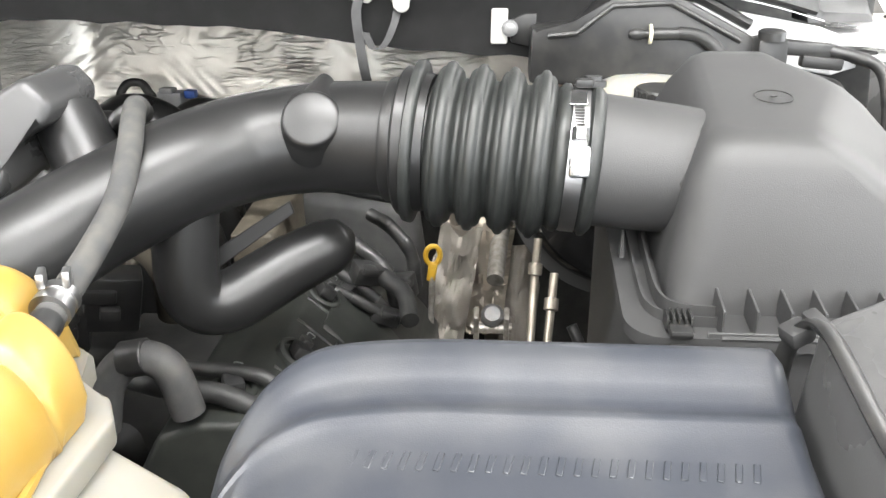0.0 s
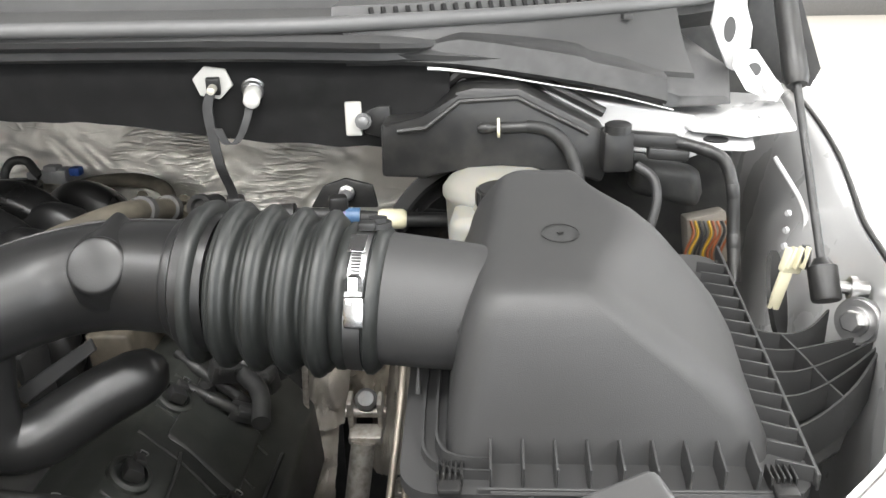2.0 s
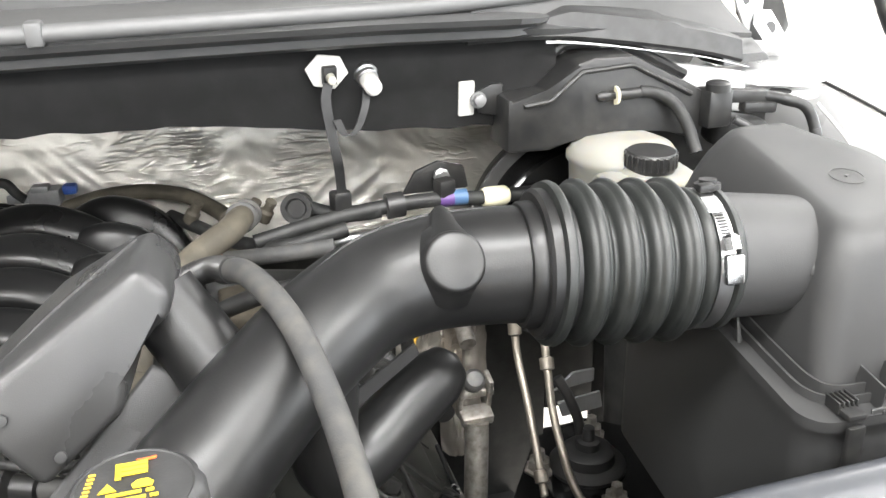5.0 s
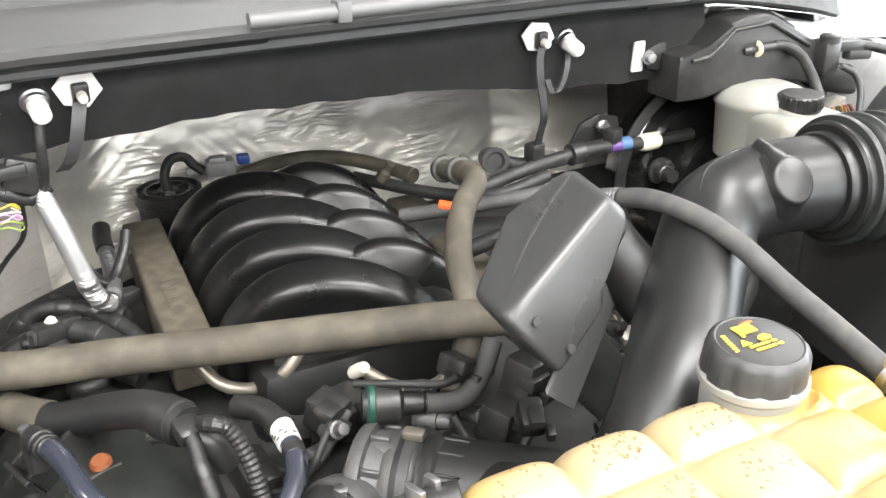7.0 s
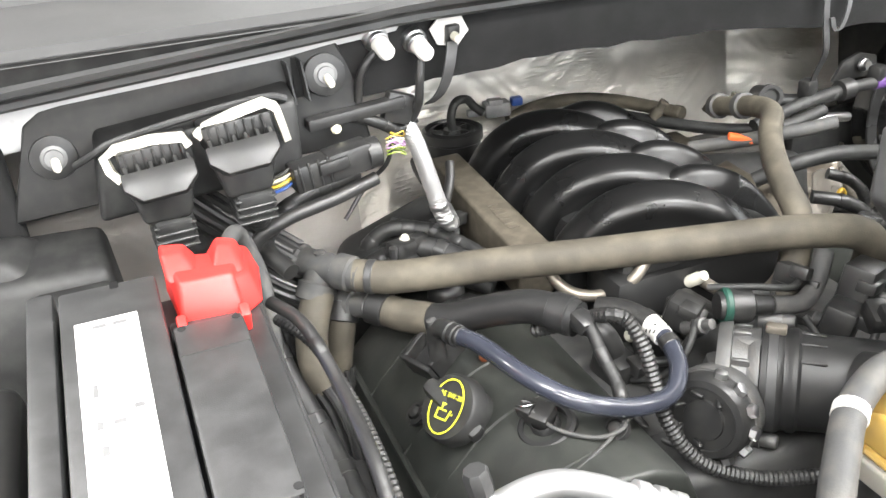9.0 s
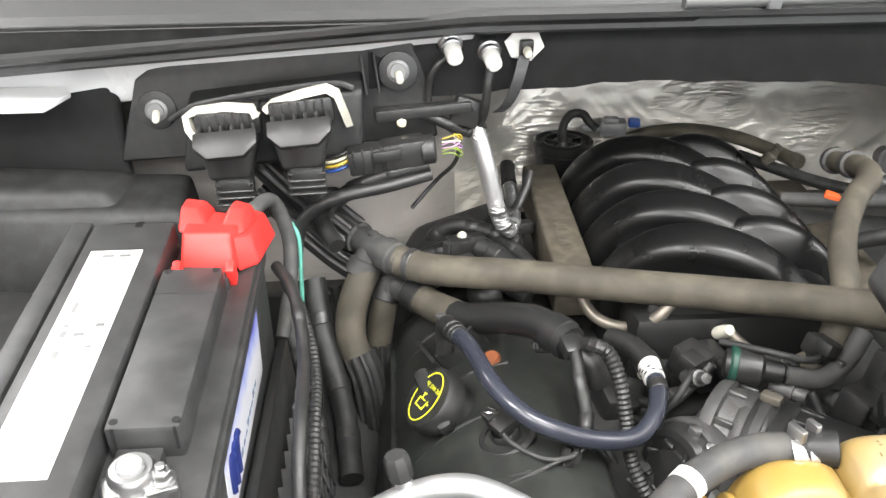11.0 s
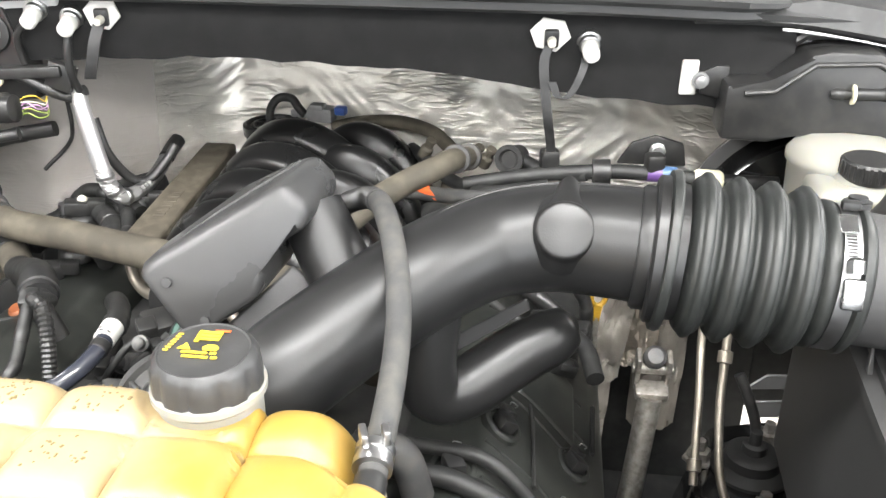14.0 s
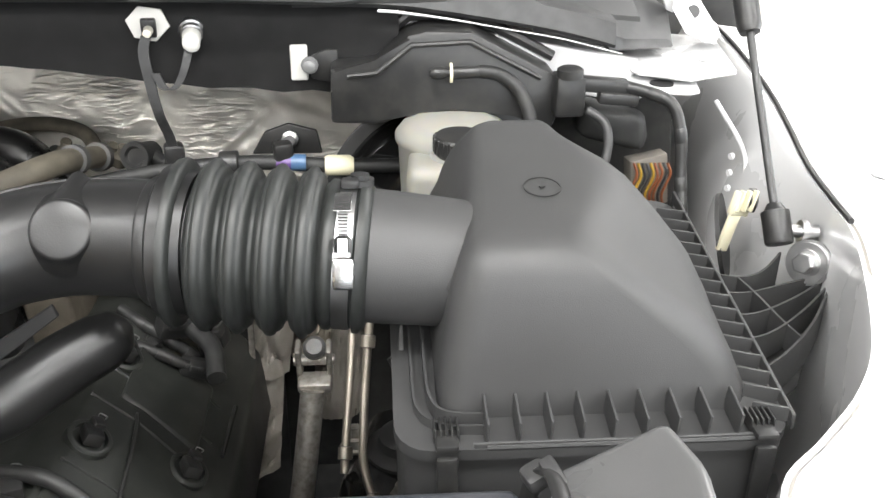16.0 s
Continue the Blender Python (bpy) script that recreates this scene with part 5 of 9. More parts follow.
    X, Y = Vector((1, 0, 0)), Vector((0, 1, 0.06)).normalized()

    def mark(nm, pts, m):
        bb = B()
        prism(bb, [(px * 0.82, py * 0.82) for px, py in pts], top, X, Y, 0.0004)
        part(nm, bb, m, cap)
    for y in (0.009, 0.0125, 0.016):
        mark("warning_bar", [(-0.009, y), (0.007, y), (0.007, y + 0.0028), (-0.009, y + 0.0028)], M_MARK)
    mark("warning_mark", [(-0.009, 0.0065), (-0.006, 0.0065), (-0.006, 0.019), (-0.009, 0.019)], M_MARK)
    mark("warning_mark", [(0.004, 0.0185), (0.011, 0.019), (0.0115, 0.021), (0.001, 0.0205)], M_ORANGE)
    mark("warning_triangle", [(-0.017, -0.002), (-0.008, -0.002), (-0.0125, 0.0045)], M_MARK)
    mark("warning_mark", [(0.0, -0.002), (0.009, -0.002), (0.01, 0.001), (0.007, 0.004), (0.002, 0.004), (-0.001, 0.001)], M_MARK)
    for k, (xa, xb) in enumerate(((-0.013, 0.004), (-0.011, 0.006))):
        y = -0.006 - k * 0.0045
        mark("warning_bar", [(xa, y), (xb, y), (xb, y + 0.0022), (xa, y + 0.0022)], M_MARK)
        mark("warning_bar", [(xb + 0.002, y), (xb + 0.006, y), (xb + 0.006, y + 0.0022), (xb + 0.002, y + 0.0022)], M_MARK)
    for k in range(7):
        y = -0.005 + k * 0.003
        mark("print_bar", [(-0.0255 + 0.0006 * k, y), (-0.022 + 0.0006 * k, y), (-0.022 + 0.0006 * k, y + 0.0014), (-0.0255 + 0.0006 * k, y + 0.0014)], M_YWIRE)


coolant_tank()


# ---- engine ----
def runner(bm, pts, radii, n=6):
    """A moulded air runner: flat-sided and flat-topped with rounded shoulders."""
    path = spline(pts, n)
    size = np.interp(np.linspace(0, len(radii) - 1, len(path)), range(len(radii)), radii)
    rings = []
    for p, (s, u), r in zip(path, ring_frames(path), size):
        ring = []
        for i in range(36):
            a = 2 * math.pi * i / 36
            c, q = math.cos(a), math.sin(a)
            ring.append(p + s * math.copysign(abs(c) ** 0.62, c) * r + u * math.copysign(abs(q) ** 0.62, q) * r * 0.93)
        rings.append(ring)
    return skin(bm, rings)


def manifold():
    t = thing("intake_manifold", (-0.41, 0.9, 1.2), "black plastic intake manifold with eight curved runners", "intake manifold")
    b = B()
    block(b, (-0.405, 0.91, 1.26), (0.2, 0.32, 0.11), bevel=0.02)
    part("plenum", b, M_TUBE, t)
    ys = [0.80, 0.876, 0.952, 1.028]
    for k, y in enumerate(ys):
        dz = -0.022 + 0.004 * k
        b = B()
        runner(b, [(-0.502, y + 0.035, 1.225), (-0.507, y + 0.035, 1.28 + dz * 0.5), (-0.497, y + 0.03, 1.322 + dz), (-0.466, y + 0.017, 1.352 + dz), (-0.424, y + 0.0, 1.36 + dz), (-0.382, y - 0.016, 1.347 + dz), (-0.35, y - 0.028, 1.318 + dz), (-0.335, y - 0.033, 1.28 + dz)],
             [0.0265, 0.0265, 0.026, 0.0255, 0.025, 0.024, 0.022, 0.018])
        part("runner", b, M_RUNNER, t, sharp=60)
        y2 = y + 0.047
        b = B()
        runner(b, [(-0.292, y2 - 0.04, 1.22), (-0.289, y2 - 0.04, 1.26), (-0.3, y2 - 0.034, 1.306 + dz * 0.8), (-0.328, y2 - 0.02, 1.338 + dz * 0.8), (-0.362, y2 - 0.006, 1.348 + dz * 0.8), (-0.395, y2 + 0.007, 1.334 + dz), (-0.42, y2 + 0.015, 1.305 + dz)],
             [0.024, 0.025, 0.0255, 0.0255, 0.025, 0.023, 0.018])
        part("runner", b, M_RUNNER, t, sharp=60)
        for up, dy in ((0.0, 0.027), (0.0, -0.027)):
            b = B()
            tube(b, [(-0.509, y + 0.035 + dy, 1.285 + dz), (-0.49, y + 0.027 + dy, 1.322 + dz), (-0.462, y + 0.015 + dy, 1.342 + dz), (-0.43, y + 0.001 + dy, 1.345 + dz)], 0.0016, seg=6)
            part("mould_seam", b, M_TUBE, t)
    b = B()
    tube(b, [(-0.475, 0.8, 1.27), (-0.455, 0.775, 1.305), (-0.42, 0.758, 1.316), (-0.37, 0.742, 1.322), (-0.318, 0.73, 1.324)], 0.003, seg=8, n=5)
    block(b, (-0.37, 0.748, 1.31), (0.11, 0.004, 0.022), (0, -3, -14), 0.001)
    part("front_rib", b, M_TUBE, t)
    b = B()
    block(b, (-0.40, 0.775, 1.25), (0.23, 0.07, 0.1), bevel=0.018)
    part("front_flange", b, M_TUBE, t)
    b = B()
    block(b, (-0.40, 0.768, 1.2), (0.24, 0.05, 0.13), bevel=0.016)
    for k in range(4):
        block(b, (-0.48 + 0.05 * k, 0.742, 1.205), (0.004, 0.012, 0.1), bevel=0.001)
    part("lower_plenum", b, M_TUBE, t)
    # round vacuum can at the back with its hose
    c = thing("vacuum_can", (-0.508, 1.165, 1.26), "round black vacuum can with a looped hose", "vacuum can")
    b = B()
    lathe(b, (-0.508, 1.165, 1.258), (0, 0, 1), [(0, 0.036), (0.055, 0.038), (0.057, 0.041), (0.07, 0.041), (0.072, 0.037), (0.066, 0.035), (0.066, 0.03), (0.07, 0.0295), (0.07, 0.026), (0.062, 0.025), (0.062, 0.014), (0.07, 0.012), (0.07, 0.001)], seg=40)
    body = part("can_body", b, M_TUBE, c)
    for k in range(5):
        a = 0.4 + 1.25 * k
        b = B()
        block(b, (-0.508 + 0.02 * math.cos(a), 1.165 + 0.02 * math.sin(a), 1.325), (0.016, 0.003, 0.006), (0, 0, math.degrees(a)), 0.0008, 1)
        part("spoke", b, M_TUBE, body)
    b = B()
    tube(b, [(-0.508, 1.16, 1.322), (-0.51, 1.162, 1.345), (-0.5, 1.168, 1.362), (-0.482, 1.172, 1.362), (-0.472, 1.17, 1.35), (-0.462, 1.165, 1.342)], 0.006, seg=10)
    part("hose_loop", b, M_DARK, c)
    s = thing("manifold_sensor", (-0.436, 1.17, 1.33), "pale grey sensor with a blue black plug", "sensor")
    b = B()
    block(b, (-0.44, 1.17, 1.343), (0.036, 0.024, 0.02), (0, 0, -8), 0.003)
    block(b, (-0.468, 1.17, 1.342), (0.03, 0.009, 0.01), (0, 0, -8), 0.002)
    block(b, (-0.444, 1.166, 1.354), (0.02, 0.016, 0.008), (0, 0, -8), 0.002)
    part("sensor_body", b, M_LEAD, s)
    b = B()
    block(b, (-0.412, 1.165, 1.35), (0.016, 0.014, 0.012), (0, 0, -8), 0.003)
    part("plug", b, M_DKBLUE, s)


manifold()


def fuel_rail(x, y0, y1, z0, z1, w, h, lean, label):
    t = thing("fuel_rail_cover", (x, (y0 + y1) / 2, z1 - h), label, "rail cover", "rail covers")
    b = B()
    c = w / 2
    hull(b, [(x - c, y0, z0 - h), (x + c, y0, z0 - h), (x + c, y1, z1 - h), (x - c, y1, z1 - h)], [(x - c + lean, y0, z0), (x + c + lean, y0, z0), (x + c + lean, y1, z1), (x - c + lean, y1, z1)], 0.004, 3)
    part("cover", b, M_BROWN, t)
    return t


rail = fuel_rail(-0.554, 0.83, 1.085, 1.306, 1.326, 0.042, 0.055, 0.0, "dusty brown fuel rail cover beside the manifold")
for k in range(6):
    bmk = B()
    block(bmk, (-0.554, 0.94 - k * 0.011, 1.3149 - 0.00086 * k), (0.013, 0.006, 0.0012), (4.5, 0, 4), 0.0003, 1)
    part("embossed_bar", bmk, M_BROWN, rail)
fuel_rail(-0.235, 0.81, 1.07, 1.285, 1.30, 0.045, 0.06, -0.004, "dusty brown fuel rail cover on the tube side")


def hose(name, pts, r, mat, label, category="hose", n=7, seg=16, rings=(), ring_mat=None, ring_name="clamp", ring_h=0.012, ring_r=1.12, group=""):
    """A hose; rings: shares of its length that carry a clamp or band."""
    t = thing(name, tuple(Vector(pts[len(pts) // 2]) - Vector((0, 0, 0.01))), label, category, group)
    b = B()
    tube(b, pts, r, seg=seg, n=n)
    part("hose_body", b, mat, t, sharp=60)
    if category == "wiring loom" and not rings:
        rings, ring_mat, ring_name, ring_r, ring_h = (0.25, 0.6, 0.85), M_BLACK, "tape_band", 1.07, 0.014
    path = spline(pts, n)
    rr = r if isinstance(r, (int, float)) else max(r)
    for s in rings:
        i = min(max(int(s * (len(path) - 1)), 0), len(path) - 2)
        d = (path[i + 1] - path[i]).normalized()
        b = B()
        lathe(b, path[i] - d * ring_h / 2, d, [(0, rr), (0.001, rr * ring_r), (ring_h - 0.001, rr * ring_r), (ring_h, rr)], seg=20)
        part(ring_name, b, ring_mat or M_STEEL, t)
    return t


def hose_ends(t, pts, r, n=7):
    """Moulded thicker cuffs at both ends of a hose."""
    path = spline(pts, n)
    for a, c in ((path[0], path[2]), (path[-1], path[-3])):
        d = (c - a).normalized()
        b = B()
        lathe(b, a, d, [(0, r), (0.0005, r * 1.1), (0.016, r * 1.1), (0.018, r)], seg=20)
        part("cuff", b, M_RUBBER, t)


def corrugated(name, pts, r, mat, label, pitch=0.0045, category="conduit"):
    """Ribbed wiring conduit."""
    path = spline(pts, 24)
    dist = [0.0]
    for a, c in zip(path, path[1:]):
        dist.append(dist[-1] + (c - a).length)
    n = int(dist[-1] / (pitch / 2))
    pos = [Vector([float(np.interp(i * pitch / 2, dist, [q[k] for q in path])) for k in range(3)]) for i in range(n)]
    b = B()
    rings = []
    for i, (p, (s, u)) in enumerate(zip(pos, ring_frames(pos))):
        rad = r if i % 2 else r * 0.84
        rings.append([p + s * math.cos(2 * math.pi * k / 12) * rad + u * math.sin(2 * math.pi * k / 12) * rad for k in range(12)])
    skin(b, rings)
    return solo(name, b, mat, label, category, sharp=25)


def fluted(name, pts, r, mat, label):
    """A pipe with flutes along its length."""
    path = spline(pts, 8)
    b = B()
    rings = []
    for p, (s, u) in zip(path, ring_frames(path)):
        rings.append([p + (s * math.cos(2 * math.pi * k / 40) + u * math.sin(2 * math.pi * k / 40)) * (r if k % 4 in (0, 1) else r * 0.87) for k in range(40)])
    skin(b, rings)
    return solo(name, b, mat, label, "pipe", sharp=25)


def heater_hoses():
    # plastic tee and couplings
    t = thing("hose_tee", (-0.765, 0.865, 1.29), "dusty black plastic coolant tee with couplings", "hose fitting")
    b = B()
    ax = V(0.64, -0.765, -0.05).normalized()
    e0 = Vector((-0.787, 0.925, 1.312))
    lathe(b, e0, ax, [(0, 0.017), (0.003, 0.0185), (0.014, 0.0185), (0.016, 0.0155), (0.03, 0.0155), (0.046, 0.0155), (0.056, 0.0155), (0.058, 0.0185), (0.074, 0.0185), (0.076, 0.016), (0.086, 0.0155)], seg=28)
    body = part("tee_body", b, M_HOSE, t)
    b = B()
    lathe(b, e0 + ax * 0.037, (-0.42, -0.3, -0.85), [(0, 0.0145), (0.016, 0.0155), (0.018, 0.019), (0.034, 0.019), (0.036, 0.016)], seg=24)
    part("tee_branch", b, M_HOSE, t)
    b = B()
    lathe(b, e0 + ax * 0.037, (0, 0, 1), [(0.01, 0.006), (0.0165, 0.006), (0.0175, 0.004)], seg=14)
    part("mould_button", b, M_HOSE, body)
    b = B()
    lathe(b, (-0.752, 0.893, 1.266), (0.62, -0.72, 0.1), [(0, 0.012), (0.006, 0.0155), (0.02, 0.0155), (0.022, 0.0125), (0.05, 0.0125)], seg=24)
    part("lower_coupling", b, M_HOSE, t)
    b = B()
    lathe(b, (-0.727, 0.864, 1.27), (0.62, -0.72, 0.1), [(0, 0.0135), (0.0005, 0.0145), (0.007, 0.0145), (0.0075, 0.0135)], seg=24)
    part("spring_clip", b, M_STEEL, t, "bright spring clip")
    hose("heater_hose", [(-0.737, 0.865, 1.308), (-0.70, 0.842, 1.308), (-0.62, 0.81, 1.315), (-0.53, 0.775, 1.32), (-0.44, 0.742, 1.325), (-0.365, 0.708, 1.332), (-0.325, 0.689, 1.334), (-0.295, 0.676, 1.331), (-0.276, 0.672, 1.318), (-0.27, 0.675, 1.295), (-0.272, 0.682, 1.26)], 0.0165, M_TAN,
         "dusty tan rubber heater hose across the engine", rings=(0.045,), ring_h=0.008, ring_mat=M_BATT, ring_r=1.06)
    hose("heater_hose", [(-0.722, 0.859, 1.271), (-0.70, 0.832, 1.269), (-0.67, 0.794, 1.277), (-0.638, 0.763, 1.294), (-0.612, 0.733, 1.307), (-0.594, 0.704, 1.31), (-0.586, 0.69, 1.309)], [0.0145, 0.0155, 0.0155, 0.0155, 0.016, 0.0165, 0.0165], M_RUBBER,
         "black rubber coolant hose below the heater hose", rings=(0.03, 0.84), ring_h=0.02, ring_mat=M_RUBBER, ring_r=1.1)
    hose("hose_nipple", [(-0.588, 0.694, 1.3095), (-0.58, 0.68, 1.307), (-0.57, 0.672, 1.298), (-0.562, 0.67, 1.28)], [0.012, 0.0105, 0.0105, 0.011], M_BLACK, "black plastic nipple at the end of the coolant hose", "hose fitting")
    b = B()
    tube(b, [(-0.72, 0.857, 1.271), (-0.70, 0.832, 1.269), (-0.68, 0.806, 1.2735)], [0.0158, 0.0168, 0.016], seg=20)
    solo("hose_sleeve", b, M_TAN, "tan rubber sleeve at the start of the coolant hose", "hose sleeve")
    fall = [(-0.772, 0.886, 1.286), (-0.783, 0.873, 1.268), (-0.79, 0.864, 1.245), (-0.791, 0.855, 1.222), (-0.784, 0.845, 1.2)]
    h = hose("coolant_hose", fall, 0.0165, M_TAN, "dusty tan coolant hose falling from the tee")
    fluted("coolant_pipe", [(-0.784, 0.846, 1.204), (-0.775, 0.835, 1.18), (-0.768, 0.82, 1.13), (-0.77, 0.81, 1.06)], 0.0185, M_DARK, "black fluted sleeve round the falling coolant hose")
    hose("coolant_hose", [(-0.748, 0.885, 1.265), (-0.753, 0.88, 1.25), (-0.759, 0.881, 1.22), (-0.763, 0.882, 1.19)], 0.0145, M_TAN, "second tan coolant hose falling behind the first", rings=(0.12,), ring_mat=M_BLACK, ring_h=0.022, ring_r=1.12)
    fluted("coolant_pipe", [(-0.762, 0.882, 1.197), (-0.762, 0.875, 1.16), (-0.758, 0.86, 1.1), (-0.758, 0.85, 1.04)], 0.0165, M_DARK, "black fluted sleeve round the second coolant hose")
    fluted("heater_pipe", [(-0.9, 0.955, 1.42), (-0.8655, 0.94, 1.385), (-0.825, 0.932, 1.347), (-0.785, 0.923, 1.313)], 0.0205, M_BLACK, "wide black heater pipe with lengthwise flutes")
    fluted("heater_pipe", [(-0.885, 0.955, 1.36), (-0.85, 0.94, 1.325), (-0.8, 0.92, 1.285), (-0.752, 0.895, 1.266)], 0.0165, M_BLACK, "second black fluted pipe below the tee")
    # vertical hose at the back of the manifold down past the throttle
    hose("bypass_hose", [(-0.221, 0.985, 1.358), (-0.227, 0.945, 1.37), (-0.233, 0.9, 1.383), (-0.245, 0.86, 1.388), (-0.275, 0.825, 1.382), (-0.305, 0.782, 1.372), (-0.324, 0.742, 1.36), (-0.331, 0.712, 1.34), (-0.338, 0.702, 1.3), (-0.362, 0.69, 1.25)], [0.012, 0.012, 0.0125, 0.0125, 0.0125, 0.0128, 0.013, 0.0135, 0.014, 0.014], M_TAN,
         "dusty tan bypass hose along the manifold", rings=(0.02, 0.16, 0.95), ring_h=0.012, ring_mat=M_HOSE)
    hose("vapour_hose", [(-0.3, 1.07, 1.335), (-0.27, 1.02, 1.335), (-0.245, 0.97, 1.338), (-0.22, 0.93, 1.343), (-0.19, 0.9, 1.35), (-0.13, 0.9, 1.36)], 0.0075, M_DARK, "black vapour hose behind the engine")
    b = B()
    lathe(b, (-0.17, 0.957, 1.369), (-0.25, -0.9, 0.2), [(-0.02, 0.013), (0.008, 0.0135), (0.01, 0.016), (0.016, 0.016), (0.016, 0.011), (0.012, 0.009)], seg=24)
    solo("hose_connector", b, M_BLACK, "round black quick connector behind the intake tube", "connector")
    hose("vapour_hose", [(-0.165, 0.965, 1.366), (-0.14, 0.95, 1.36), (-0.11, 0.93, 1.364), (-0.09, 0.925, 1.367)], 0.0085, M_DARK, "black hose from the round connector")
    hose("vapour_hose", [(-0.425, 1.165, 1.325), (-0.38, 1.17, 1.334), (-0.33, 1.162, 1.338), (-0.285, 1.13, 1.338), (-0.255, 1.075, 1.338), (-0.238, 1.03, 1.338)], 0.009, M_TAN, "tan vapour hose behind the manifold", rings=(0.98,), ring_mat=M_TAN)
    hose("cooler_pipe", [(-0.556, 0.81, 1.30), (-0.549, 0.797, 1.284), (-0.535, 0.783, 1.274), (-0.513, 0.766, 1.276), (-0.492, 0.75, 1.294), (-0.475, 0.752, 1.312)], 0.006, M_TARN, "tarnished steel coolant pipe under the heater hose", "pipe", seg=12)
    hose("cooler_pipe", [(-0.43, 0.735, 1.29), (-0.405, 0.72, 1.272), (-0.375, 0.71, 1.265), (-0.345, 0.715, 1.275), (-0.325, 0.73, 1.29)], 0.006, M_TARN, "steel coolant pipe in front of the manifold", "pipe", seg=12)


heater_hoses()


def throttle():
    t = thing("throttle_body", (-0.43, 0.61, 1.18), "cast aluminium throttle body with a black motor cover", "throttle body")
    d = Vector((0.74, -0.66, 0.04)).normalized()
    s, u, w = axis_frame(d)
    o = Vector((-0.462, 0.652, 1.238))
    b = B()
    lathe(b, o, d, [(0, 0.046), (0.006, 0.049), (0.012, 0.049), (0.013, 0.043), (0.026, 0.0415), (0.03, 0.044), (0.036, 0.0445), (0.037, 0.0405), (0.052, 0.04)], seg=44)
    bore = part("bore", b, M_CAST, t)
    for k in range(9):
        a = radians(40 * k + 12)
        b = B()
        p = o + d * 0.02 + (s * math.cos(a) + u * math.sin(a)) * 0.0435
        block(b, p, (0.016, 0.004, 0.007), (0, 0, -42), 0.001, 1)
        part("web", b, M_CAST, bore)
    # black rubber duct with its moulded rims
    b = B()
    lathe(b, o + d * 0.036, d, [(0, 0.04), (0.001, 0.0475), (0.005, 0.0485), (0.016, 0.0485), (0.019, 0.0465), (0.02, 0.0455), (0.024, 0.0455), (0.026, 0.047), (0.031, 0.047), (0.034, 0.044), (0.05, 0.0432), (0.1, 0.0425), (0.14, 0.042)], seg=48)
    duct = part("rubber_duct", b, M_RUBBER, t, "smooth black rubber intake duct")
    b = B()
    lathe(b, o + d * 0.042, d, [(0, 0.0486), (0.0005, 0.0492), (0.0085, 0.0492), (0.009, 0.0486)], seg=44)
    band = part("clamp_band", b, M_BATT, t, "dark band clamp")
    b = B()
    block(b, o + d * 0.046 + V(0.0, 0.0, 0.052), (0.018, 0.01, 0.008), (0, 0, -45), 0.002)
    part("clamp_screw", b, M_TARN, band)
    for k in range(4):
        a = radians(50 + 25 * k)
        b = B()
        block(b, o + d * 0.075 + (s * math.cos(a) + u * math.sin(a)) * 0.0435, (0.03, 0.003, 0.003), (0, 0, -42), 0.001, 1)
        part("moulded_nib", b, M_RUBBER, duct)
    # gear housing with a round black cover clipped on
    out = V(-0.88, -0.44, 0.18).normalized()
    mc = o + V(-0.038, -0.042, -0.006)
    X = Vector((0.45, -0.89, 0.0)).normalized()
    Y = out.cross(X)
    if Y.z < 0:
        X, Y = -X, -Y
    b = B()
    lathe(b, mc - out * 0.03, out, [(0, 0.036), (0.012, 0.041), (0.026, 0.0425), (0.03, 0.041)], seg=36)
    block(b, mc - out * 0.04 + Y * 0.008, (0.05, 0.05, 0.06), (0, 0, -30), 0.01)
    part("gear_case", b, M_CAST, t)
    b = B()
    lathe(b, mc - out * 0.002, out, [(0, 0.0395), (0.012, 0.0385), (0.016, 0.035), (0.017, 0.029), (0.0155, 0.028), (0.0155, 0.019), (0.018, 0.018), (0.0185, 0.001)], seg=40)
    mcv = part("motor_cover", b, M_BLACK, t, "round black motor cover")
    for k in range(7):
        a = radians(-84 + 28 * k)
        b = B()
        q = X * math.cos(a) + Y * math.sin(a)
        lathe(b, mc + out * 0.004 + q * 0.036, q, [(0, 0.006), (0.008, 0.006), (0.009, 0.004)], seg=6)
        part("cover_clip", b, M_STEEL, mcv, "bright steel clip")
    for k in range(5):
        a = radians(60 + 52 * k)
        b = B()
        block(b, mc + out * 0.0155 + (X * math.cos(a) + Y * math.sin(a)) * 0.023, (0.012, 0.004, 0.004), (0, 0, math.degrees(a)), 0.001, 1)
        part("cover_relief", b, M_BLACK, mcv)
    for p, ax, ln in ((Vector((-0.455, 0.645, 1.272)), V(0.55, -0.8, 0.1), 0.045), (Vector((-0.468, 0.62, 1.195)), V(0.5, -0.8, 0.1), 0.04), (Vector((-0.405, 0.668, 1.27)), V(0.6, -0.7, 0.1), 0.03), (Vector((-0.41, 0.62, 1.188)), V(0.6, -0.7, 0.1), 0.03)):
        b = B()
        lathe(b, p, ax, [(0, 0.0095), (ln * 0.7, 0.009), (ln * 0.7, 0.0068), (ln, 0.0066), (ln + 0.002, 0.005)], seg=16)
        part("bolt_boss", b, M_CAST, t)
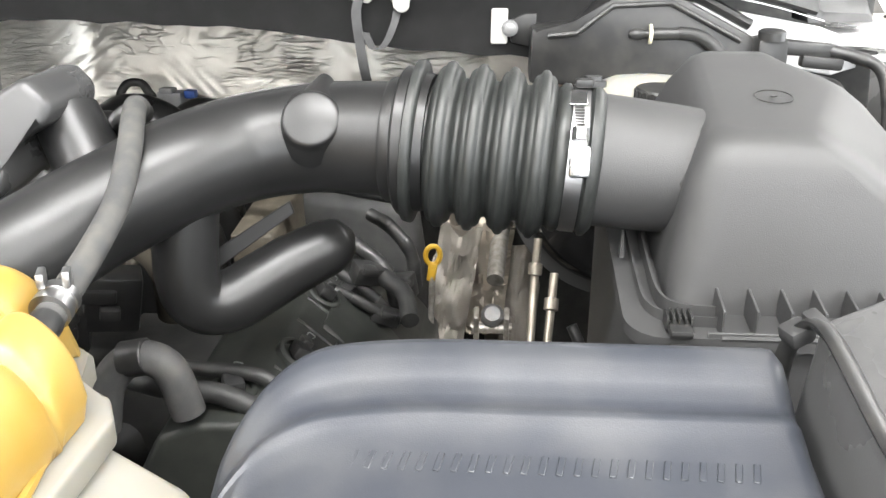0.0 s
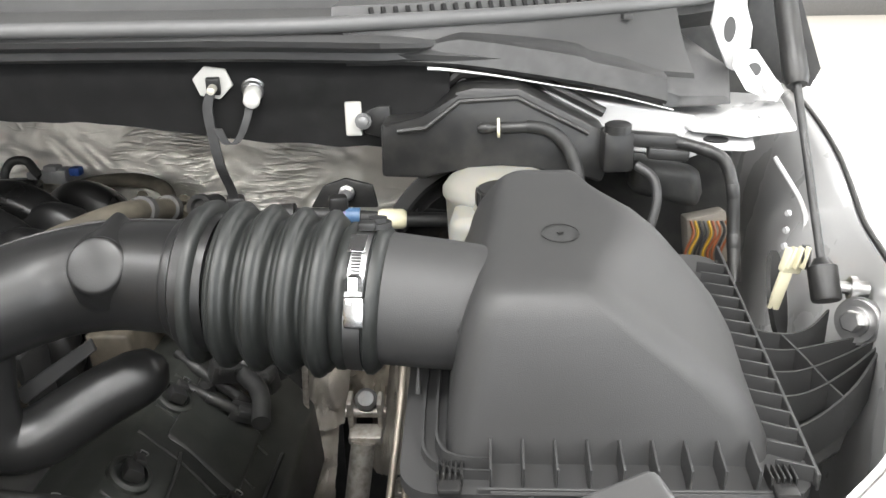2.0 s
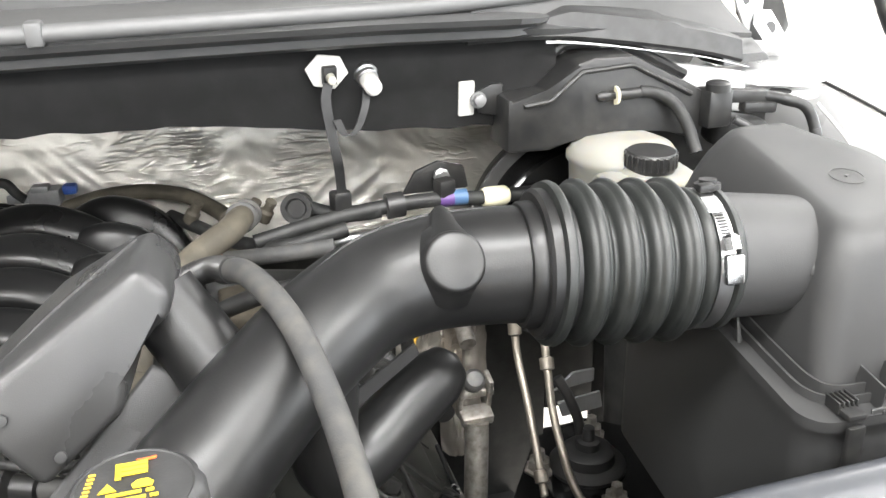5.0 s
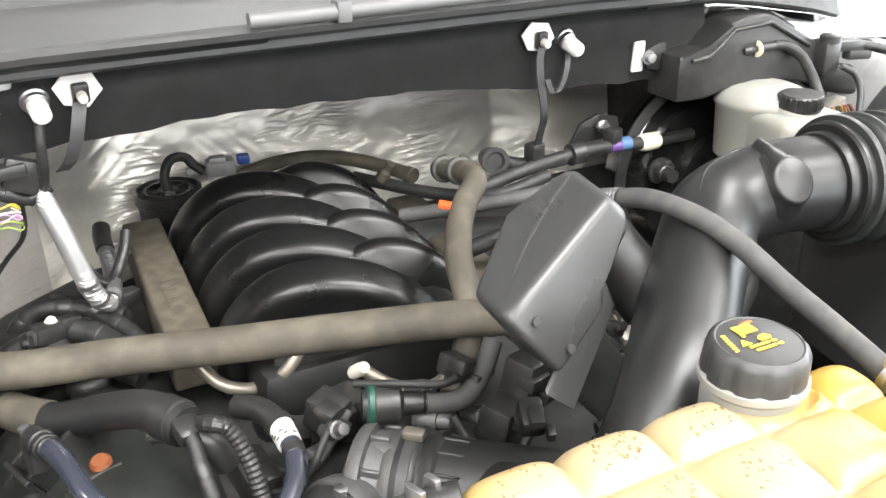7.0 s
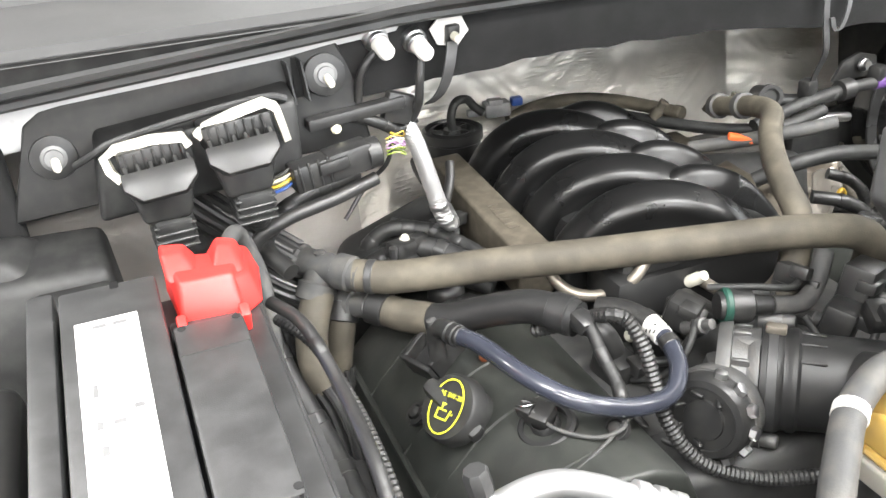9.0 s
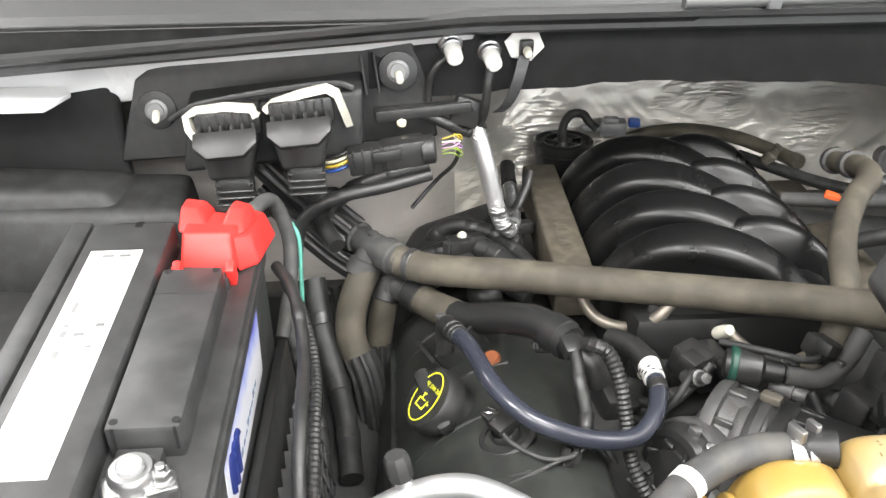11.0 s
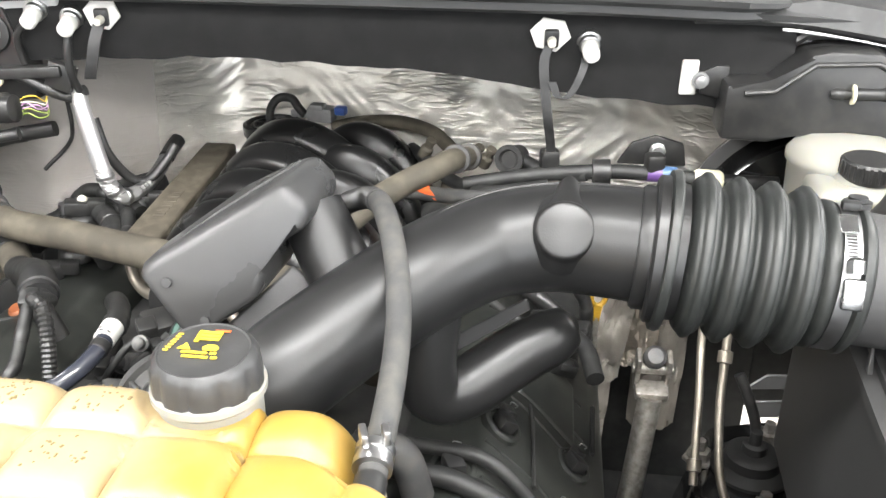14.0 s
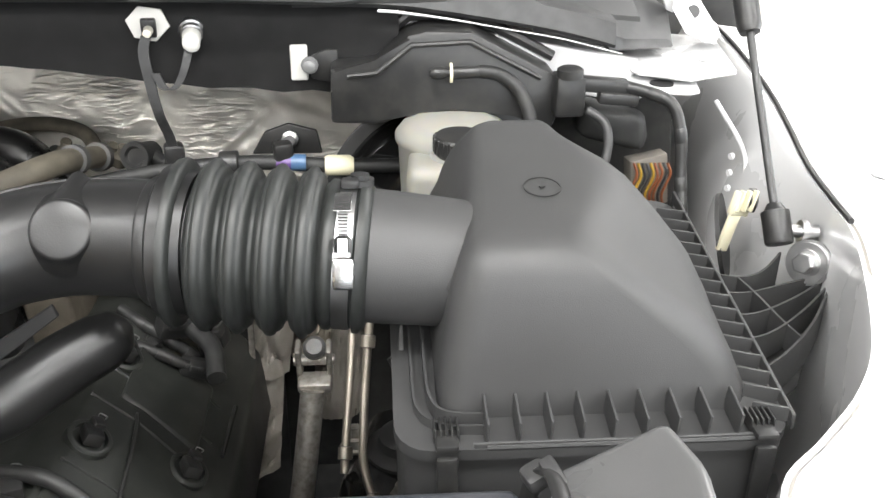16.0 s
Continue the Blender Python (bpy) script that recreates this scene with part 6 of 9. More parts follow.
    # small sensors, plugs and wires crowded round the throttle
    for c, ax, r in (((-0.498, 0.668, 1.262), (-0.6, -0.6, 0.3), 0.0085), ((-0.478, 0.66, 1.288), (0.2, -0.8, 0.5), 0.0075), ((-0.388, 0.69, 1.282), (0.3, -0.8, 0.4), 0.007), ((-0.352, 0.655, 1.262), (0.2, -0.9, 0.3), 0.008)):
        b = B()
        lathe(b, c, ax, [(-0.02, r * 0.9), (0.0, r), (0.004, r), (0.005, r * 0.7), (0.014, r * 0.65), (0.015, r * 0.3)], seg=14)
        solo("flange_bolt", b, M_ALU, "grimy flange bolt beside the throttle body", "bolt", "throttle bolts")
    for c, sz, rot in (((-0.475, 0.69, 1.285), (0.028, 0.03, 0.03), (15, 0, 35)), ((-0.36, 0.68, 1.3), (0.022, 0.03, 0.02), (0, 20, 20)), ((-0.31, 0.645, 1.29), (0.045, 0.03, 0.05), (5, 10, 25)), ((-0.335, 0.60, 1.29), (0.02, 0.028, 0.02), (20, 0, -20))):
        b = B()
        block(b, c, sz, rot, 0.004)
        block(b, (c[0] - 0.004, c[1] - 0.014, c[2] + 0.01), (sz[0] * 0.6, 0.018, 0.012), rot, 0.002)
        block(b, (c[0] + 0.006, c[1] - 0.02, c[2] - 0.004), (sz[0] * 0.35, 0.012, 0.01), rot, 0.002)
        solo("sensor_plug", b, M_BLACK, "dusty black sensor connector by the throttle", "connector", "sensor connectors")
    for pts in ([(-0.475, 0.675, 1.292), (-0.49, 0.655, 1.285), (-0.505, 0.65, 1.265), (-0.52, 0.66, 1.245), (-0.535, 0.68, 1.235)], [(-0.36, 0.67, 1.3), (-0.385, 0.655, 1.305), (-0.42, 0.665, 1.31), (-0.45, 0.69, 1.305)],
                [(-0.33, 0.6, 1.285), (-0.35, 0.59, 1.27), (-0.37, 0.6, 1.25), (-0.39, 0.63, 1.29)], [(-0.56, 0.64, 1.232), (-0.545, 0.62, 1.215), (-0.52, 0.6, 1.205), (-0.5, 0.6, 1.18)]):
        hose("sensor_wire", pts, 0.0035, M_DARK, "thin black taped wire by the throttle body", "wire", seg=8)
    e = thing("engine_front_cover", (-0.42, 0.55, 1.0), "grimy cast aluminium engine front cover", "engine part")
    b = B()
    hull(b, [(-0.60, 0.56, 0.95), (-0.25, 0.56, 0.95), (-0.22, 0.66, 0.95), (-0.62, 0.66, 0.95)], [(-0.56, 0.58, 1.19), (-0.3, 0.58, 1.19), (-0.27, 0.66, 1.2), (-0.58, 0.66, 1.2)], 0.012)
    part("casting", b, M_PIT, e)
    for k in range(9):
        x = -0.575 + 0.035 * k
        b = B()
        lathe(b, (x, 0.575, 1.05 + 0.13 * ((k * 7) % 5) / 5), (0, -1, 0.2), [(0, 0.009), (0.012, 0.009), (0.012, 0.006), (0.019, 0.006)], seg=8)
        part("bolt", b, M_ALU, e)
    b = B()
    block(b, (-0.40, 0.86, 1.1), (0.42, 0.5, 0.26), bevel=0.03)
    solo("engine_block", b, M_PIT, "dark engine block between the valve covers", "engine block")


throttle()


def coil_plug(c, label, sub=1.0):
    """An ignition coil head with bolt and connector."""
    x, y, z = c
    t = thing("ignition_coil", (x, y, z - 0.01), label, "ignition coil", "ignition coils")
    b = B()
    lathe(b, (x, y, z - 0.012), (0, 0, 1), [(0, 0.02), (0.01, 0.019), (0.014, 0.016), (0.016, 0.013)], seg=24)
    part("boot", b, M_BLACK, t)
    b = B()
    block(b, (x, y, z + 0.012), (0.03, 0.022, 0.018), (0, 8, 25), 0.004)
    part("coil_head", b, M_BLACK, t)
    b = B()
    block(b, (x + 0.02, y + 0.006, z + 0.014), (0.02, 0.015, 0.014), (0, 8, 25), 0.002)
    part("connector", b, M_BLACK, t)
    b = B()
    lathe(b, (x - 0.012, y - 0.01, z + 0.008), (0, 0, 1), [(0, 0.005), (0.012, 0.005), (0.013, 0.003)], seg=8)
    part("bolt", b, M_STEEL, t)
    return t


def valve_cover(profile, y0, y1, label):
    """A bank's cover: a profile across the engine, drawn out along it."""
    t = thing("valve_cover", (sum(x for x, z in profile) / len(profile), (y0 + y1) / 2, 1.1), label, "valve cover", "valve covers")
    b = B()
    prism(b, profile, (0, y1, 0), (1, 0, 0), (0, 0, 1), y1 - y0, 0.006, 3)
    part("cover", b, M_COVER, t)
    return t


def engine_sides():
    # battery side cover, sloping down to the wing
    vc = valve_cover([(-0.77, 1.1), (-0.758, 1.168), (-0.735, 1.2), (-0.70, 1.233), (-0.67, 1.2515), (-0.638, 1.26), (-0.6, 1.256), (-0.568, 1.24), (-0.552, 1.2), (-0.547, 1.1)], 0.545, 0.915, "dusty black plastic valve cover with the oil filler")
    for y in (0.575, 0.66, 0.73, 0.83):
        b = B()
        tube(b, [(-0.746, y, 1.185), (-0.70, y + 0.004, 1.2325), (-0.67, y + 0.006, 1.251), (-0.635, y + 0.008, 1.2595)], 0.0022, seg=6, n=3)
        part("moulded_rib", b, M_COVER, vc)
    b = B()
    tube(b, [(-0.7465, 0.55, 1.185), (-0.7465, 0.91, 1.185)], 0.004, seg=8, n=2)
    part("edge_bead", b, M_COVER, vc)
    for x, y, z in ((-0.722, 0.745, 1.214), (-0.733, 0.6, 1.203), (-0.6, 0.6, 1.256)):
        b = B()
        lathe(b, (x, y, z), (-0.6, 0, 0.8), [(0, 0.012), (0.005, 0.012), (0.006, 0.008), (0.002, 0.0075), (0.002, 0.006), (0.008, 0.0055), (0.009, 0.003)], seg=16)
        part("cover_bolt", b, M_BLACK, vc)
    # open coil well with a square rim
    w = thing("coil_well", (-0.684, 0.785, 1.24), "open black coil well with a square plastic rim", "coil well")
    for sx, sy, lx, ly in ((0, 0.019, 0.05, 0.005), (0, -0.019, 0.05, 0.005), (0.023, 0, 0.005, 0.042), (-0.023, 0, 0.005, 0.042)):
        b = B()
        q = Matrix.Rotation(radians(22), 3, "Z") @ V(sx, sy, 0)
        block(b, (-0.684 + q.x, 0.785 + q.y, 1.252 + 0.6 * q.x), (lx, ly, 0.034), (0, -31, 22), 0.0015)
        part("rim_wall", b, M_BLACK, w)
    # near-black plate paints the deep shade at the well's bottom
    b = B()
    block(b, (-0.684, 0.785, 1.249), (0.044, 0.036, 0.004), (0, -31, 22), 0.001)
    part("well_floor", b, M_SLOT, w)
    # oil filler cap
    c = thing("oil_filler_cap", (-0.712, 0.69, 1.22), "black oil filler cap with a yellow oval print", "oil cap")
    d = Vector((-0.7, -0.18, 0.68)).normalized()
    o = Vector((-0.687, 0.695, 1.233))
    b = B()
    lathe(b, o, d, [(0, 0.024), (0.02, 0.024), (0.022, 0.031), (0.036, 0.0305), (0.039, 0.028), (0.0395, 0.001)], seg=40)
    cap = part("cap_body", b, M_DARK, c)
    b = B()
    block(b, o + d * 0.03, (0.016, 0.07, 0.018), (20, -25, 10), 0.006)
    part("grip", b, M_DARK, cap)
    X = Vector((0.5, -0.85, 0.0))
    X = (X - d * X.dot(d)).normalized()
    Y = d.cross(X)
    top = o + d * 0.0402
    bb = B()
    lo = [top + X * 0.0185 * math.cos(a) + Y * 0.0248 * math.sin(a) for a in np.linspace(0, 2 * math.pi, 40, endpoint=False)]
    li = [top + X * 0.0172 * math.cos(a) + Y * 0.0235 * math.sin(a) for a in np.linspace(0, 2 * math.pi, 40, endpoint=False)]
    skin(bb, [lo, [p + d * 0.0006 for p in lo], [p + d * 0.0006 for p in li], li], cap=False)
    part("oval_ring", bb, M_OIL, cap)
    text_on("SAE 5W-20", top + Y * 0.010 + d * 0.0003, X, Y, 0.0062, M_OIL, cap)
    for pl in ([(-0.008, -0.012), (0.006, -0.012), (0.006, -0.0105), (-0.008, -0.0105)], [(-0.008, -0.012), (-0.0065, -0.012), (-0.0065, -0.003), (-0.008, -0.003)], [(0.0045, -0.012), (0.006, -0.012), (0.0085, -0.002), (0.007, -0.002)],
               [(-0.008, -0.0042), (0.003, -0.0042), (0.003, -0.0028), (-0.008, -0.0028)], [(-0.004, -0.003), (-0.0025, -0.003), (-0.0025, 0.0015), (-0.004, 0.0015)], [(-0.006, 0.001), (0.0, 0.001), (0.0, 0.0028), (-0.006, 0.0028)], [(0.009, -0.006), (0.0105, -0.006), (0.0102, -0.0035)]):
        bb = B()
        prism(bb, pl, top, X, Y, 0.0006)
        part("oil_can_mark", bb, M_OIL, cap)
    # ignition coil in a round seal, with a bright wire spring
    k = thing("ignition_coil", (-0.653, 0.621, 1.245), "black ignition coil in a round seal with a wire spring", "ignition coil", "ignition coils")
    up = V(-0.35, -0.05, 0.93)
    b = B()
    lathe(b, (-0.647, 0.632, 1.251), up, [(0, 0.026), (0.006, 0.026), (0.009, 0.023), (0.009, 0.019), (0.003, 0.018), (0.003, 0.013), (0.012, 0.0125), (0.014, 0.011), (0.008, 0.009)], seg=32)
    part("boot", b, M_RUBBER, k)
    b = B()
    block(b, (-0.652, 0.636, 1.265), (0.02, 0.024, 0.018), (0, -20, 30), 0.003)
    block(b, (-0.661, 0.643, 1.27), (0.014, 0.014, 0.012), (0, -20, 30), 0.002)
    part("connector", b, M_BLACK, k)
    b = B()
    tube(b, [(-0.669, 0.646, 1.274), (-0.668, 0.638, 1.278), (-0.661, 0.635, 1.279), (-0.658, 0.64, 1.277), (-0.663, 0.647, 1.276)], 0.0009, seg=6)
    part("wire_spring", b, M_BRIGHT, k, "bright wire spring")
    coil_plug((-0.655, 0.82, 1.255), "black ignition coil beside the glossy hose")
    b = B()
    lathe(b, (-0.649, 0.748, 1.252), (-0.1, -0.35, 1), [(0, 0.0085), (0.01, 0.009), (0.013, 0.0065)], seg=16)
    solo("amber_plug", b, M_COPPER, "amber plastic plug on the valve cover", "plug")
    # tube side cover
    vr = valve_cover([(-0.26, 1.1), (-0.255, 1.2), (-0.238, 1.233), (-0.205, 1.246), (-0.17, 1.249), (-0.135, 1.22), (-0.10, 1.182), (-0.078, 1.158), (-0.062, 1.14), (-0.054, 1.06)], 0.53, 0.93, "dusty black plastic valve cover under the intake tube")
    for y in (0.56, 0.605, 0.69, 0.735, 0.79):
        b = B()
        tube(b, [(-0.17, y + 0.01, 1.2485), (-0.135, y + 0.006, 1.2195), (-0.10, y, 1.1815), (-0.084, y - 0.002, 1.1645)], 0.002, seg=6, n=3)
        part("moulded_rib", b, M_COVER, vr)
    b = B()
    hull(b, [(-0.155, 0.71, 1.225), (-0.092, 0.705, 1.168), (-0.092, 0.81, 1.168), (-0.155, 0.83, 1.225)], [(-0.15, 0.715, 1.2375), (-0.092, 0.71, 1.1775), (-0.092, 0.805, 1.1775), (-0.15, 0.825, 1.2375)], 0.003, 2)
    part("smooth_panel", b, M_COVER, vr)
    b = B()
    tube(b, [(-0.0735, 0.725, 1.155), (-0.071, 0.80, 1.1565)], 0.0025, seg=6, n=1)
    part("edge_slot", b, M_SLOT, vr)
    b = B()
    lathe(b, (-0.1035, 0.842, 1.182), (0.7, 0, 0.72), [(0, 0.011), (0.005, 0.011), (0.006, 0.008), (0.001, 0.0075), (0.001, 0.005), (0.005, 0.0045)], seg=18)
    part("cover_bolt", b, M_BLACK, vr)
    # coils sunk flush into the sloping cover: a round seal, a plug and a small wire spring
    for x, y, z, tilt in ((-0.158, 0.645, 1.242, 0.75), (-0.094, 0.68, 1.177, 0.75), (-0.16, 0.765, 1.243, 0.75), (-0.192, 0.575, 1.249, 0.1), (-0.112, 0.585, 1.196, 0.75)):
        up = V(tilt, -0.05, 1).normalized()
        c = Vector((x, y, z))
        k = thing("ignition_coil", tuple(c - up * 0.006), "dusty black ignition coil sunk in the valve cover", "ignition coil", "ignition coils")
        b = B()
        lathe(b, c - up * 0.004, up, [(0, 0.0195), (0.006, 0.019), (0.0075, 0.017), (0.0075, 0.0145), (0.003, 0.0138), (0.003, 0.001)], seg=28)
        part("boot", b, M_COVER, k)
        b = B()
        side = up.cross(V(0, 1, 0)).normalized()
        block(b, c + up * 0.005, (0.016, 0.02, 0.012), (0, math.degrees(math.atan(tilt)), 25), 0.003)
        block(b, c + up * 0.007 + V(0, 0.012, 0), (0.01, 0.014, 0.009), (0, math.degrees(math.atan(tilt)), 25), 0.002)
        part("connector", b, M_BLACK, k)
        b = B()
        p = c + up * 0.0135 + V(0, 0.014, 0)
        tube(b, [p - side * 0.003, p - side * 0.003 + up * 0.003, p + side * 0.003 + up * 0.003, p + side * 0.003], 0.0006, seg=6, n=3)
        part("wire_spring", b, M_STEEL, k, "small bright wire spring")
    hose("conduit_run", [(-0.29, 0.575, 1.262), (-0.24, 0.56, 1.258), (-0.19, 0.552, 1.258), (-0.14, 0.545, 1.235), (-0.09, 0.54, 1.185)], 0.008, M_DARK, "black wiring sleeve on the valve cover", "conduit")
    hose("conduit_run", [(-0.27, 0.60, 1.255), (-0.22, 0.59, 1.258), (-0.165, 0.58, 1.256), (-0.12, 0.57, 1.215), (-0.08, 0.565, 1.17)], 0.006, M_DARK, "second black wiring sleeve over the valve cover", "conduit")
    hose("conduit_run", [(-0.13, 0.86, 1.24), (-0.11, 0.82, 1.24), (-0.085, 0.79, 1.235), (-0.075, 0.75, 1.225)], 0.009, M_DARK, "black wiring sleeve behind the ignition coils", "conduit")
    hose("coolant_elbow", [(-0.275, 0.53, 1.24), (-0.27, 0.536, 1.272), (-0.256, 0.54, 1.29), (-0.238, 0.54, 1.294), (-0.223, 0.54, 1.283), (-0.214, 0.54, 1.25)], 0.0125, M_HOSE, "black rubber elbow below the intake tube", rings=(0.5,), ring_mat=M_BLACK, ring_h=0.02, ring_r=1.08)
    # wiring bundle and connectors between the intake tube and the firewall
    for pts, r, m in (([(-0.17, 0.86, 1.27), (-0.14, 0.84, 1.265), (-0.115, 0.83, 1.25), (-0.1, 0.825, 1.225), (-0.095, 0.83, 1.19)], 0.008, M_BLACK),
                      ([(-0.18, 0.84, 1.25), (-0.15, 0.82, 1.24), (-0.12, 0.815, 1.22), (-0.105, 0.82, 1.2)], 0.006, M_DARK),
                      ([(-0.13, 0.88, 1.285), (-0.105, 0.865, 1.275), (-0.085, 0.86, 1.25), (-0.08, 0.865, 1.21)], 0.007, M_BLACK),
                      ([(-0.16, 0.8, 1.235), (-0.135, 0.79, 1.228), (-0.11, 0.795, 1.21)], 0.005, M_DARK)):
        hose("wiring_loom", pts, r, m, "black taped loom below the intake tube", "wiring loom")
    for c, s, rot in (((-0.125, 0.815, 1.245), (0.03, 0.022, 0.02), (10, 15, 30)), ((-0.09, 0.83, 1.225), (0.026, 0.02, 0.026), (0, -10, -15)), ((-0.15, 0.81, 1.225), (0.024, 0.02, 0.018), (12, 0, 40)), ((-0.105, 0.8, 1.205), (0.03, 0.018, 0.016), (0, 20, 10))):
        b = B()
        block(b, c, s, rot, 0.003)
        block(b, (c[0] + 0.004, c[1] - 0.008, c[2] + 0.006), (s[0] * 0.5, 0.014, 0.008), rot, 0.002)
        solo("loom_connector", b, M_BLACK, "small black connector on the loom below the intake tube", "connector", "loom connectors")
    b = B()
    tube(b, [(-0.135, 0.70, 1.225), (-0.132, 0.68, 1.222), (-0.13, 0.64, 1.218), (-0.128, 0.6, 1.216)], 0.002, seg=8)
    solo("cover_pipe", b, M_DARK, "thin black pipe lying on the valve cover", "pipe")
    # exhaust heat shield and steering shaft
    def crumpled(name, c0, c1, w0, w1, mat, label, amp, seed):
        """A creased metal sheet hanging from c0 to c1."""
        c0, c1 = Vector(c0), Vector(c1)

        def g(u, v):
            c = c0.lerp(c1, v)
            w = w0 + (w1 - w0) * v
            q = Vector((u * 3 + seed, v * 4, seed))
            return c + V((u - 0.5) * w, -0.35 * w * (1 - (2 * u - 1) ** 2) + amp * noise.noise(q) + amp * 0.5 * abs(noise.noise(q * 3)), amp * noise.noise(q + V(5, 5, 5)))
        bb = B()
        sheet(bb, 26, 30, g, (0, 0.0015, 0))
        return solo(name, bb, mat, label, "heat shield", "heat shields", sharp=30)
    crumpled("exhaust_shield", (-0.036, 0.97, 1.24), (-0.06, 0.945, 1.1), 0.05, 0.055, M_SHIELD, "creased beige heat stained exhaust shield", 0.012, 4)
    crumpled("exhaust_shield", (-0.068, 0.945, 1.105), (-0.088, 0.93, 0.97), 0.06, 0.075, M_SHIELD, "dented beige lower exhaust shield", 0.016, 21)
    crumpled("exhaust_shield", (-0.02, 1.02, 1.25), (-0.012, 0.985, 1.1), 0.1, 0.05, M_SHEETFOIL, "crumpled foil heat shield behind the engine", 0.016, 9)
    crumpled("exhaust_shield", (0.03, 1.04, 1.2), (0.02, 1.0, 1.0), 0.07, 0.06, M_SHIELD, "dull brown heat shield below the brake servo", 0.012, 15)
    # dark castings and brackets behind and beside the engine
    b = B()
    hull(b, [(-0.88, 0.5, 0.95), (-0.74, 0.5, 0.95), (-0.72, 0.93, 0.95), (-0.88, 0.95, 0.95)], [(-0.84, 0.62, 1.12), (-0.77, 0.62, 1.1), (-0.75, 0.9, 1.15), (-0.86, 0.92, 1.17)], 0.02)
    solo("side_rail", b, M_PIT, "dusty black frame rail below the battery", "frame rail", kind="structure")
    for pts, r in (([(-0.83, 0.9, 1.27), (-0.82, 0.86, 1.22), (-0.8, 0.8, 1.17), (-0.79, 0.72, 1.14)], 0.012), ([(-0.86, 0.88, 1.24), (-0.84, 0.82, 1.2), (-0.82, 0.75, 1.16), (-0.82, 0.68, 1.13)], 0.009), ([(-0.81, 0.92, 1.25), (-0.80, 0.9, 1.2), (-0.775, 0.87, 1.16)], 0.007)):
        hose("wiring_loom", pts, r, M_DARK, "dusty black loom deep beside the battery", "wiring loom")
    b = B()
    hull(b, [(-0.29, 0.93, 1.05), (-0.06, 0.93, 1.05), (-0.06, 1.0, 1.05), (-0.29, 1.0, 1.05)], [(-0.28, 0.94, 1.30), (-0.085, 0.95, 1.275), (-0.09, 0.99, 1.28), (-0.28, 0.99, 1.31)], 0.02)
    solo("rear_casting", b, M_PIT, "dark casting at the rear of the engine", "engine part")
    b = B()
    hull(b, [(-0.8, 0.93, 1.02), (-0.59, 0.93, 1.02), (-0.59, 1.03, 1.02), (-0.8, 1.02, 1.02)], [(-0.73, 0.935, 1.275), (-0.595, 0.93, 1.31), (-0.595, 1.02, 1.322), (-0.72, 1.01, 1.285)], 0.02)
    solo("heat_blanket", b, M_DARK, "dusty black cover behind the valve cover", "cover")
    for pts in ([(-0.6, 0.9, 1.27), (-0.65, 0.93, 1.285), (-0.70, 0.94, 1.275), (-0.745, 0.93, 1.25)], [(-0.6, 0.86, 1.28), (-0.64, 0.87, 1.29), (-0.68, 0.89, 1.28), (-0.72, 0.9, 1.255)]):
        hose("wiring_loom", pts, 0.011, M_DARK, "dusty black loom behind the valve cover", "wiring loom")
    for x, y, z in ((-0.665, 0.925, 1.302), (-0.70, 0.90, 1.26)):
        b = B()
        lathe(b, (x, y, z), (0.1, -0.5, 1), [(0, 0.005), (0.004, 0.006), (0.008, 0.004)], seg=10)
        solo("clip_button", b, M_NYLON, "small pale retaining button on the loom", "clip")
    dip = thing("dipstick", (-0.066, 0.91, 1.18), "yellow ring dipstick handle", "dipstick")
    b = B()
    ring = [(-0.066 + 0.008 * math.cos(a), 0.915 + 0.002 * math.cos(a), 1.225 + 0.011 * math.sin(a)) for a in np.linspace(0, 2 * math.pi, 17)]
    tube(b, ring, 0.003, seg=8, n=2)
    block(b, (-0.067, 0.914, 1.205), (0.01, 0.006, 0.022), (0, 8, 0), 0.002)
    part("pull_ring", b, M_OCHRE, dip)
    b = B()
    tube(b, [(-0.067, 0.914, 1.2), (-0.068, 0.91, 1.15), (-0.07, 0.9, 1.08)], 0.0035, seg=8)
    part("dipstick_tube", b, M_RUSTY, dip)
    s = thing("steering_shaft", (-0.005, 0.87, 1.05), "dull steel steering shaft with a universal joint", "steering shaft")
    b = B()
    tube(b, [(-0.001, 0.885, 1.115), (-0.008, 0.868, 1.06), (-0.018, 0.845, 0.99), (-0.035, 0.81, 0.9)], 0.0135, seg=18)
    part("shaft", b, M_RUSTY, s)
    for sx in (-0.016, 0.018):
        b = B()
        block(b, (sx, 0.905, 1.14), (0.006, 0.022, 0.05), (15, 0, 0), 0.002)
        part("yoke_arm", b, M_RUSTY, s)
    b = B()
    block(b, (0.001, 0.895, 1.118), (0.038, 0.024, 0.014), (15, 0, 0), 0.004)
    lathe(b, (-0.022, 0.904, 1.142), (1, 0, 0), [(0, 0.006), (0.046, 0.006)], seg=12)
    part("yoke", b, M_RUSTY, s)
    b = B()
    lathe(b, (0.002, 0.912, 1.15), (0, -0.7, 0.7), [(0, 0.013), (0.014, 0.013), (0.018, 0.009), (0.019, 0.001)], seg=18)
    part("joint_cup", b, M_ALU, s)
    b = B()
    lathe(b, (0.004, 0.93, 1.19), (0.05, 0.7, 0.3), [(0, 0.01), (0.1, 0.011)], seg=16)
    part("upper_shaft", b, M_RUSTY, s)
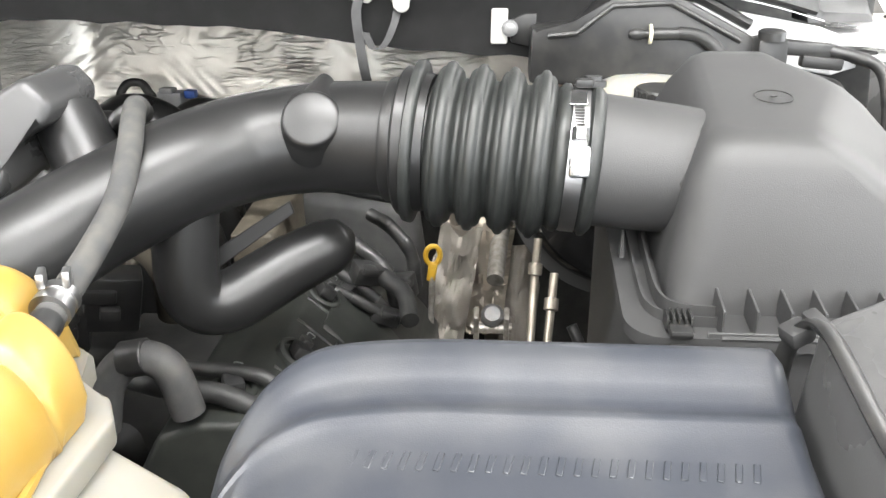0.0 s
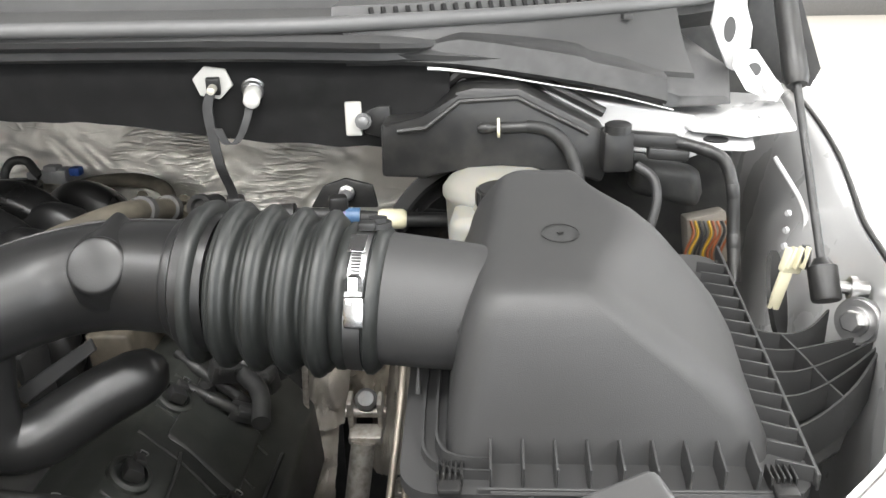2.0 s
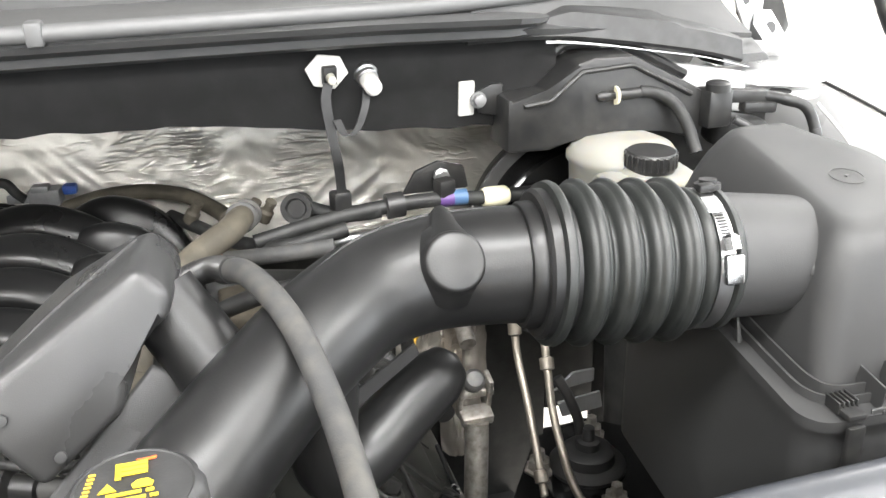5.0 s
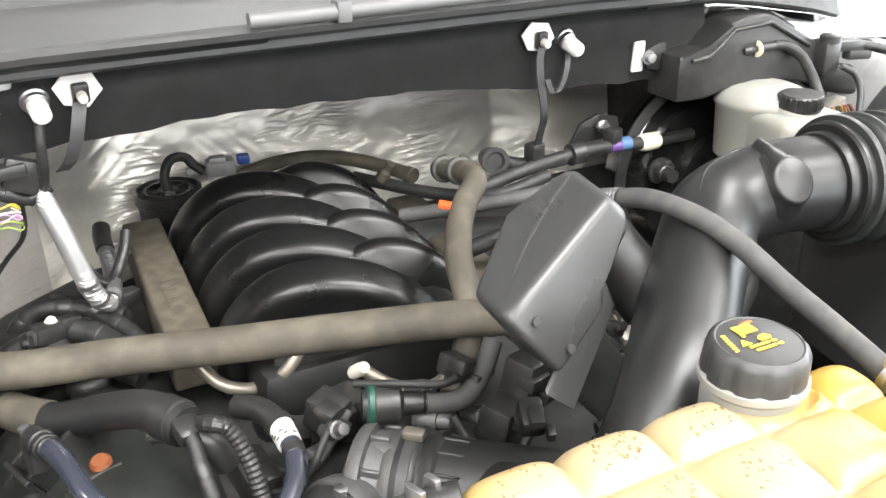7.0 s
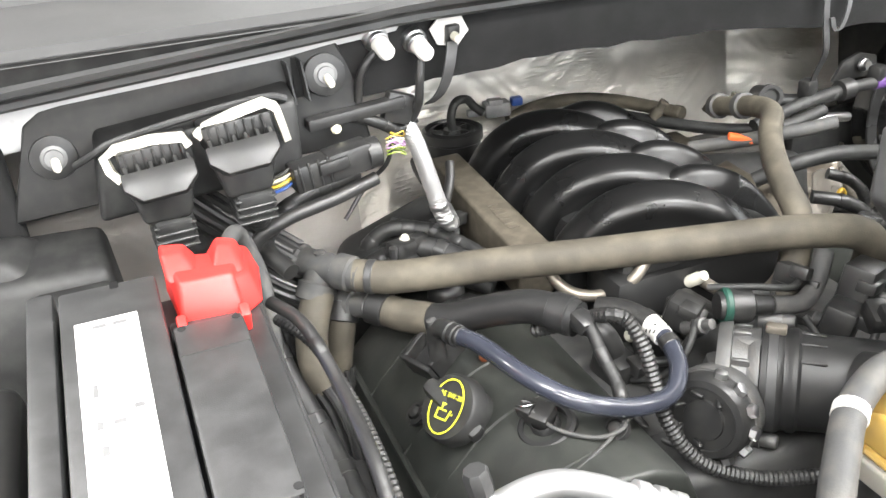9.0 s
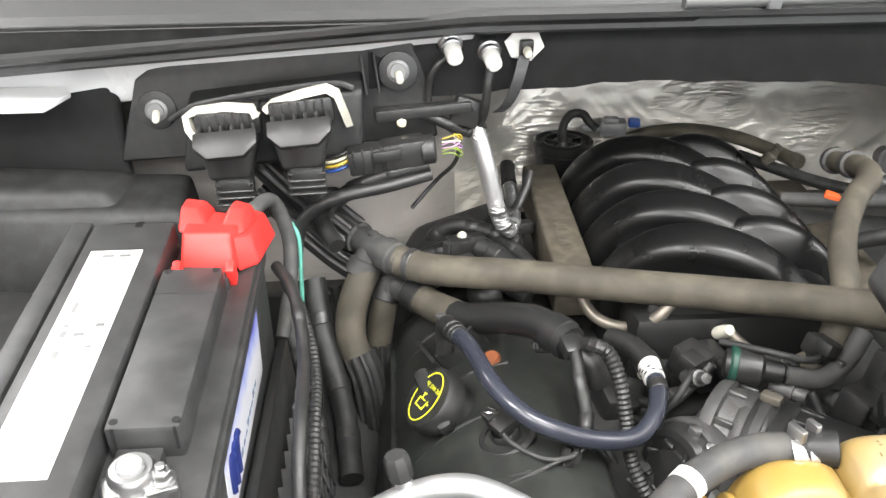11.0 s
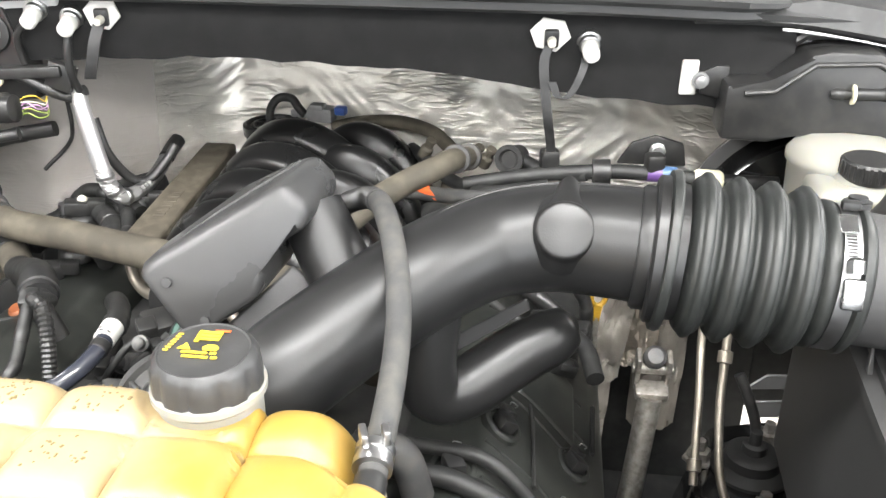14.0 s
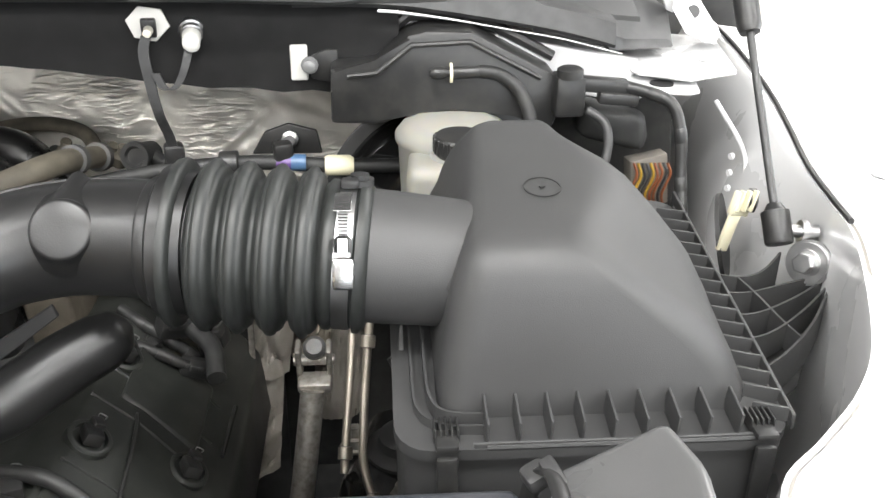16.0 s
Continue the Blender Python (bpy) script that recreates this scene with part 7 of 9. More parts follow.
    # brake pipes
    for pts, nm in (([(0.05, 0.91, 1.25), (0.046, 0.886, 1.197), (0.043, 0.845, 1.158), (0.039, 0.807, 1.122), (0.036, 0.775, 1.087)], "steel braided brake pipe beside the air box"),
                    ([(0.066, 0.86, 1.23), (0.062, 0.835, 1.193), (0.059, 0.815, 1.165), (0.057, 0.786, 1.138), (0.058, 0.75, 1.11), (0.08, 0.7, 1.06)], "thin steel brake pipe above the strut tower")):
        hose("brake_pipe", pts, 0.0045, M_TARN, nm, "brake pipe", seg=10, rings=(0.15, 0.9), ring_mat=M_TARN, ring_r=1.7, ring_h=0.014)
    hose("brake_hose", [(0.088, 0.87, 1.165), (0.1, 0.86, 1.14), (0.112, 0.858, 1.105), (0.113, 0.857, 1.07), (0.098, 0.855, 1.045), (0.08, 0.85, 1.03)], 0.006, M_BLACK, "black brake hose looping beside the strut tower", "brake hose")
    # wheelhouse panel with an opening through which the floor shows
    for x0, x1, z0, z1 in ((-0.05, 0.143, 0.8, 1.3), (0.212, 0.42, 0.8, 1.3), (0.143, 0.212, 1.014, 1.3), (0.143, 0.212, 0.8, 0.976)):
        b = B()
        block(b, ((x0 + x1) / 2, 1.035, (z0 + z1) / 2), (x1 - x0, 0.012, z1 - z0), bevel=0.002)
        solo("wheelhouse_panel", b, M_DARK, "dusty black wheelhouse panel below the brake servo", "body panel", kind="structure")
    for pts in ([(0.112, 0.935, 1.105), (0.136, 0.935, 1.127), (0.165, 0.935, 1.128), (0.165, 0.935, 1.11)], [(0.118, 0.935, 1.088), (0.174, 0.935, 1.094), (0.178, 0.935, 1.07), (0.125, 0.935, 1.066)]):
        b = B()
        prism(b, [(x, z) for x, y, z in pts], (0, 0.935, 0), (1, 0, 0), (0, 0, 1), 0.004, 0.001, 1)
        solo("frame_bracket", b, M_WASHER, "bare grey bracket plate deep beside the strut tower", "bracket", "frame brackets")
    for x0, x1, z0, z1 in ((-1.2, -0.95, 0.8, 1.2), (-0.878, -0.74, 0.8, 1.2), (-0.95, -0.878, 1.032, 1.2), (-0.95, -0.878, 0.8, 1.006)):
        b = B()
        block(b, ((x0 + x1) / 2, 0.995, (z0 + z1) / 2), (x1 - x0, 0.012, z1 - z0), bevel=0.002)
        solo("wheelhouse_panel", b, M_DARK, "dusty black wheelhouse panel behind the battery", "body panel", kind="structure")
    # inner liner below the air box
    b = B()
    hull(b, [(0.2, 0.74, 0.95), (0.4, 0.72, 0.95), (0.4, 0.95, 0.95), (0.2, 0.98, 0.95)], [(0.22, 0.76, 1.28), (0.36, 0.74, 1.28), (0.36, 0.94, 1.28), (0.18, 0.97, 1.28)], 0.02)
    solo("wheel_liner", b, M_PIT, "black wheelhouse liner behind the air box", "liner", kind="structure")


engine_sides()


# ---- battery side ----
def battery():
    # built square about its tilt: the tray leans forward by six degrees
    ox, oy, oz = -0.9, 0.66, 1.2
    t = thing("battery", (ox, oy, oz), "black car battery with white label and red terminal cover", "battery")
    t.rotation_euler = (radians(6), 0, 0)

    def slab(x0, x1, y0, y1, z0, z1, bevel=0.003):
        b = B()
        block(b, (ox + (x0 + x1) / 2, oy + (y0 + y1) / 2, oz + (z0 + z1) / 2), (x1 - x0, y1 - y0, z1 - z0), bevel=bevel)
        return b

    case = part("case", slab(-0.109, 0.047, -0.245, 0.084, 0.0, 0.196, 0.004), M_BATT, t)
    part("case_rim", slab(-0.108, 0.0495, -0.247, 0.086, 0.178, 0.1905, 0.002), M_BATT, case)
    part("lid_edge", slab(-0.1085, -0.0905, -0.243, 0.088, 0.19, 0.2205), M_BATT, t)
    part("lid_middle", slab(-0.087, -0.0205, -0.242, 0.0785, 0.19, 0.2235), M_BATT, t)
    part("lid_end", slab(-0.0195, 0.03, 0.0135, 0.036, 0.19, 0.208), M_BATT, t)
    ridge = part("lid_ridge", slab(-0.0178, 0.029, -0.164, 0.0112, 0.19, 0.2212), M_BATT, t)
    part("ridge_seam", slab(-0.0165, 0.028, -0.0235, -0.0229, 0.221, 0.2215, 0), M_PIT, ridge)
    for y in (0.0, 0.055):
        part("lid_nick", slab(-0.052, -0.046, 0.071 - y * 0.01, 0.079, 0.221, 0.2238, 0), M_SLOT, t)
    lab = part("top_label", slab(-0.0775, -0.037, -0.205, 0.035, 0.2235, 0.2240, 0), M_LABEL, t, "white printed paper label")
    bars = ((-0.0685, -0.04, 0.003, 0.012), (-0.0685, -0.062, 0.004, 0.004), (-0.068, -0.072, 0.004, 0.007), (-0.057, -0.072, 0.007, 0.004), (-0.0665, -0.094, 0.004, 0.008), (-0.045, -0.062, 0.006, 0.004), (-0.047, -0.086, 0.004, 0.003),
            (-0.062, 0.027, 0.009, 0.004), (-0.049, 0.027, 0.009, 0.004))
    for x, y, w, h in bars:
        part("print_bar", slab(x - w / 2, x + w / 2, y - h / 2, y + h / 2, 0.2240, 0.2243, 0), M_WASHER, lab)
    for x, y in ((-0.061, 0.0), (-0.0625, -0.022), (-0.065, -0.053), (-0.0685, -0.082)):
        part("print_bar", slab(x - 0.0022, x + 0.0022, y - 0.002, y + 0.002, 0.2240, 0.2243, 0), M_CREAM, lab, "pale yellow warning mark")
    for x, y in ((-0.0126, -0.158), (0.0255, -0.158), (-0.012, 0.006), (0.024, 0.006)):
        b = B()
        lathe(b, (ox + x, oy + y, oz + 0.2205), (0, 0, 1), [(0, 0.0028), (0.0011, 0.0028)], seg=12)
        part("vent_mark", b, M_SLOT, t)
    for x in (-0.0126, 0.0255):
        part("vent_slit", slab(x - 0.001, x + 0.001, -0.1645, -0.1635, 0.203, 0.221, 0), M_SLOT, t)
    # side label with a blue band along its upper edge
    b = B()
    hull(b, [(ox + q, oy + y, oz + h) for q, y, h in ((0.047, -0.16, 0.123), (0.047, 0.009, 0.117), (0.0476, 0.009, 0.117), (0.0476, -0.16, 0.123))],
         [(ox + q, oy + y, oz + h) for q, y, h in ((0.047, -0.151, 0.1865), (0.047, 0.0195, 0.1765), (0.0476, 0.0195, 0.1765), (0.0476, -0.151, 0.1865))], 0)
    lab = part("side_label", b, M_SIDELABEL, t, "white side label shading into a blue upper band")
    b = B()
    for k in range(3):
        q = -0.143 + 0.011 * k
        tube(b, [(ox + 0.048, oy + q, oz + 0.136 + 0.003 * (k == 0)), (ox + 0.048, oy + q + 0.001, oz + 0.154), (ox + 0.048, oy + q + 0.004, oz + 0.164), (ox + 0.048, oy + q + 0.0115, oz + 0.162)], 0.0032, seg=6, n=3)
    part("emblem_shape", b, M_NAVY, lab)
    for k in range(8):
        part("print_bar", slab(0.0476, 0.0479, -0.105 + 0.0105 * k, -0.0985 + 0.0105 * k, 0.132, 0.137 - 0.0015 * (k % 3), 0), M_CYAN, lab)
    # red terminal cover: a sloping front, two peaks with a valley between
    c = thing("terminal_cover", (-0.885, 0.72, 1.405), "bright red plastic cover on the battery terminal", "terminal cover")
    b = B()
    hull(b, [(-0.911, 0.668, 1.404), (-0.868, 0.664, 1.404), (-0.853, 0.727, 1.402), (-0.915, 0.738, 1.402)], [(-0.9065, 0.678, 1.4365), (-0.870, 0.6795, 1.435), (-0.857, 0.725, 1.4285), (-0.9135, 0.735, 1.434)], 0.003, 3)
    body = part("cover_body", b, M_RED, c)
    b = B()
    hull(b, [(-0.914, 0.69, 1.43), (-0.889, 0.694, 1.43), (-0.889, 0.735, 1.43), (-0.915, 0.737, 1.43)], [(-0.914, 0.712, 1.4445), (-0.9, 0.712, 1.4435), (-0.896, 0.733, 1.441), (-0.914, 0.735, 1.443)], 0.003)
    part("peak", b, M_RED, c)
    b = B()
    hull(b, [(-0.883, 0.692, 1.428), (-0.86, 0.69, 1.428), (-0.853, 0.73, 1.422), (-0.884, 0.735, 1.425)], [(-0.874, 0.715, 1.4425), (-0.864, 0.714, 1.44), (-0.858, 0.731, 1.437), (-0.872, 0.734, 1.4405)], 0.003)
    part("peak", b, M_RED, c)
    b = B()
    hull(b, [(-0.866, 0.675, 1.4), (-0.85, 0.69, 1.4), (-0.842, 0.745, 1.4), (-0.87, 0.75, 1.4)], [(-0.868, 0.682, 1.43), (-0.856, 0.7, 1.424), (-0.85, 0.742, 1.424), (-0.87, 0.745, 1.43)], 0.003)
    part("cheek", b, M_RED, c)
    for x, y in ((-0.9105, 0.664), (-0.868, 0.661)):
        b = B()
        block(b, (x, y, 1.408), (0.007, 0.012, 0.02), (25, 0, 0), 0.002)
        part("lug", b, M_RED, c)
    b = B()
    block(b, (-0.889, 0.6615, 1.409), (0.036, 0.004, 0.004), (20, 0, 4), 0.001)
    part("skirt_bar", b, M_RED, c)
    hose("battery_cable", [(-0.872, 0.74, 1.41), (-0.858, 0.77, 1.42), (-0.848, 0.789, 1.411), (-0.838, 0.787, 1.375), (-0.838, 0.765, 1.34), (-0.845, 0.735, 1.30)], 0.0068, M_HOSE, "grey battery cable behind the red cover", "cable")
    fh = thing("fuse_link", (-0.872, 0.79, 1.35), "amber and cream fuse link behind the battery terminal", "fuse")
    b = B()
    block(b, (-0.871, 0.795, 1.383), (0.016, 0.012, 0.022), (0, 10, 20), 0.003)
    part("fuse_body", b, M_COPPER, fh)
    b = B()
    block(b, (-0.876, 0.793, 1.357), (0.02, 0.012, 0.02), (0, -20, 20), 0.003)
    part("fuse_base", b, M_CREAM, fh)
    # negative clamp on the case shoulder
    n = thing("terminal_clamp", (ox, oy, oz), "silver battery terminal clamp with bolts", "terminal clamp")
    n.rotation_euler = (radians(6), 0, 0)
    part("terminal_pad", slab(-0.0115, 0.0175, -0.186, -0.166, 0.194, 0.207, 0.002), M_BATT, t)
    b = B()
    lathe(b, (ox + 0.0046, oy - 0.1912, oz + 0.195), (0, 0, 1), [(0, 0.0155), (0.018, 0.0145), (0.021, 0.0125), (0.021, 0.0085)], seg=24)
    block(b, (ox - 0.006, oy - 0.198, oz + 0.203), (0.014, 0.02, 0.013), (0, 0, 20), 0.004)
    part("clamp_ring", b, M_STEEL, n)
    b = B()
    lathe(b, (ox + 0.0046, oy - 0.1912, oz + 0.21), (0, 0, 1), [(0, 0.0086), (0.0085, 0.0082), (0.0095, 0.007)], seg=20)
    part("post", b, M_LEAD, n, "dull grey lead post")
    b = B()
    block(b, (ox + 0.0225, oy - 0.1985, oz + 0.2015), (0.02, 0.015, 0.017), (0, 0, 18), 0.003)
    block(b, (ox + 0.012, oy - 0.205, oz + 0.199), (0.018, 0.01, 0.012), (0, 0, 18), 0.002)
    part("clamp_jaw", b, M_STEEL, n)
    b = B()
    block(b, (ox - 0.001, oy - 0.222, oz + 0.2), (0.022, 0.036, 0.006), (0, 0, -8), 0.002)
    block(b, (ox + 0.012, oy - 0.216, oz + 0.199), (0.02, 0.014, 0.012), (0, 0, -12), 0.004)
    block(b, (ox + 0.001, oy - 0.243, oz + 0.195), (0.02, 0.012, 0.014), (0, 0, -8), 0.003)
    part("cable_lug", b, M_STEEL, n)
    for x, y, h, r in ((0.0235, -0.196, 0.2095, 0.0058), (-0.0005, -0.2195, 0.2025, 0.0075)):
        b = B()
        lathe(b, (ox + x, oy + y, oz + h), (0, 0, 1), [(0, r * 1.35), (0.0015, r * 1.35), (0.002, r)], seg=20)
        hexagon(b, (ox + x, oy + y, oz + h + 0.0015), (0, 0, 1), r, 0.0065)
        lathe(b, (ox + x, oy + y, oz + h + 0.007), (0, 0, 1), [(0, r * 0.55), (0.005, r * 0.55), (0.006, r * 0.4)], seg=12)
        part("nut", b, M_STEEL, n)
    hose("ground_cable", [(-0.886, 0.417, 1.382), (-0.868, 0.412, 1.383), (-0.843, 0.411, 1.374), (-0.827, 0.411, 1.352), (-0.82, 0.408, 1.31), (-0.825, 0.404, 1.25)], [0.0072, 0.0072, 0.006, 0.006, 0.006, 0.006], M_CUFF, "pale grey ground cable from the battery clamp", "cable")
    # tray with its ribbed side wall
    y = thing("battery_tray", (-0.85, 0.6, 1.0), "black plastic battery tray with honeycomb side wall", "battery tray")
    b = B()
    block(b, (-0.93, 0.6, 1.195), (0.22, 0.4, 0.03), bevel=0.004)
    block(b, (-0.836, 0.585, 1.2), (0.01, 0.3, 0.2), (0, -6, 0), 0.003)
    part("tray_base", b, M_BLACK, y)
    # cell walls coloured paler than the tray for their dust and lit edges
    for r in range(8):
        for q in range(13):
            b = B()
            py, pz = 0.445 + q * 0.0215 + (r % 2) * 0.011, 1.118 + r * 0.0205
            px = -0.829 + (pz - 1.225) * -0.105
            o, i = [(-0.0105, -0.0085), (0.0105, -0.0085), (0.0, 0.0105)], [(-0.0085, -0.0074), (0.0085, -0.0074), (0.0, 0.0078)]
            at = lambda p, out: (px + out - 0.105 * p[1], py + p[0], pz + p[1])
            skin(b, [[at(p, 0.0) for p in o], [at(p, 0.012) for p in o], [at(p, 0.012) for p in i], [at(p, 0.0) for p in i]], cap=False)
            part("cell", b, M_BATT, y)
    # loom along the battery
    hose("wiring_loom", [(-0.842, 0.72, 1.382), (-0.825, 0.685, 1.376), (-0.814, 0.635, 1.349), (-0.812, 0.57, 1.333), (-0.812, 0.525, 1.302), (-0.81, 0.49, 1.25), (-0.805, 0.46, 1.17)], 0.0052, M_BLACK, "black taped wiring loom beside the battery", "wiring loom")
    corrugated("wiring_conduit", [(-0.838, 0.73, 1.36), (-0.82, 0.69, 1.355), (-0.806, 0.635, 1.333), (-0.803, 0.57, 1.315), (-0.803, 0.52, 1.28), (-0.8, 0.47, 1.2)], 0.0048, M_BLACK, "black corrugated conduit beside the battery")
    hose("mint_wire", [(-0.846, 0.87, 1.355), (-0.838, 0.86, 1.34), (-0.839, 0.858, 1.30), (-0.841, 0.856, 1.265), (-0.85, 0.852, 1.252), (-0.856, 0.856, 1.275)], 0.0022, M_MINT, "thin mint green wire behind the battery", "wire", seg=8)


battery()


def control_unit():
    t = thing("control_unit", (-0.86, 0.92, 1.38), "black plastic control unit carrier on the bulkhead", "control unit")
    b = B()
    out = [(-1.03, 1.40), (-0.86, 1.413), (-0.69, 1.425), (-0.7, 1.48), (-0.708, 1.505), (-0.716, 1.529), (-0.79, 1.522), (-0.868, 1.516), (-0.936, 1.51), (-0.984, 1.503), (-1.0, 1.49), (-1.008, 1.462)]
    hull(b, [(x, 0.937 + (x + 1.03) * -0.05, z) for x, z in out], [(x, 0.95, z) for x, z in out], 0.003)
    part("carrier", b, M_BLACK, t)
    # shelf over the connectors with its raised front lip
    b = B()
    hull(b, [(-0.955, 0.9, 1.40), (-0.768, 0.885, 1.42), (-0.768, 0.94, 1.42), (-0.955, 0.945, 1.40)], [(-0.945, 0.905, 1.466), (-0.766, 0.888, 1.487), (-0.766, 0.935, 1.50), (-0.945, 0.943, 1.482)], 0.006)
    shelf = part("shelf", b, M_DARK, t)
    b = B()
    tube(b, [(-0.965, 0.92, 1.452), (-0.947, 0.9, 1.466), (-0.927, 0.897, 1.475), (-0.858, 0.893, 1.487), (-0.795, 0.89, 1.494), (-0.775, 0.89, 1.489)], 0.0032, seg=8, n=4)
    part("shelf_lip", b, M_BATT, shelf)
    for x in (-0.765, -0.752):
        b = B()
        zz = 1.492 + (x + 0.86) * 0.12
        block(b, (x, 0.922 - (x + 0.86) * 0.05, zz - 0.008), (0.0022, 0.018, 0.04), (0, -6, 3), 0.0006, 1)
        part("stiffener", b, M_BATT, t)
    b = B()
    hull(b, [(-1.2, 0.95, 1.36), (-1.02, 0.935, 1.37), (-1.02, 0.955, 1.37), (-1.2, 0.97, 1.36)], [(-1.19, 0.955, 1.48), (-1.026, 0.938, 1.486), (-1.02, 0.955, 1.486), (-1.19, 0.97, 1.484)], 0.014)
    part("side_pad", b, M_FELT, t)
    for x, y, z in ((-0.730, 0.918, 1.497), (-0.981, 0.931, 1.459)):
        b = B()
        lathe(b, (x, y, z), (0.02, -1, 0.1), [(-0.004, 0.021), (0.0, 0.020), (0.001, 0.0155)], seg=24)
        boss = part("stud_boss", b, M_BLACK, t)
        b = B()
        lathe(b, (x, y, z), (0.02, -1, 0.1), [(0, 0.0115), (0.002, 0.0115), (0.003, 0.0085), (0.005, 0.008)], seg=24)
        part("washer", b, M_WASHER, boss, "grey washer")
        b = B()
        lathe(b, (x, y, z), (0.1, -0.9, -0.35), [(0.004, 0.0038), (0.016, 0.0038), (0.018, 0.0028)], seg=14)
        part("stud", b, M_NYLON, boss, "white stud end")
    levers = [[(-0.869, 0.868, 1.470), (-0.873, 0.868, 1.478), (-0.9, 0.872, 1.479), (-0.931, 0.880, 1.473), (-0.939, 0.882, 1.466), (-0.936, 0.875, 1.455), (-0.928, 0.867, 1.447)],
              [(-0.861, 0.872, 1.474), (-0.853, 0.872, 1.481), (-0.826, 0.870, 1.49), (-0.80, 0.868, 1.496), (-0.79, 0.869, 1.49), (-0.785, 0.878, 1.47), (-0.781, 0.887, 1.454)]]
    for k, (x, z, y) in enumerate(((-0.898, 1.452, 0.872), (-0.826, 1.463, 0.868))):
        g = thing("ecu_plug", (x, y, z - 0.05), "large black control unit connector with a white locking lever", "connector", "control unit connectors")
        b = B()
        block(b, (x, y + 0.012, z + 0.01), (0.062, 0.035, 0.026), (0, -5, 4), 0.003)
        sh = part("shell", b, M_BLACK, g)
        for j in range(7):
            b = B()
            block(b, (x - 0.025 + 0.008 * j, y - 0.007, z + 0.012 + 0.0007 * j), (0.0025, 0.003, 0.014 if j % 2 else 0.019), (0, -5, 4), 0.0006, 1)
            part("shell_rib", b, M_BLACK, sh)
        b = B()
        hull(b, [(x - 0.02, y - 0.024, z - 0.042), (x + 0.02, y - 0.024, z - 0.04), (x + 0.02, y + 0.012, z - 0.04), (x - 0.02, y + 0.012, z - 0.042)],
             [(x - 0.03, y - 0.02, z - 0.004), (x + 0.03, y - 0.02, z + 0.001), (x + 0.03, y + 0.02, z + 0.004), (x - 0.03, y + 0.02, z + 0.0)], 0.005)
        bs = part("backshell", b, M_BLACK, g)
        b = B()
        tube(b, [(x - 0.029, y - 0.021, z - 0.003), (x - 0.02, y - 0.0225, z - 0.018), (x + 0.016, y - 0.0225, z - 0.016), (x + 0.029, y - 0.021, z + 0.001)], 0.0016, seg=6, n=1)
        part("backshell_edge", b, M_BLACK, bs)
        b = B()
        block(b, (x + 0.002, y - 0.01, z - 0.053), (0.034, 0.028, 0.03), (10, 0, 5), 0.005)
        part("cable_outlet", b, M_DARK, g)
        b = B()
        prism(b, [(-0.031, 0.012), (0.031, 0.012), (0.031, -0.004), (0.018, -0.017), (-0.018, -0.017), (-0.031, -0.004)], (x, y - 0.022, z - 0.004), (1, 0, 0.08), (-0.05, 0.72, 0.7), 0.008, 0.002)
        part("visor", b, M_BLACK, g, "smooth sloping black hood")
        for j in range(4):
            b = B()
            block(b, (x + 0.002, y - 0.01, z - 0.043 - 0.007 * j), (0.037, 0.031, 0.0025), (10, 0, 5), 0.001, 1)
            part("grip_rib", b, M_BLACK, g)
        for j in range(6):
            b = B()
            block(b, (x - 0.026 + 0.0105 * j, y - 0.012, z + 0.004 + 0.0008 * j), (0.004, 0.012, 0.008), (35, -5, 4), 0.001, 1)
            part("tooth", b, M_BLACK, sh)
        corr = B()
        pts = spline([(x + 0.003, y - 0.008, z - 0.06), (x + 0.006, y + 0.0, z - 0.075), (x + 0.014, y + 0.02, z - 0.09), (x + 0.024, y + 0.045, z - 0.1)], 10)
        rings = []
        for i, (p, (a, u)) in enumerate(zip(pts, ring_frames(pts))):
            rad = 0.0112 if i % 2 else 0.0102
            rings.append([p + (a * math.cos(2 * math.pi * q / 14) + u * math.sin(2 * math.pi * q / 14)) * rad for q in range(14)])
        skin(corr, rings)
        part("cable_sleeve", corr, M_BLACK, g, sharp=25)
        b = B()
        path = [Vector(p) for p in levers[k]]
        rings = []
        for p, (a, u) in zip(path, ring_frames(path)):
            rings.append([p + a * i * 0.0052 + u * j * 0.0034 for i, j in ((-1, -1), (1, -1), (1, 1), (-1, 1))])
        skin(b, rings)
        part("locking_lever", b, M_NYLON, g, "white locking lever", sharp=30)
    hose("loom_branch", [(-0.70, 0.885, 1.397), (-0.745, 0.873, 1.39), (-0.79, 0.868, 1.383), (-0.82, 0.868, 1.37), (-0.838, 0.872, 1.345), (-0.846, 0.88, 1.3)], 0.0068, M_BLACK, "black corrugated cable sleeve below the inline connector", "conduit")
    b = B()
    block(b, (-0.705, 0.915, 1.456), (0.1, 0.016, 0.012), (0, -4, 2), 0.002)
    block(b, (-0.66, 0.92, 1.452), (0.03, 0.014, 0.03), (0, 20, 2), 0.003)
    solo("loom_channel", b, M_BLACK, "black plastic wiring channel below the control unit", "wiring channel")
    # inline connector with coloured wires
    c = thing("inline_connector", (-0.755, 0.91, 1.385), "black inline connector with coloured wires", "connector")
    b = B()
    block(b, (-0.772, 0.905, 1.393), (0.04, 0.026, 0.026), (0, -6, 6), 0.003)
    part("plug_half", b, M_BLACK, c)
    b = B()
    block(b, (-0.735, 0.908, 1.398), (0.045, 0.028, 0.028), (0, -6, 6), 0.004)
    part("socket_half", b, M_BLACK, c)
    b = B()
    block(b, (-0.752, 0.892, 1.4), (0.03, 0.006, 0.012), (0, -6, 6), 0.002)
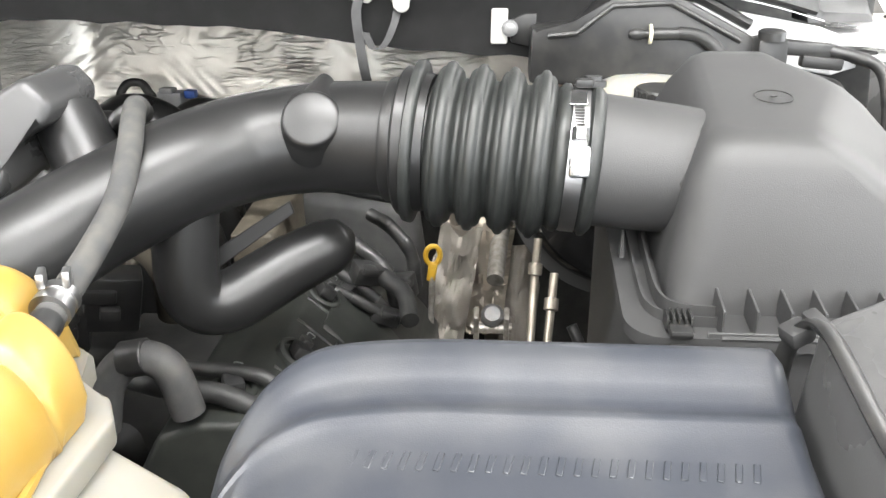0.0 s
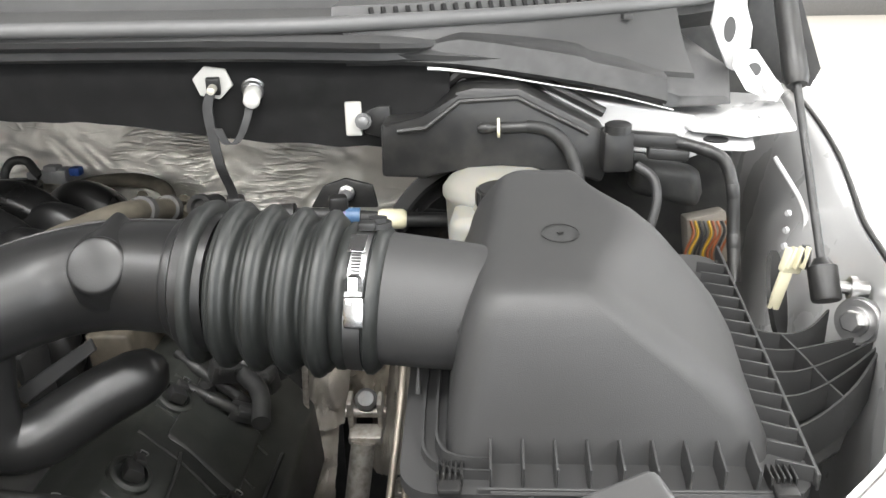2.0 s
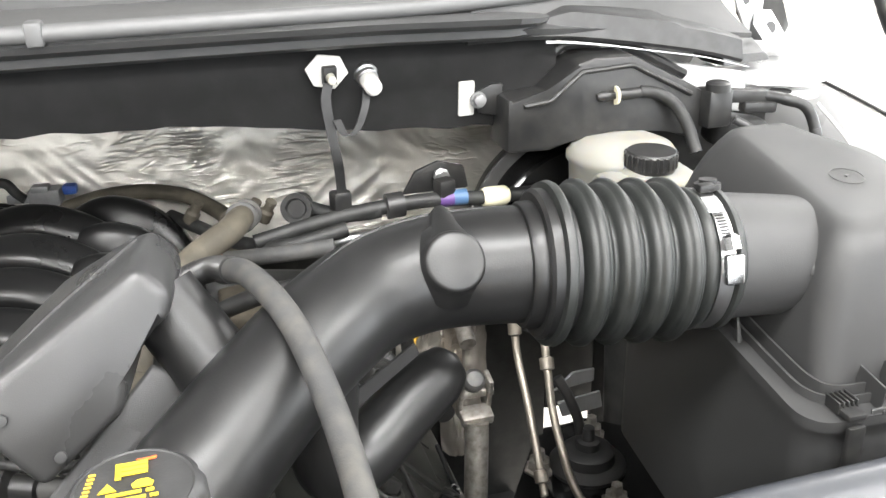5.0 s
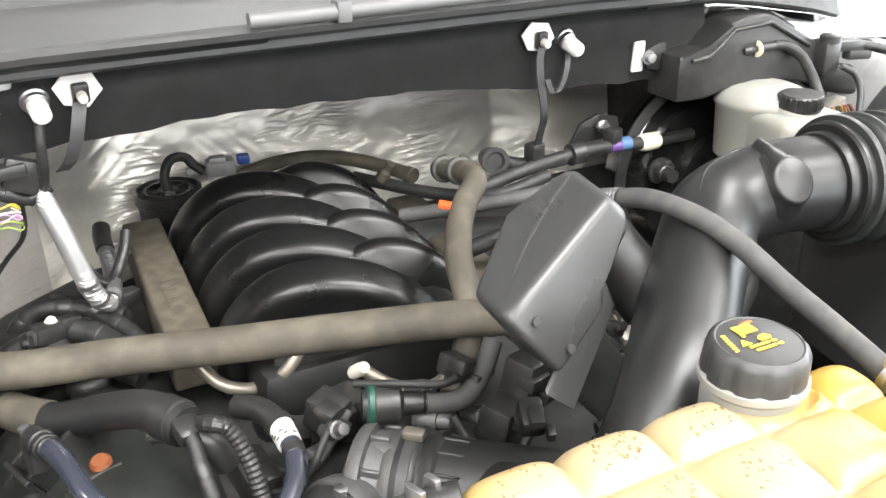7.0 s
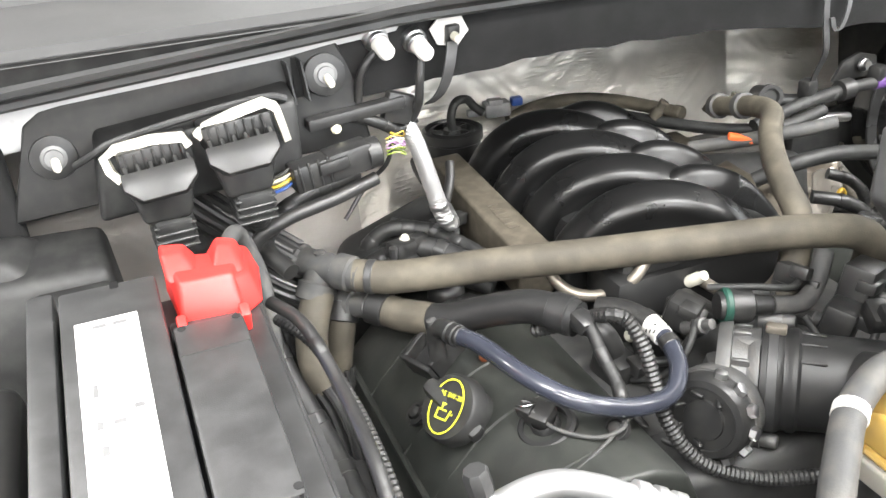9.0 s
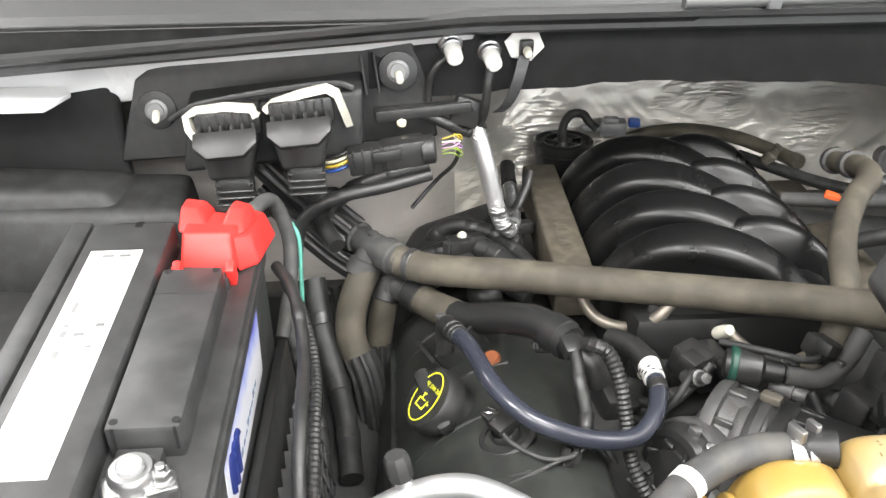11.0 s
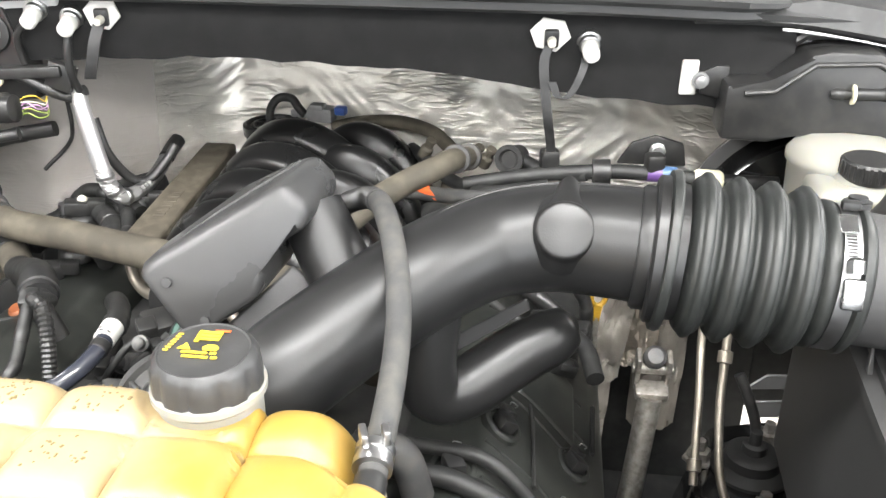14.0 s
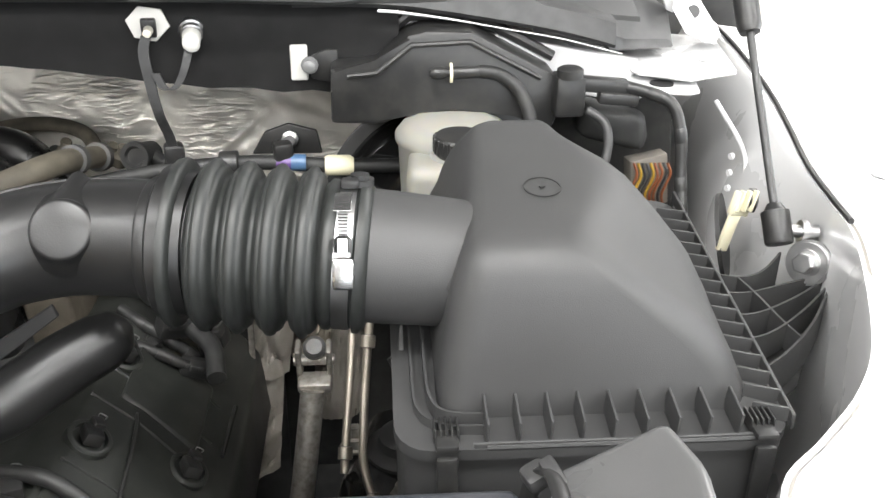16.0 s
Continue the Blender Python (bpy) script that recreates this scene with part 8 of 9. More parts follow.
    part("latch", b, M_BLACK, c)
    for k in range(5):
        b = B()
        block(b, (-0.785 + 0.0095 * k, 0.8915 + 0.001 * k, 1.3935 + 0.001 * k), (0.0025, 0.004, 0.026), (0, -6, 6), 0.0008, 1)
        part("grip_rib", b, M_BLACK, c)
    b = B()
    lathe(b, (-0.716, 0.908, 1.399), (1, 0, 0.1), [(0, 0.0155), (0.012, 0.0148), (0.014, 0.011)], seg=16)
    part("end_collar", b, M_BLACK, c)
    rnd = random.Random(3)
    for k, m in enumerate((M_LIME, M_LIME, M_LILAC, M_LILAC, M_CREAM, M_YWIRE)):
        b = B()
        z = 1.394 + 0.0032 * k
        tube(b, [(-0.696, 0.908, z), (-0.686, 0.903, z + 0.003 + 0.002 * (k % 2)), (-0.678, 0.907, z - 0.003 + 0.004 * (k % 3)), (-0.675, 0.918, z - 0.004), (-0.682, 0.935, z - 0.004)], 0.0007, seg=6)
        part("wire", b, m, c)
    for k, m in enumerate((M_DKBLUE, M_YWIRE, M_CREAM, M_DARK)):
        b = B()
        z = 1.388 + 0.005 * k
        tube(b, [(-0.788, 0.905, z), (-0.80, 0.9, z - 0.004), (-0.812, 0.905, z - 0.008), (-0.82, 0.92, z - 0.012)], 0.0016, seg=6)
        part("wire", b, m, c)
    c.location += Vector((0.008, -0.027, 0.026))
    hose("wire_branch", [(-0.735, 0.92, 1.455), (-0.705, 0.915, 1.452), (-0.68, 0.915, 1.44), (-0.66, 0.925, 1.428), (-0.64, 0.93, 1.435)], 0.006, M_BLACK, "black taped wire branch under the bulkhead", "wiring loom")
    b = B()
    lathe(b, (-0.728, 0.912, 1.447), (0, -1, -0.3), [(0, 0.005), (0.006, 0.005), (0.008, 0.003)], seg=12)
    solo("clip_button", b, M_CREAM, "small cream retaining button on the loom", "clip")
    hose("wiring_loom", [(-0.80, 0.86, 1.33), (-0.815, 0.90, 1.345), (-0.79, 0.93, 1.36), (-0.755, 0.945, 1.37), (-0.70, 0.955, 1.38)], 0.009, M_BLACK, "thick black loom behind the coolant tee", "wiring loom")
    hose("thin_cable", [(-0.665, 0.93, 1.43), (-0.67, 0.94, 1.39), (-0.69, 0.96, 1.36), (-0.72, 0.95, 1.33)], 0.0025, M_BLACK, "thin black cable against the foil", "cable", seg=8)
    # fuse box behind the battery
    f = thing("fuse_box", (-1.06, 0.88, 1.25), "black plastic fuse box behind the battery", "fuse box")
    b = B()
    hull(b, [(-1.2, 0.84, 1.22), (-0.945, 0.84, 1.22), (-0.945, 1.0, 1.22), (-1.2, 1.0, 1.22)], [(-1.19, 0.875, 1.372), (-0.955, 0.872, 1.368), (-0.955, 0.94, 1.388), (-1.19, 0.96, 1.392)], 0.011, 3)
    lid = part("fuse_lid", b, M_DARK, f)
    b = B()
    hull(b, [(-1.18, 0.88, 1.365), (-1.02, 0.88, 1.365), (-1.0, 0.94, 1.38), (-1.18, 0.95, 1.385)], [(-1.175, 0.89, 1.39), (-1.04, 0.89, 1.386), (-1.025, 0.93, 1.396), (-1.175, 0.94, 1.402)], 0.008, 3)
    part("lid_swell", b, M_DARK, lid)
    b = B()
    hull(b, [(-1.025, 0.825, 1.335), (-0.952, 0.825, 1.333), (-0.952, 0.85, 1.335), (-1.025, 0.85, 1.335)], [(-1.02, 0.835, 1.36), (-0.956, 0.835, 1.358), (-0.958, 0.86, 1.366), (-1.02, 0.86, 1.366)], 0.004, 3)
    part("lid_step", b, M_DARK, lid)
    for c, s in (((-1.02, 0.829, 1.31), (0.006, 0.01, 0.05)), ((-0.958, 0.829, 1.31), (0.006, 0.01, 0.05)), ((-0.989, 0.829, 1.331), (0.066, 0.01, 0.006))):
        b = B()
        block(b, c, s, (0, 0, 0), 0.0015)
        part("latch_frame", b, M_BATT, f)
    b = B()
    block(b, (-0.988, 0.836, 1.308), (0.03, 0.012, 0.04), (0, 0, 0), 0.004)
    part("latch", b, M_WASHER, f)
    b = B()
    hull(b, [(-1.16, 0.45, 1.2), (-1.03, 0.45, 1.2), (-1.03, 0.77, 1.2), (-1.16, 0.77, 1.2)], [(-1.15, 0.46, 1.345), (-1.035, 0.46, 1.335), (-1.035, 0.76, 1.345), (-1.15, 0.76, 1.355)], 0.012)
    solo("washer_tank", b, M_BLACK, "black plastic cover beside the battery", "cover")


control_unit()


# ---- bulkhead fittings ----
def plate_stud(name, c, label, plate=True):
    """A hexagonal steel earth plate with a stud."""
    x, y, z = c
    t = thing(name, (x, y, z - 0.02), label, "earth stud", "earth studs")
    if plate:
        b = B()
        prism(b, [(-0.021, 0.004), (-0.014, -0.012), (0.006, -0.016), (0.02, -0.002), (0.013, 0.014), (-0.008, 0.017)], (x, y, z), (1, 0, 0), (0, 0.1, 1), 0.0025, 0.0005, 1)
        part("plate", b, M_LABEL, t, "white painted plate")
    b = B()
    block(b, (x + 0.001, y - 0.006, z - 0.002), (0.014, 0.008, 0.018), (8, 0, 10), 0.002)
    part("eyelet", b, M_BLACK, t)
    b = B()
    lathe(b, (x + 0.001, y - 0.006, z - 0.003), (0.05, -1, -0.15), [(0, 0.005), (0.006, 0.0045), (0.013, 0.004), (0.014, 0.002)], seg=12)
    part("stud", b, M_NYLON, t)
    return t


def cap_stud(c, label):
    """A white capped stud with a steel collar."""
    x, y, z = c
    t = thing("capped_stud", (x, y, z - 0.01), label, "stud", "capped studs")
    b = B()
    lathe(b, (x, y, z), (0.12, -1, -0.35), [(-0.006, 0.0125), (0.002, 0.0125), (0.003, 0.0105), (0.008, 0.0105), (0.009, 0.009)], seg=20)
    part("collar", b, M_STEEL, t)
    b = B()
    lathe(b, Vector((x, y, z)), (0.12, -1, -0.35), [(0.008, 0.0088), (0.026, 0.0082), (0.029, 0.006), (0.03, 0.001)], seg=20)
    part("cap", b, M_LABEL, t)
    return t


def bulkhead_fittings():
    plate_stud("earth_stud", (-0.136, 0.919, 1.513), "white hexagonal earth plate with a black strap eyelet")
    cap_stud((-0.098, 0.926, 1.506), "white capped stud beside the earth plate")
    plate_stud("earth_stud", (-0.601, 0.920, 1.52), "white angled earth plate on the cowl beam")
    cap_stud((-0.637, 0.922, 1.515), "white capped stud on the cowl beam")
    cap_stud((-0.676, 0.922, 1.522), "white capped stud near the control unit")

    def strap(name, pts, w, mat, label, twist=None):
        t = thing(name, tuple(Vector(pts[-1])), label, "strap", "earth straps")
        path = spline(pts, 7)
        b = B()
        rings = []
        for p, (a, u) in zip(path, ring_frames(path)):
            side = Vector((1, 0.15, 0))
            tt = Vector((0, -1, 0))
            rings.append([p + side * i * w + tt * j * 0.001 for i, j in ((-1, -1), (1, -1), (1, 1), (-1, 1))])
        skin(b, rings)
        part("braid", b, mat, t, sharp=40)

    strap("earth_strap", [(-0.137, 0.908, 1.505), (-0.141, 0.906, 1.49), (-0.139, 0.905, 1.465), (-0.134, 0.905, 1.43), (-0.13, 0.92, 1.40), (-0.128, 0.93, 1.37)], 0.0048, M_BATT, "flat black earth strap from plate to engine")
    strap("earth_strap", [(-0.1, 0.915, 1.495), (-0.103, 0.91, 1.48), (-0.11, 0.907, 1.463), (-0.118, 0.905, 1.454), (-0.126, 0.904, 1.456), (-0.132, 0.904, 1.47)], 0.0038, M_BATT, "short flat black earth strap in a loop")
    strap("earth_strap", [(-0.602, 0.91, 1.512), (-0.607, 0.905, 1.495), (-0.613, 0.905, 1.475), (-0.62, 0.91, 1.46), (-0.627, 0.92, 1.45)], 0.006, M_BATT, "flat black strap under the angled plate")
    hose("earth_lead", [(-0.637, 0.908, 1.5), (-0.64, 0.906, 1.48), (-0.642, 0.91, 1.455), (-0.646, 0.93, 1.43)], 0.0045, M_BLACK, "black taped lead below the capped stud", "cable", seg=10)
    hose("earth_lead", [(-0.676, 0.912, 1.515), (-0.69, 0.91, 1.505), (-0.698, 0.912, 1.49), (-0.7, 0.92, 1.465)], 0.004, M_BLACK, "thin black lead from the capped stud", "cable", seg=10)
    # foil wrapped cable and its lower end
    hose("foil_sleeve", [(-0.65, 0.93, 1.434), (-0.643, 0.922, 1.41), (-0.637, 0.918, 1.385), (-0.63, 0.915, 1.355), (-0.623, 0.914, 1.33), (-0.613, 0.92, 1.314), (-0.605, 0.94, 1.311)], [0.0085, 0.009, 0.0095, 0.0095, 0.0095, 0.009, 0.0085], M_SLEEVE, "silver foil wrapped cable hanging from the bulkhead", "cable sleeve", rings=(0.6, 0.75, 0.9), ring_mat=M_STEEL, ring_r=1.08, ring_h=0.006)
    corrugated("metal_conduit", [(-0.606, 0.937, 1.311), (-0.602, 0.96, 1.312), (-0.6, 0.99, 1.318), (-0.6, 1.02, 1.326)], 0.0088, M_STEEL, "bright corrugated metal conduit end", 0.007)
    b = B()
    tube(b, [(-0.6, 1.02, 1.326), (-0.6, 1.04, 1.332), (-0.598, 1.055, 1.337)], 0.0095, seg=14)
    solo("conduit_plug", b, M_BLACK, "black plug at the end of the metal conduit", "plug")
    hose("sensor_lead", [(-0.64, 0.936, 1.4), (-0.63, 0.935, 1.36), (-0.615, 0.95, 1.325), (-0.6, 0.965, 1.318), (-0.585, 0.985, 1.335), (-0.578, 1.0, 1.35)], 0.0055, M_BLACK, "black sensor lead looping to the rail cover", "cable", seg=10)
    # left engine rear clutter
    for pts, r in (([(-0.68, 0.95, 1.28), (-0.65, 0.93, 1.29), (-0.62, 0.9, 1.285), (-0.6, 0.86, 1.275)], 0.012), ([(-0.7, 0.93, 1.26), (-0.66, 0.9, 1.275), (-0.63, 0.87, 1.28), (-0.6, 0.84, 1.27)], 0.010),
                   ([(-0.72, 0.97, 1.25), (-0.68, 0.96, 1.3), (-0.64, 0.95, 1.3), (-0.6, 0.93, 1.29)], 0.009), ([(-0.66, 0.98, 1.3), (-0.63, 0.95, 1.295), (-0.6, 0.9, 1.29), (-0.585, 0.85, 1.28)], 0.008)):
        hose("wiring_loom", pts, r, M_DARK, "dusty black wiring loom along the valve cover", "wiring loom", seg=12)
    for c in ((-0.67, 0.92, 1.285), (-0.645, 0.86, 1.275), (-0.61, 0.95, 1.285)):
        coil_plug(c, "dusty black ignition coil at the back of the valve cover")
    # dark glossy hose on the near valve cover
    hose("vent_hose", [(-0.687, 0.739, 1.297), (-0.6745, 0.702, 1.302), (-0.658, 0.642, 1.3), (-0.63, 0.61, 1.289), (-0.585, 0.604, 1.272), (-0.545, 0.609, 1.267), (-0.524, 0.627, 1.275), (-0.515, 0.652, 1.283), (-0.515, 0.672, 1.287)], 0.0082, M_SHINY, "glossy blue black vent hose over the valve cover", seg=20, rings=(0.05, 0.9), ring_mat=M_BLACK, ring_name="collar", ring_h=0.01, ring_r=1.1)
    e = thing("hose_elbow", (-0.693, 0.753, 1.28), "black quick connector elbow at the start of the vent hose", "hose fitting")
    b = B()
    tube(b, [(-0.694, 0.758, 1.262), (-0.695, 0.76, 1.285), (-0.692, 0.753, 1.296), (-0.684, 0.732, 1.298)], [0.0085, 0.0085, 0.009, 0.0095], seg=16)
    part("elbow", b, M_BLACK, e)
    for k in range(2):
        b = B()
        lathe(b, Vector((-0.688, 0.7425, 1.297)) + V(0.3, -0.9, 0.05) * 0.009 * k, (0.3, -0.9, 0.05), [(0, 0.0098), (0.001, 0.0108), (0.004, 0.0108), (0.005, 0.0098)], seg=18)
        part("collar", b, M_RUBBER, e)
    b = B()
    lathe(b, (-0.697, 0.759, 1.297), (-0.2, 0.1, 1), [(0, 0.005), (0.006, 0.005), (0.007, 0.003)], seg=10)
    part("release_button", b, M_HOSE, e)
    hose("vent_hose", [(-0.515, 0.684, 1.287), (-0.518, 0.7, 1.288), (-0.526, 0.718, 1.288), (-0.538, 0.735, 1.284)], 0.0105, M_BLACK, "black rubber end of the vent hose behind its printed tag", rings=(0.1,), ring_mat=M_BLACK, ring_h=0.012)
    tag_dir = V(-0.02, 1, 0.12).normalized()
    b = B()
    lathe(b, (-0.515, 0.664, 1.2855), tag_dir, [(0, 0.0098), (0.0215, 0.0104)], seg=20)
    tag = solo("hose_tag", b, M_LABEL, "white printed tag wrapped round the vent hose", "tag")
    for k in range(4):
        b = B()
        at = Vector((-0.515, 0.664, 1.2855)) + tag_dir * (0.002 + 0.0045 * k)
        for a0 in range(3):
            w = V(math.cos(1.0 + 0.75 * a0 + k), 0, math.sin(1.0 + 0.75 * a0 + k))
            block(b, at + w * (0.01 + 0.00012 * k), (0.0035, 0.0014, 0.0008), (0, 90 - math.degrees(1.0 + 0.75 * a0 + k), 0), 0)
        part("print_bar", b, M_HOSE, tag)
    corrugated("wiring_conduit", [(-0.61, 0.73, 1.282), (-0.592, 0.71, 1.294), (-0.576, 0.69, 1.308), (-0.572, 0.662, 1.325), (-0.56, 0.654, 1.321), (-0.552, 0.64, 1.3), (-0.548, 0.627, 1.272), (-0.543, 0.61, 1.235), (-0.52, 0.59, 1.2), (-0.47, 0.57, 1.18), (-0.42, 0.55, 1.18)], 0.0068, M_BLACK, "black corrugated conduit to the throttle body", 0.0045)
    hose("wire_branch", [(-0.604, 0.722, 1.29), (-0.595, 0.70, 1.302), (-0.586, 0.676, 1.313), (-0.584, 0.652, 1.293), (-0.582, 0.63, 1.275), (-0.589, 0.605, 1.262)], 0.0058, M_DARK, "black taped wire branch on the valve cover", "wiring loom")
    b = B()
    block(b, (-0.588, 0.68, 1.313), (0.018, 0.022, 0.016), (20, 0, 15), 0.005)
    solo("loom_tape", b, M_BLACK, "black tape round the wire branches on the valve cover", "tape")
    hose("thin_cable", [(-0.66, 0.638, 1.272), (-0.648, 0.615, 1.264), (-0.625, 0.595, 1.262), (-0.605, 0.59, 1.265), (-0.588, 0.603, 1.263)], 0.002, M_HOSE, "thin grey cable at the ignition coil", "cable", seg=8)
    hose("thin_cable", [(-0.69, 0.565, 1.235), (-0.66, 0.572, 1.252), (-0.62, 0.585, 1.262), (-0.595, 0.6, 1.262)], 0.0018, M_HOSE, "thin grey cable over the front of the valve cover", "cable", seg=8)
    # sensors around the throttle
    g = thing("purge_valve", (-0.42, 0.665, 1.27), "black purge valve with a green clip", "valve")
    b = B()
    lathe(b, (-0.45, 0.675, 1.293), (0.95, -0.3, -0.08), [(0, 0.012), (0.008, 0.016), (0.03, 0.016), (0.034, 0.01), (0.05, 0.009), (0.052, 0.006), (0.07, 0.006)], seg=20)
    part("valve_body", b, M_BLACK, g)
    b = B()
    lathe(b, (-0.452, 0.676, 1.293), (0.95, -0.3, -0.08), [(0.006, 0.0155), (0.008, 0.0172), (0.012, 0.0172), (0.014, 0.0155)], seg=20)
    part("clip", b, M_GREEN, g, "green locking clip")
    hose("vacuum_hose", [(-0.40, 0.66, 1.288), (-0.37, 0.655, 1.285), (-0.345, 0.665, 1.295), (-0.325, 0.68, 1.315)], 0.009, M_HOSE, "grey vacuum hose to the purge valve")
    hose("vacuum_hose", [(-0.46, 0.68, 1.288), (-0.48, 0.67, 1.27), (-0.50, 0.665, 1.256), (-0.52, 0.68, 1.25)], 0.0045, M_DARK, "thin black vacuum hose by the throttle")
    for c in ((-0.465, 0.715, 1.265), (-0.43, 0.73, 1.29), (-0.50, 0.725, 1.25), (-0.395, 0.715, 1.265)):
        b = B()
        lathe(b, c, (0.15, -0.75, 0.6), [(-0.014, 0.0065), (0.0, 0.0065), (0.003, 0.0052), (0.01, 0.005), (0.011, 0.003)], seg=14)
        solo("white_plug", b, M_NYLON, "white plastic plug cap by the throttle", "plug", "white plugs")
    for c, s, r in (((-0.45, 0.715, 1.262), (0.035, 0.04, 0.035), 20), ((-0.49, 0.72, 1.245), (0.03, 0.03, 0.03), -20), ((-0.345, 0.63, 1.27), (0.035, 0.03, 0.04), 30), ((-0.54, 0.70, 1.24), (0.03, 0.04, 0.03), 10)):
        b = B()
        block(b, c, s, (10, 5, r), 0.005)
        block(b, (c[0] + 0.01, c[1] - 0.02, c[2] + 0.008), (s[0] * 0.5, 0.02, 0.014), (10, 5, r), 0.003)
        solo("sensor_plug", b, M_BLACK, "dusty black sensor connector by the throttle", "connector", "sensor connectors")


bulkhead_fittings()


def coolant_tank_hoses():
    t = hose("tank_hose", [(-0.258, 0.628, 1.45), (-0.2455, 0.59, 1.463), (-0.232, 0.55, 1.461), (-0.222, 0.515, 1.45), (-0.215, 0.475, 1.433), (-0.212, 0.43, 1.42), (-0.212, 0.385, 1.408), (-0.213, 0.36, 1.40)], 0.0078, M_HOSE, "grey rubber hose from the resonator to the coolant tank", seg=20)
    hose_ends(t, [(-0.258, 0.628, 1.45), (-0.2455, 0.59, 1.463), (-0.232, 0.55, 1.461), (-0.222, 0.515, 1.45), (-0.215, 0.475, 1.433), (-0.212, 0.43, 1.42), (-0.212, 0.385, 1.408), (-0.213, 0.36, 1.40)], 0.0078)
    corrugated("braided_sleeve", [(-0.296, 0.66, 1.425), (-0.281, 0.646, 1.44), (-0.264, 0.633, 1.45), (-0.2515, 0.607, 1.4585)], 0.0088, M_BLACK, "black braided sleeve at the hose end", 0.003, "sleeve")
    for nm, c, d in (("spring_clamp", (-0.213, 0.387, 1.409), (0.03, -0.95, -0.2)), ("spring_clamp", (-0.513, 0.412, 1.413), (1, -0.1, 0.1))):
        s = thing(nm, (c[0], c[1], c[2] - 0.01), "silver spring clamp on the tank hose", "clamp", "spring clamps")
        b = B()
        lathe(b, Vector(c) - Vector(d) * 0.007, d, [(0, 0.009), (0, 0.0105), (0.005, 0.0105), (0.005, 0.0095), (0.009, 0.0095), (0.009, 0.0105), (0.014, 0.0105), (0.014, 0.009)], seg=24)
        part("band", b, M_STEEL, s)
        b = B()
        block(b, (c[0] - 0.005, c[1], c[2] + 0.014), (0.004, 0.012, 0.008), (0, 0, 20), 0.001)
        block(b, (c[0] + 0.006, c[1] + 0.004, c[2] + 0.013), (0.004, 0.009, 0.009), (0, 0, 20), 0.001)
        part("ear", b, M_STEEL, s)
    h = hose("tank_hose", [(-0.495, 0.408, 1.417), (-0.52, 0.415, 1.414), (-0.55, 0.413, 1.412), (-0.58, 0.40, 1.405), (-0.61, 0.375, 1.398), (-0.65, 0.34, 1.385), (-0.70, 0.31, 1.365), (-0.76, 0.29, 1.35), (-0.83, 0.28, 1.345)], 0.0095, M_HOSE, "grey rubber hose from the coolant tank to the radiator", seg=20)
    hose_ends(h, [(-0.495, 0.408, 1.417), (-0.52, 0.415, 1.414), (-0.55, 0.413, 1.412), (-0.58, 0.40, 1.405), (-0.61, 0.375, 1.398), (-0.65, 0.34, 1.385), (-0.70, 0.31, 1.365), (-0.76, 0.29, 1.35), (-0.83, 0.28, 1.345)], 0.0095)
    b = B()
    lathe(b, (-0.581, 0.3995, 1.405), (-0.75, -0.6, -0.2), [(-0.004, 0.0102), (0.004, 0.0102)], seg=20)
    solo("hose_band", b, M_LABEL, "white band with a green mark on the tank hose", "band")
    # air conditioning line
    a = thing("refrigerant_line", (-0.76, 0.58, 1.2), "bare aluminium air conditioning line with service port", "pipe")
    b = B()
    tube(b, [(-0.785, 0.56, 1.24), (-0.765, 0.558, 1.246), (-0.742, 0.554, 1.262), (-0.712, 0.548, 1.277), (-0.685, 0.544, 1.279), (-0.655, 0.537, 1.268), (-0.63, 0.528, 1.255)], 0.0105, seg=20)
    part("pipe_body", b, M_PIPE, a, sharp=60)
    b = B()
    lathe(b, (-0.632, 0.529, 1.256), (0.84, -0.33, -0.38), [(0, 0.0115), (0, 0.0145), (0.01, 0.0145), (0.011, 0.012), (0.015, 0.012), (0.016, 0.0145), (0.024, 0.0145), (0.025, 0.012), (0.03, 0.012), (0.031, 0.014), (0.04, 0.014)], seg=24)
    part("crimp", b, M_PIPE, a)
    b = B()
    lathe(b, (-0.60, 0.516, 1.241), (0.8, -0.4, -0.42), [(0, 0.0125), (0.16, 0.0125)], seg=20)
    part("rubber_end", b, M_RUBBER, a)
    b = B()
    block(b, (-0.789, 0.557, 1.228), (0.046, 0.036, 0.026), (0, 12, -20), 0.003)
    part("end_block", b, M_PIPE, a)
    b = B()
    lathe(b, (-0.771, 0.542, 1.245), (0.1, -0.8, 0.6), [(0, 0.008), (0.006, 0.008), (0.008, 0.004)], seg=6)
    part("bolt", b, M_STEEL, a)
    b = B()
    lathe(b, (-0.735, 0.556, 1.264), (-0.2, 0.1, 1), [(0, 0.0075), (0.02, 0.0072), (0.021, 0.0085)], seg=16)
    part("port", b, M_PIPE, a)
    b = B()
    lathe(b, (-0.739, 0.558, 1.281), (-0.2, 0.1, 1), [(0, 0.0098), (0.006, 0.0102), (0.018, 0.0102), (0.021, 0.0085)], seg=8)
    part("port_cap", b, M_BATT, a)
    # radiator hose low in front
    hose("radiator_hose", [(-0.63, 0.47, 1.13), (-0.6, 0.5, 1.17), (-0.56, 0.5, 1.185), (-0.53, 0.47, 1.17), (-0.51, 0.42, 1.12)], 0.022, M_RUBBER, "thick black radiator hose below the air conditioning line")
    hose("radiator_top_pipe", [(-0.98, 0.25, 1.34), (-0.85, 0.25, 1.35), (-0.74, 0.26, 1.345), (-0.66, 0.27, 1.31)], 0.03, M_COWL, "grey plastic radiator shroud edge", "shroud")


coolant_tank_hoses()


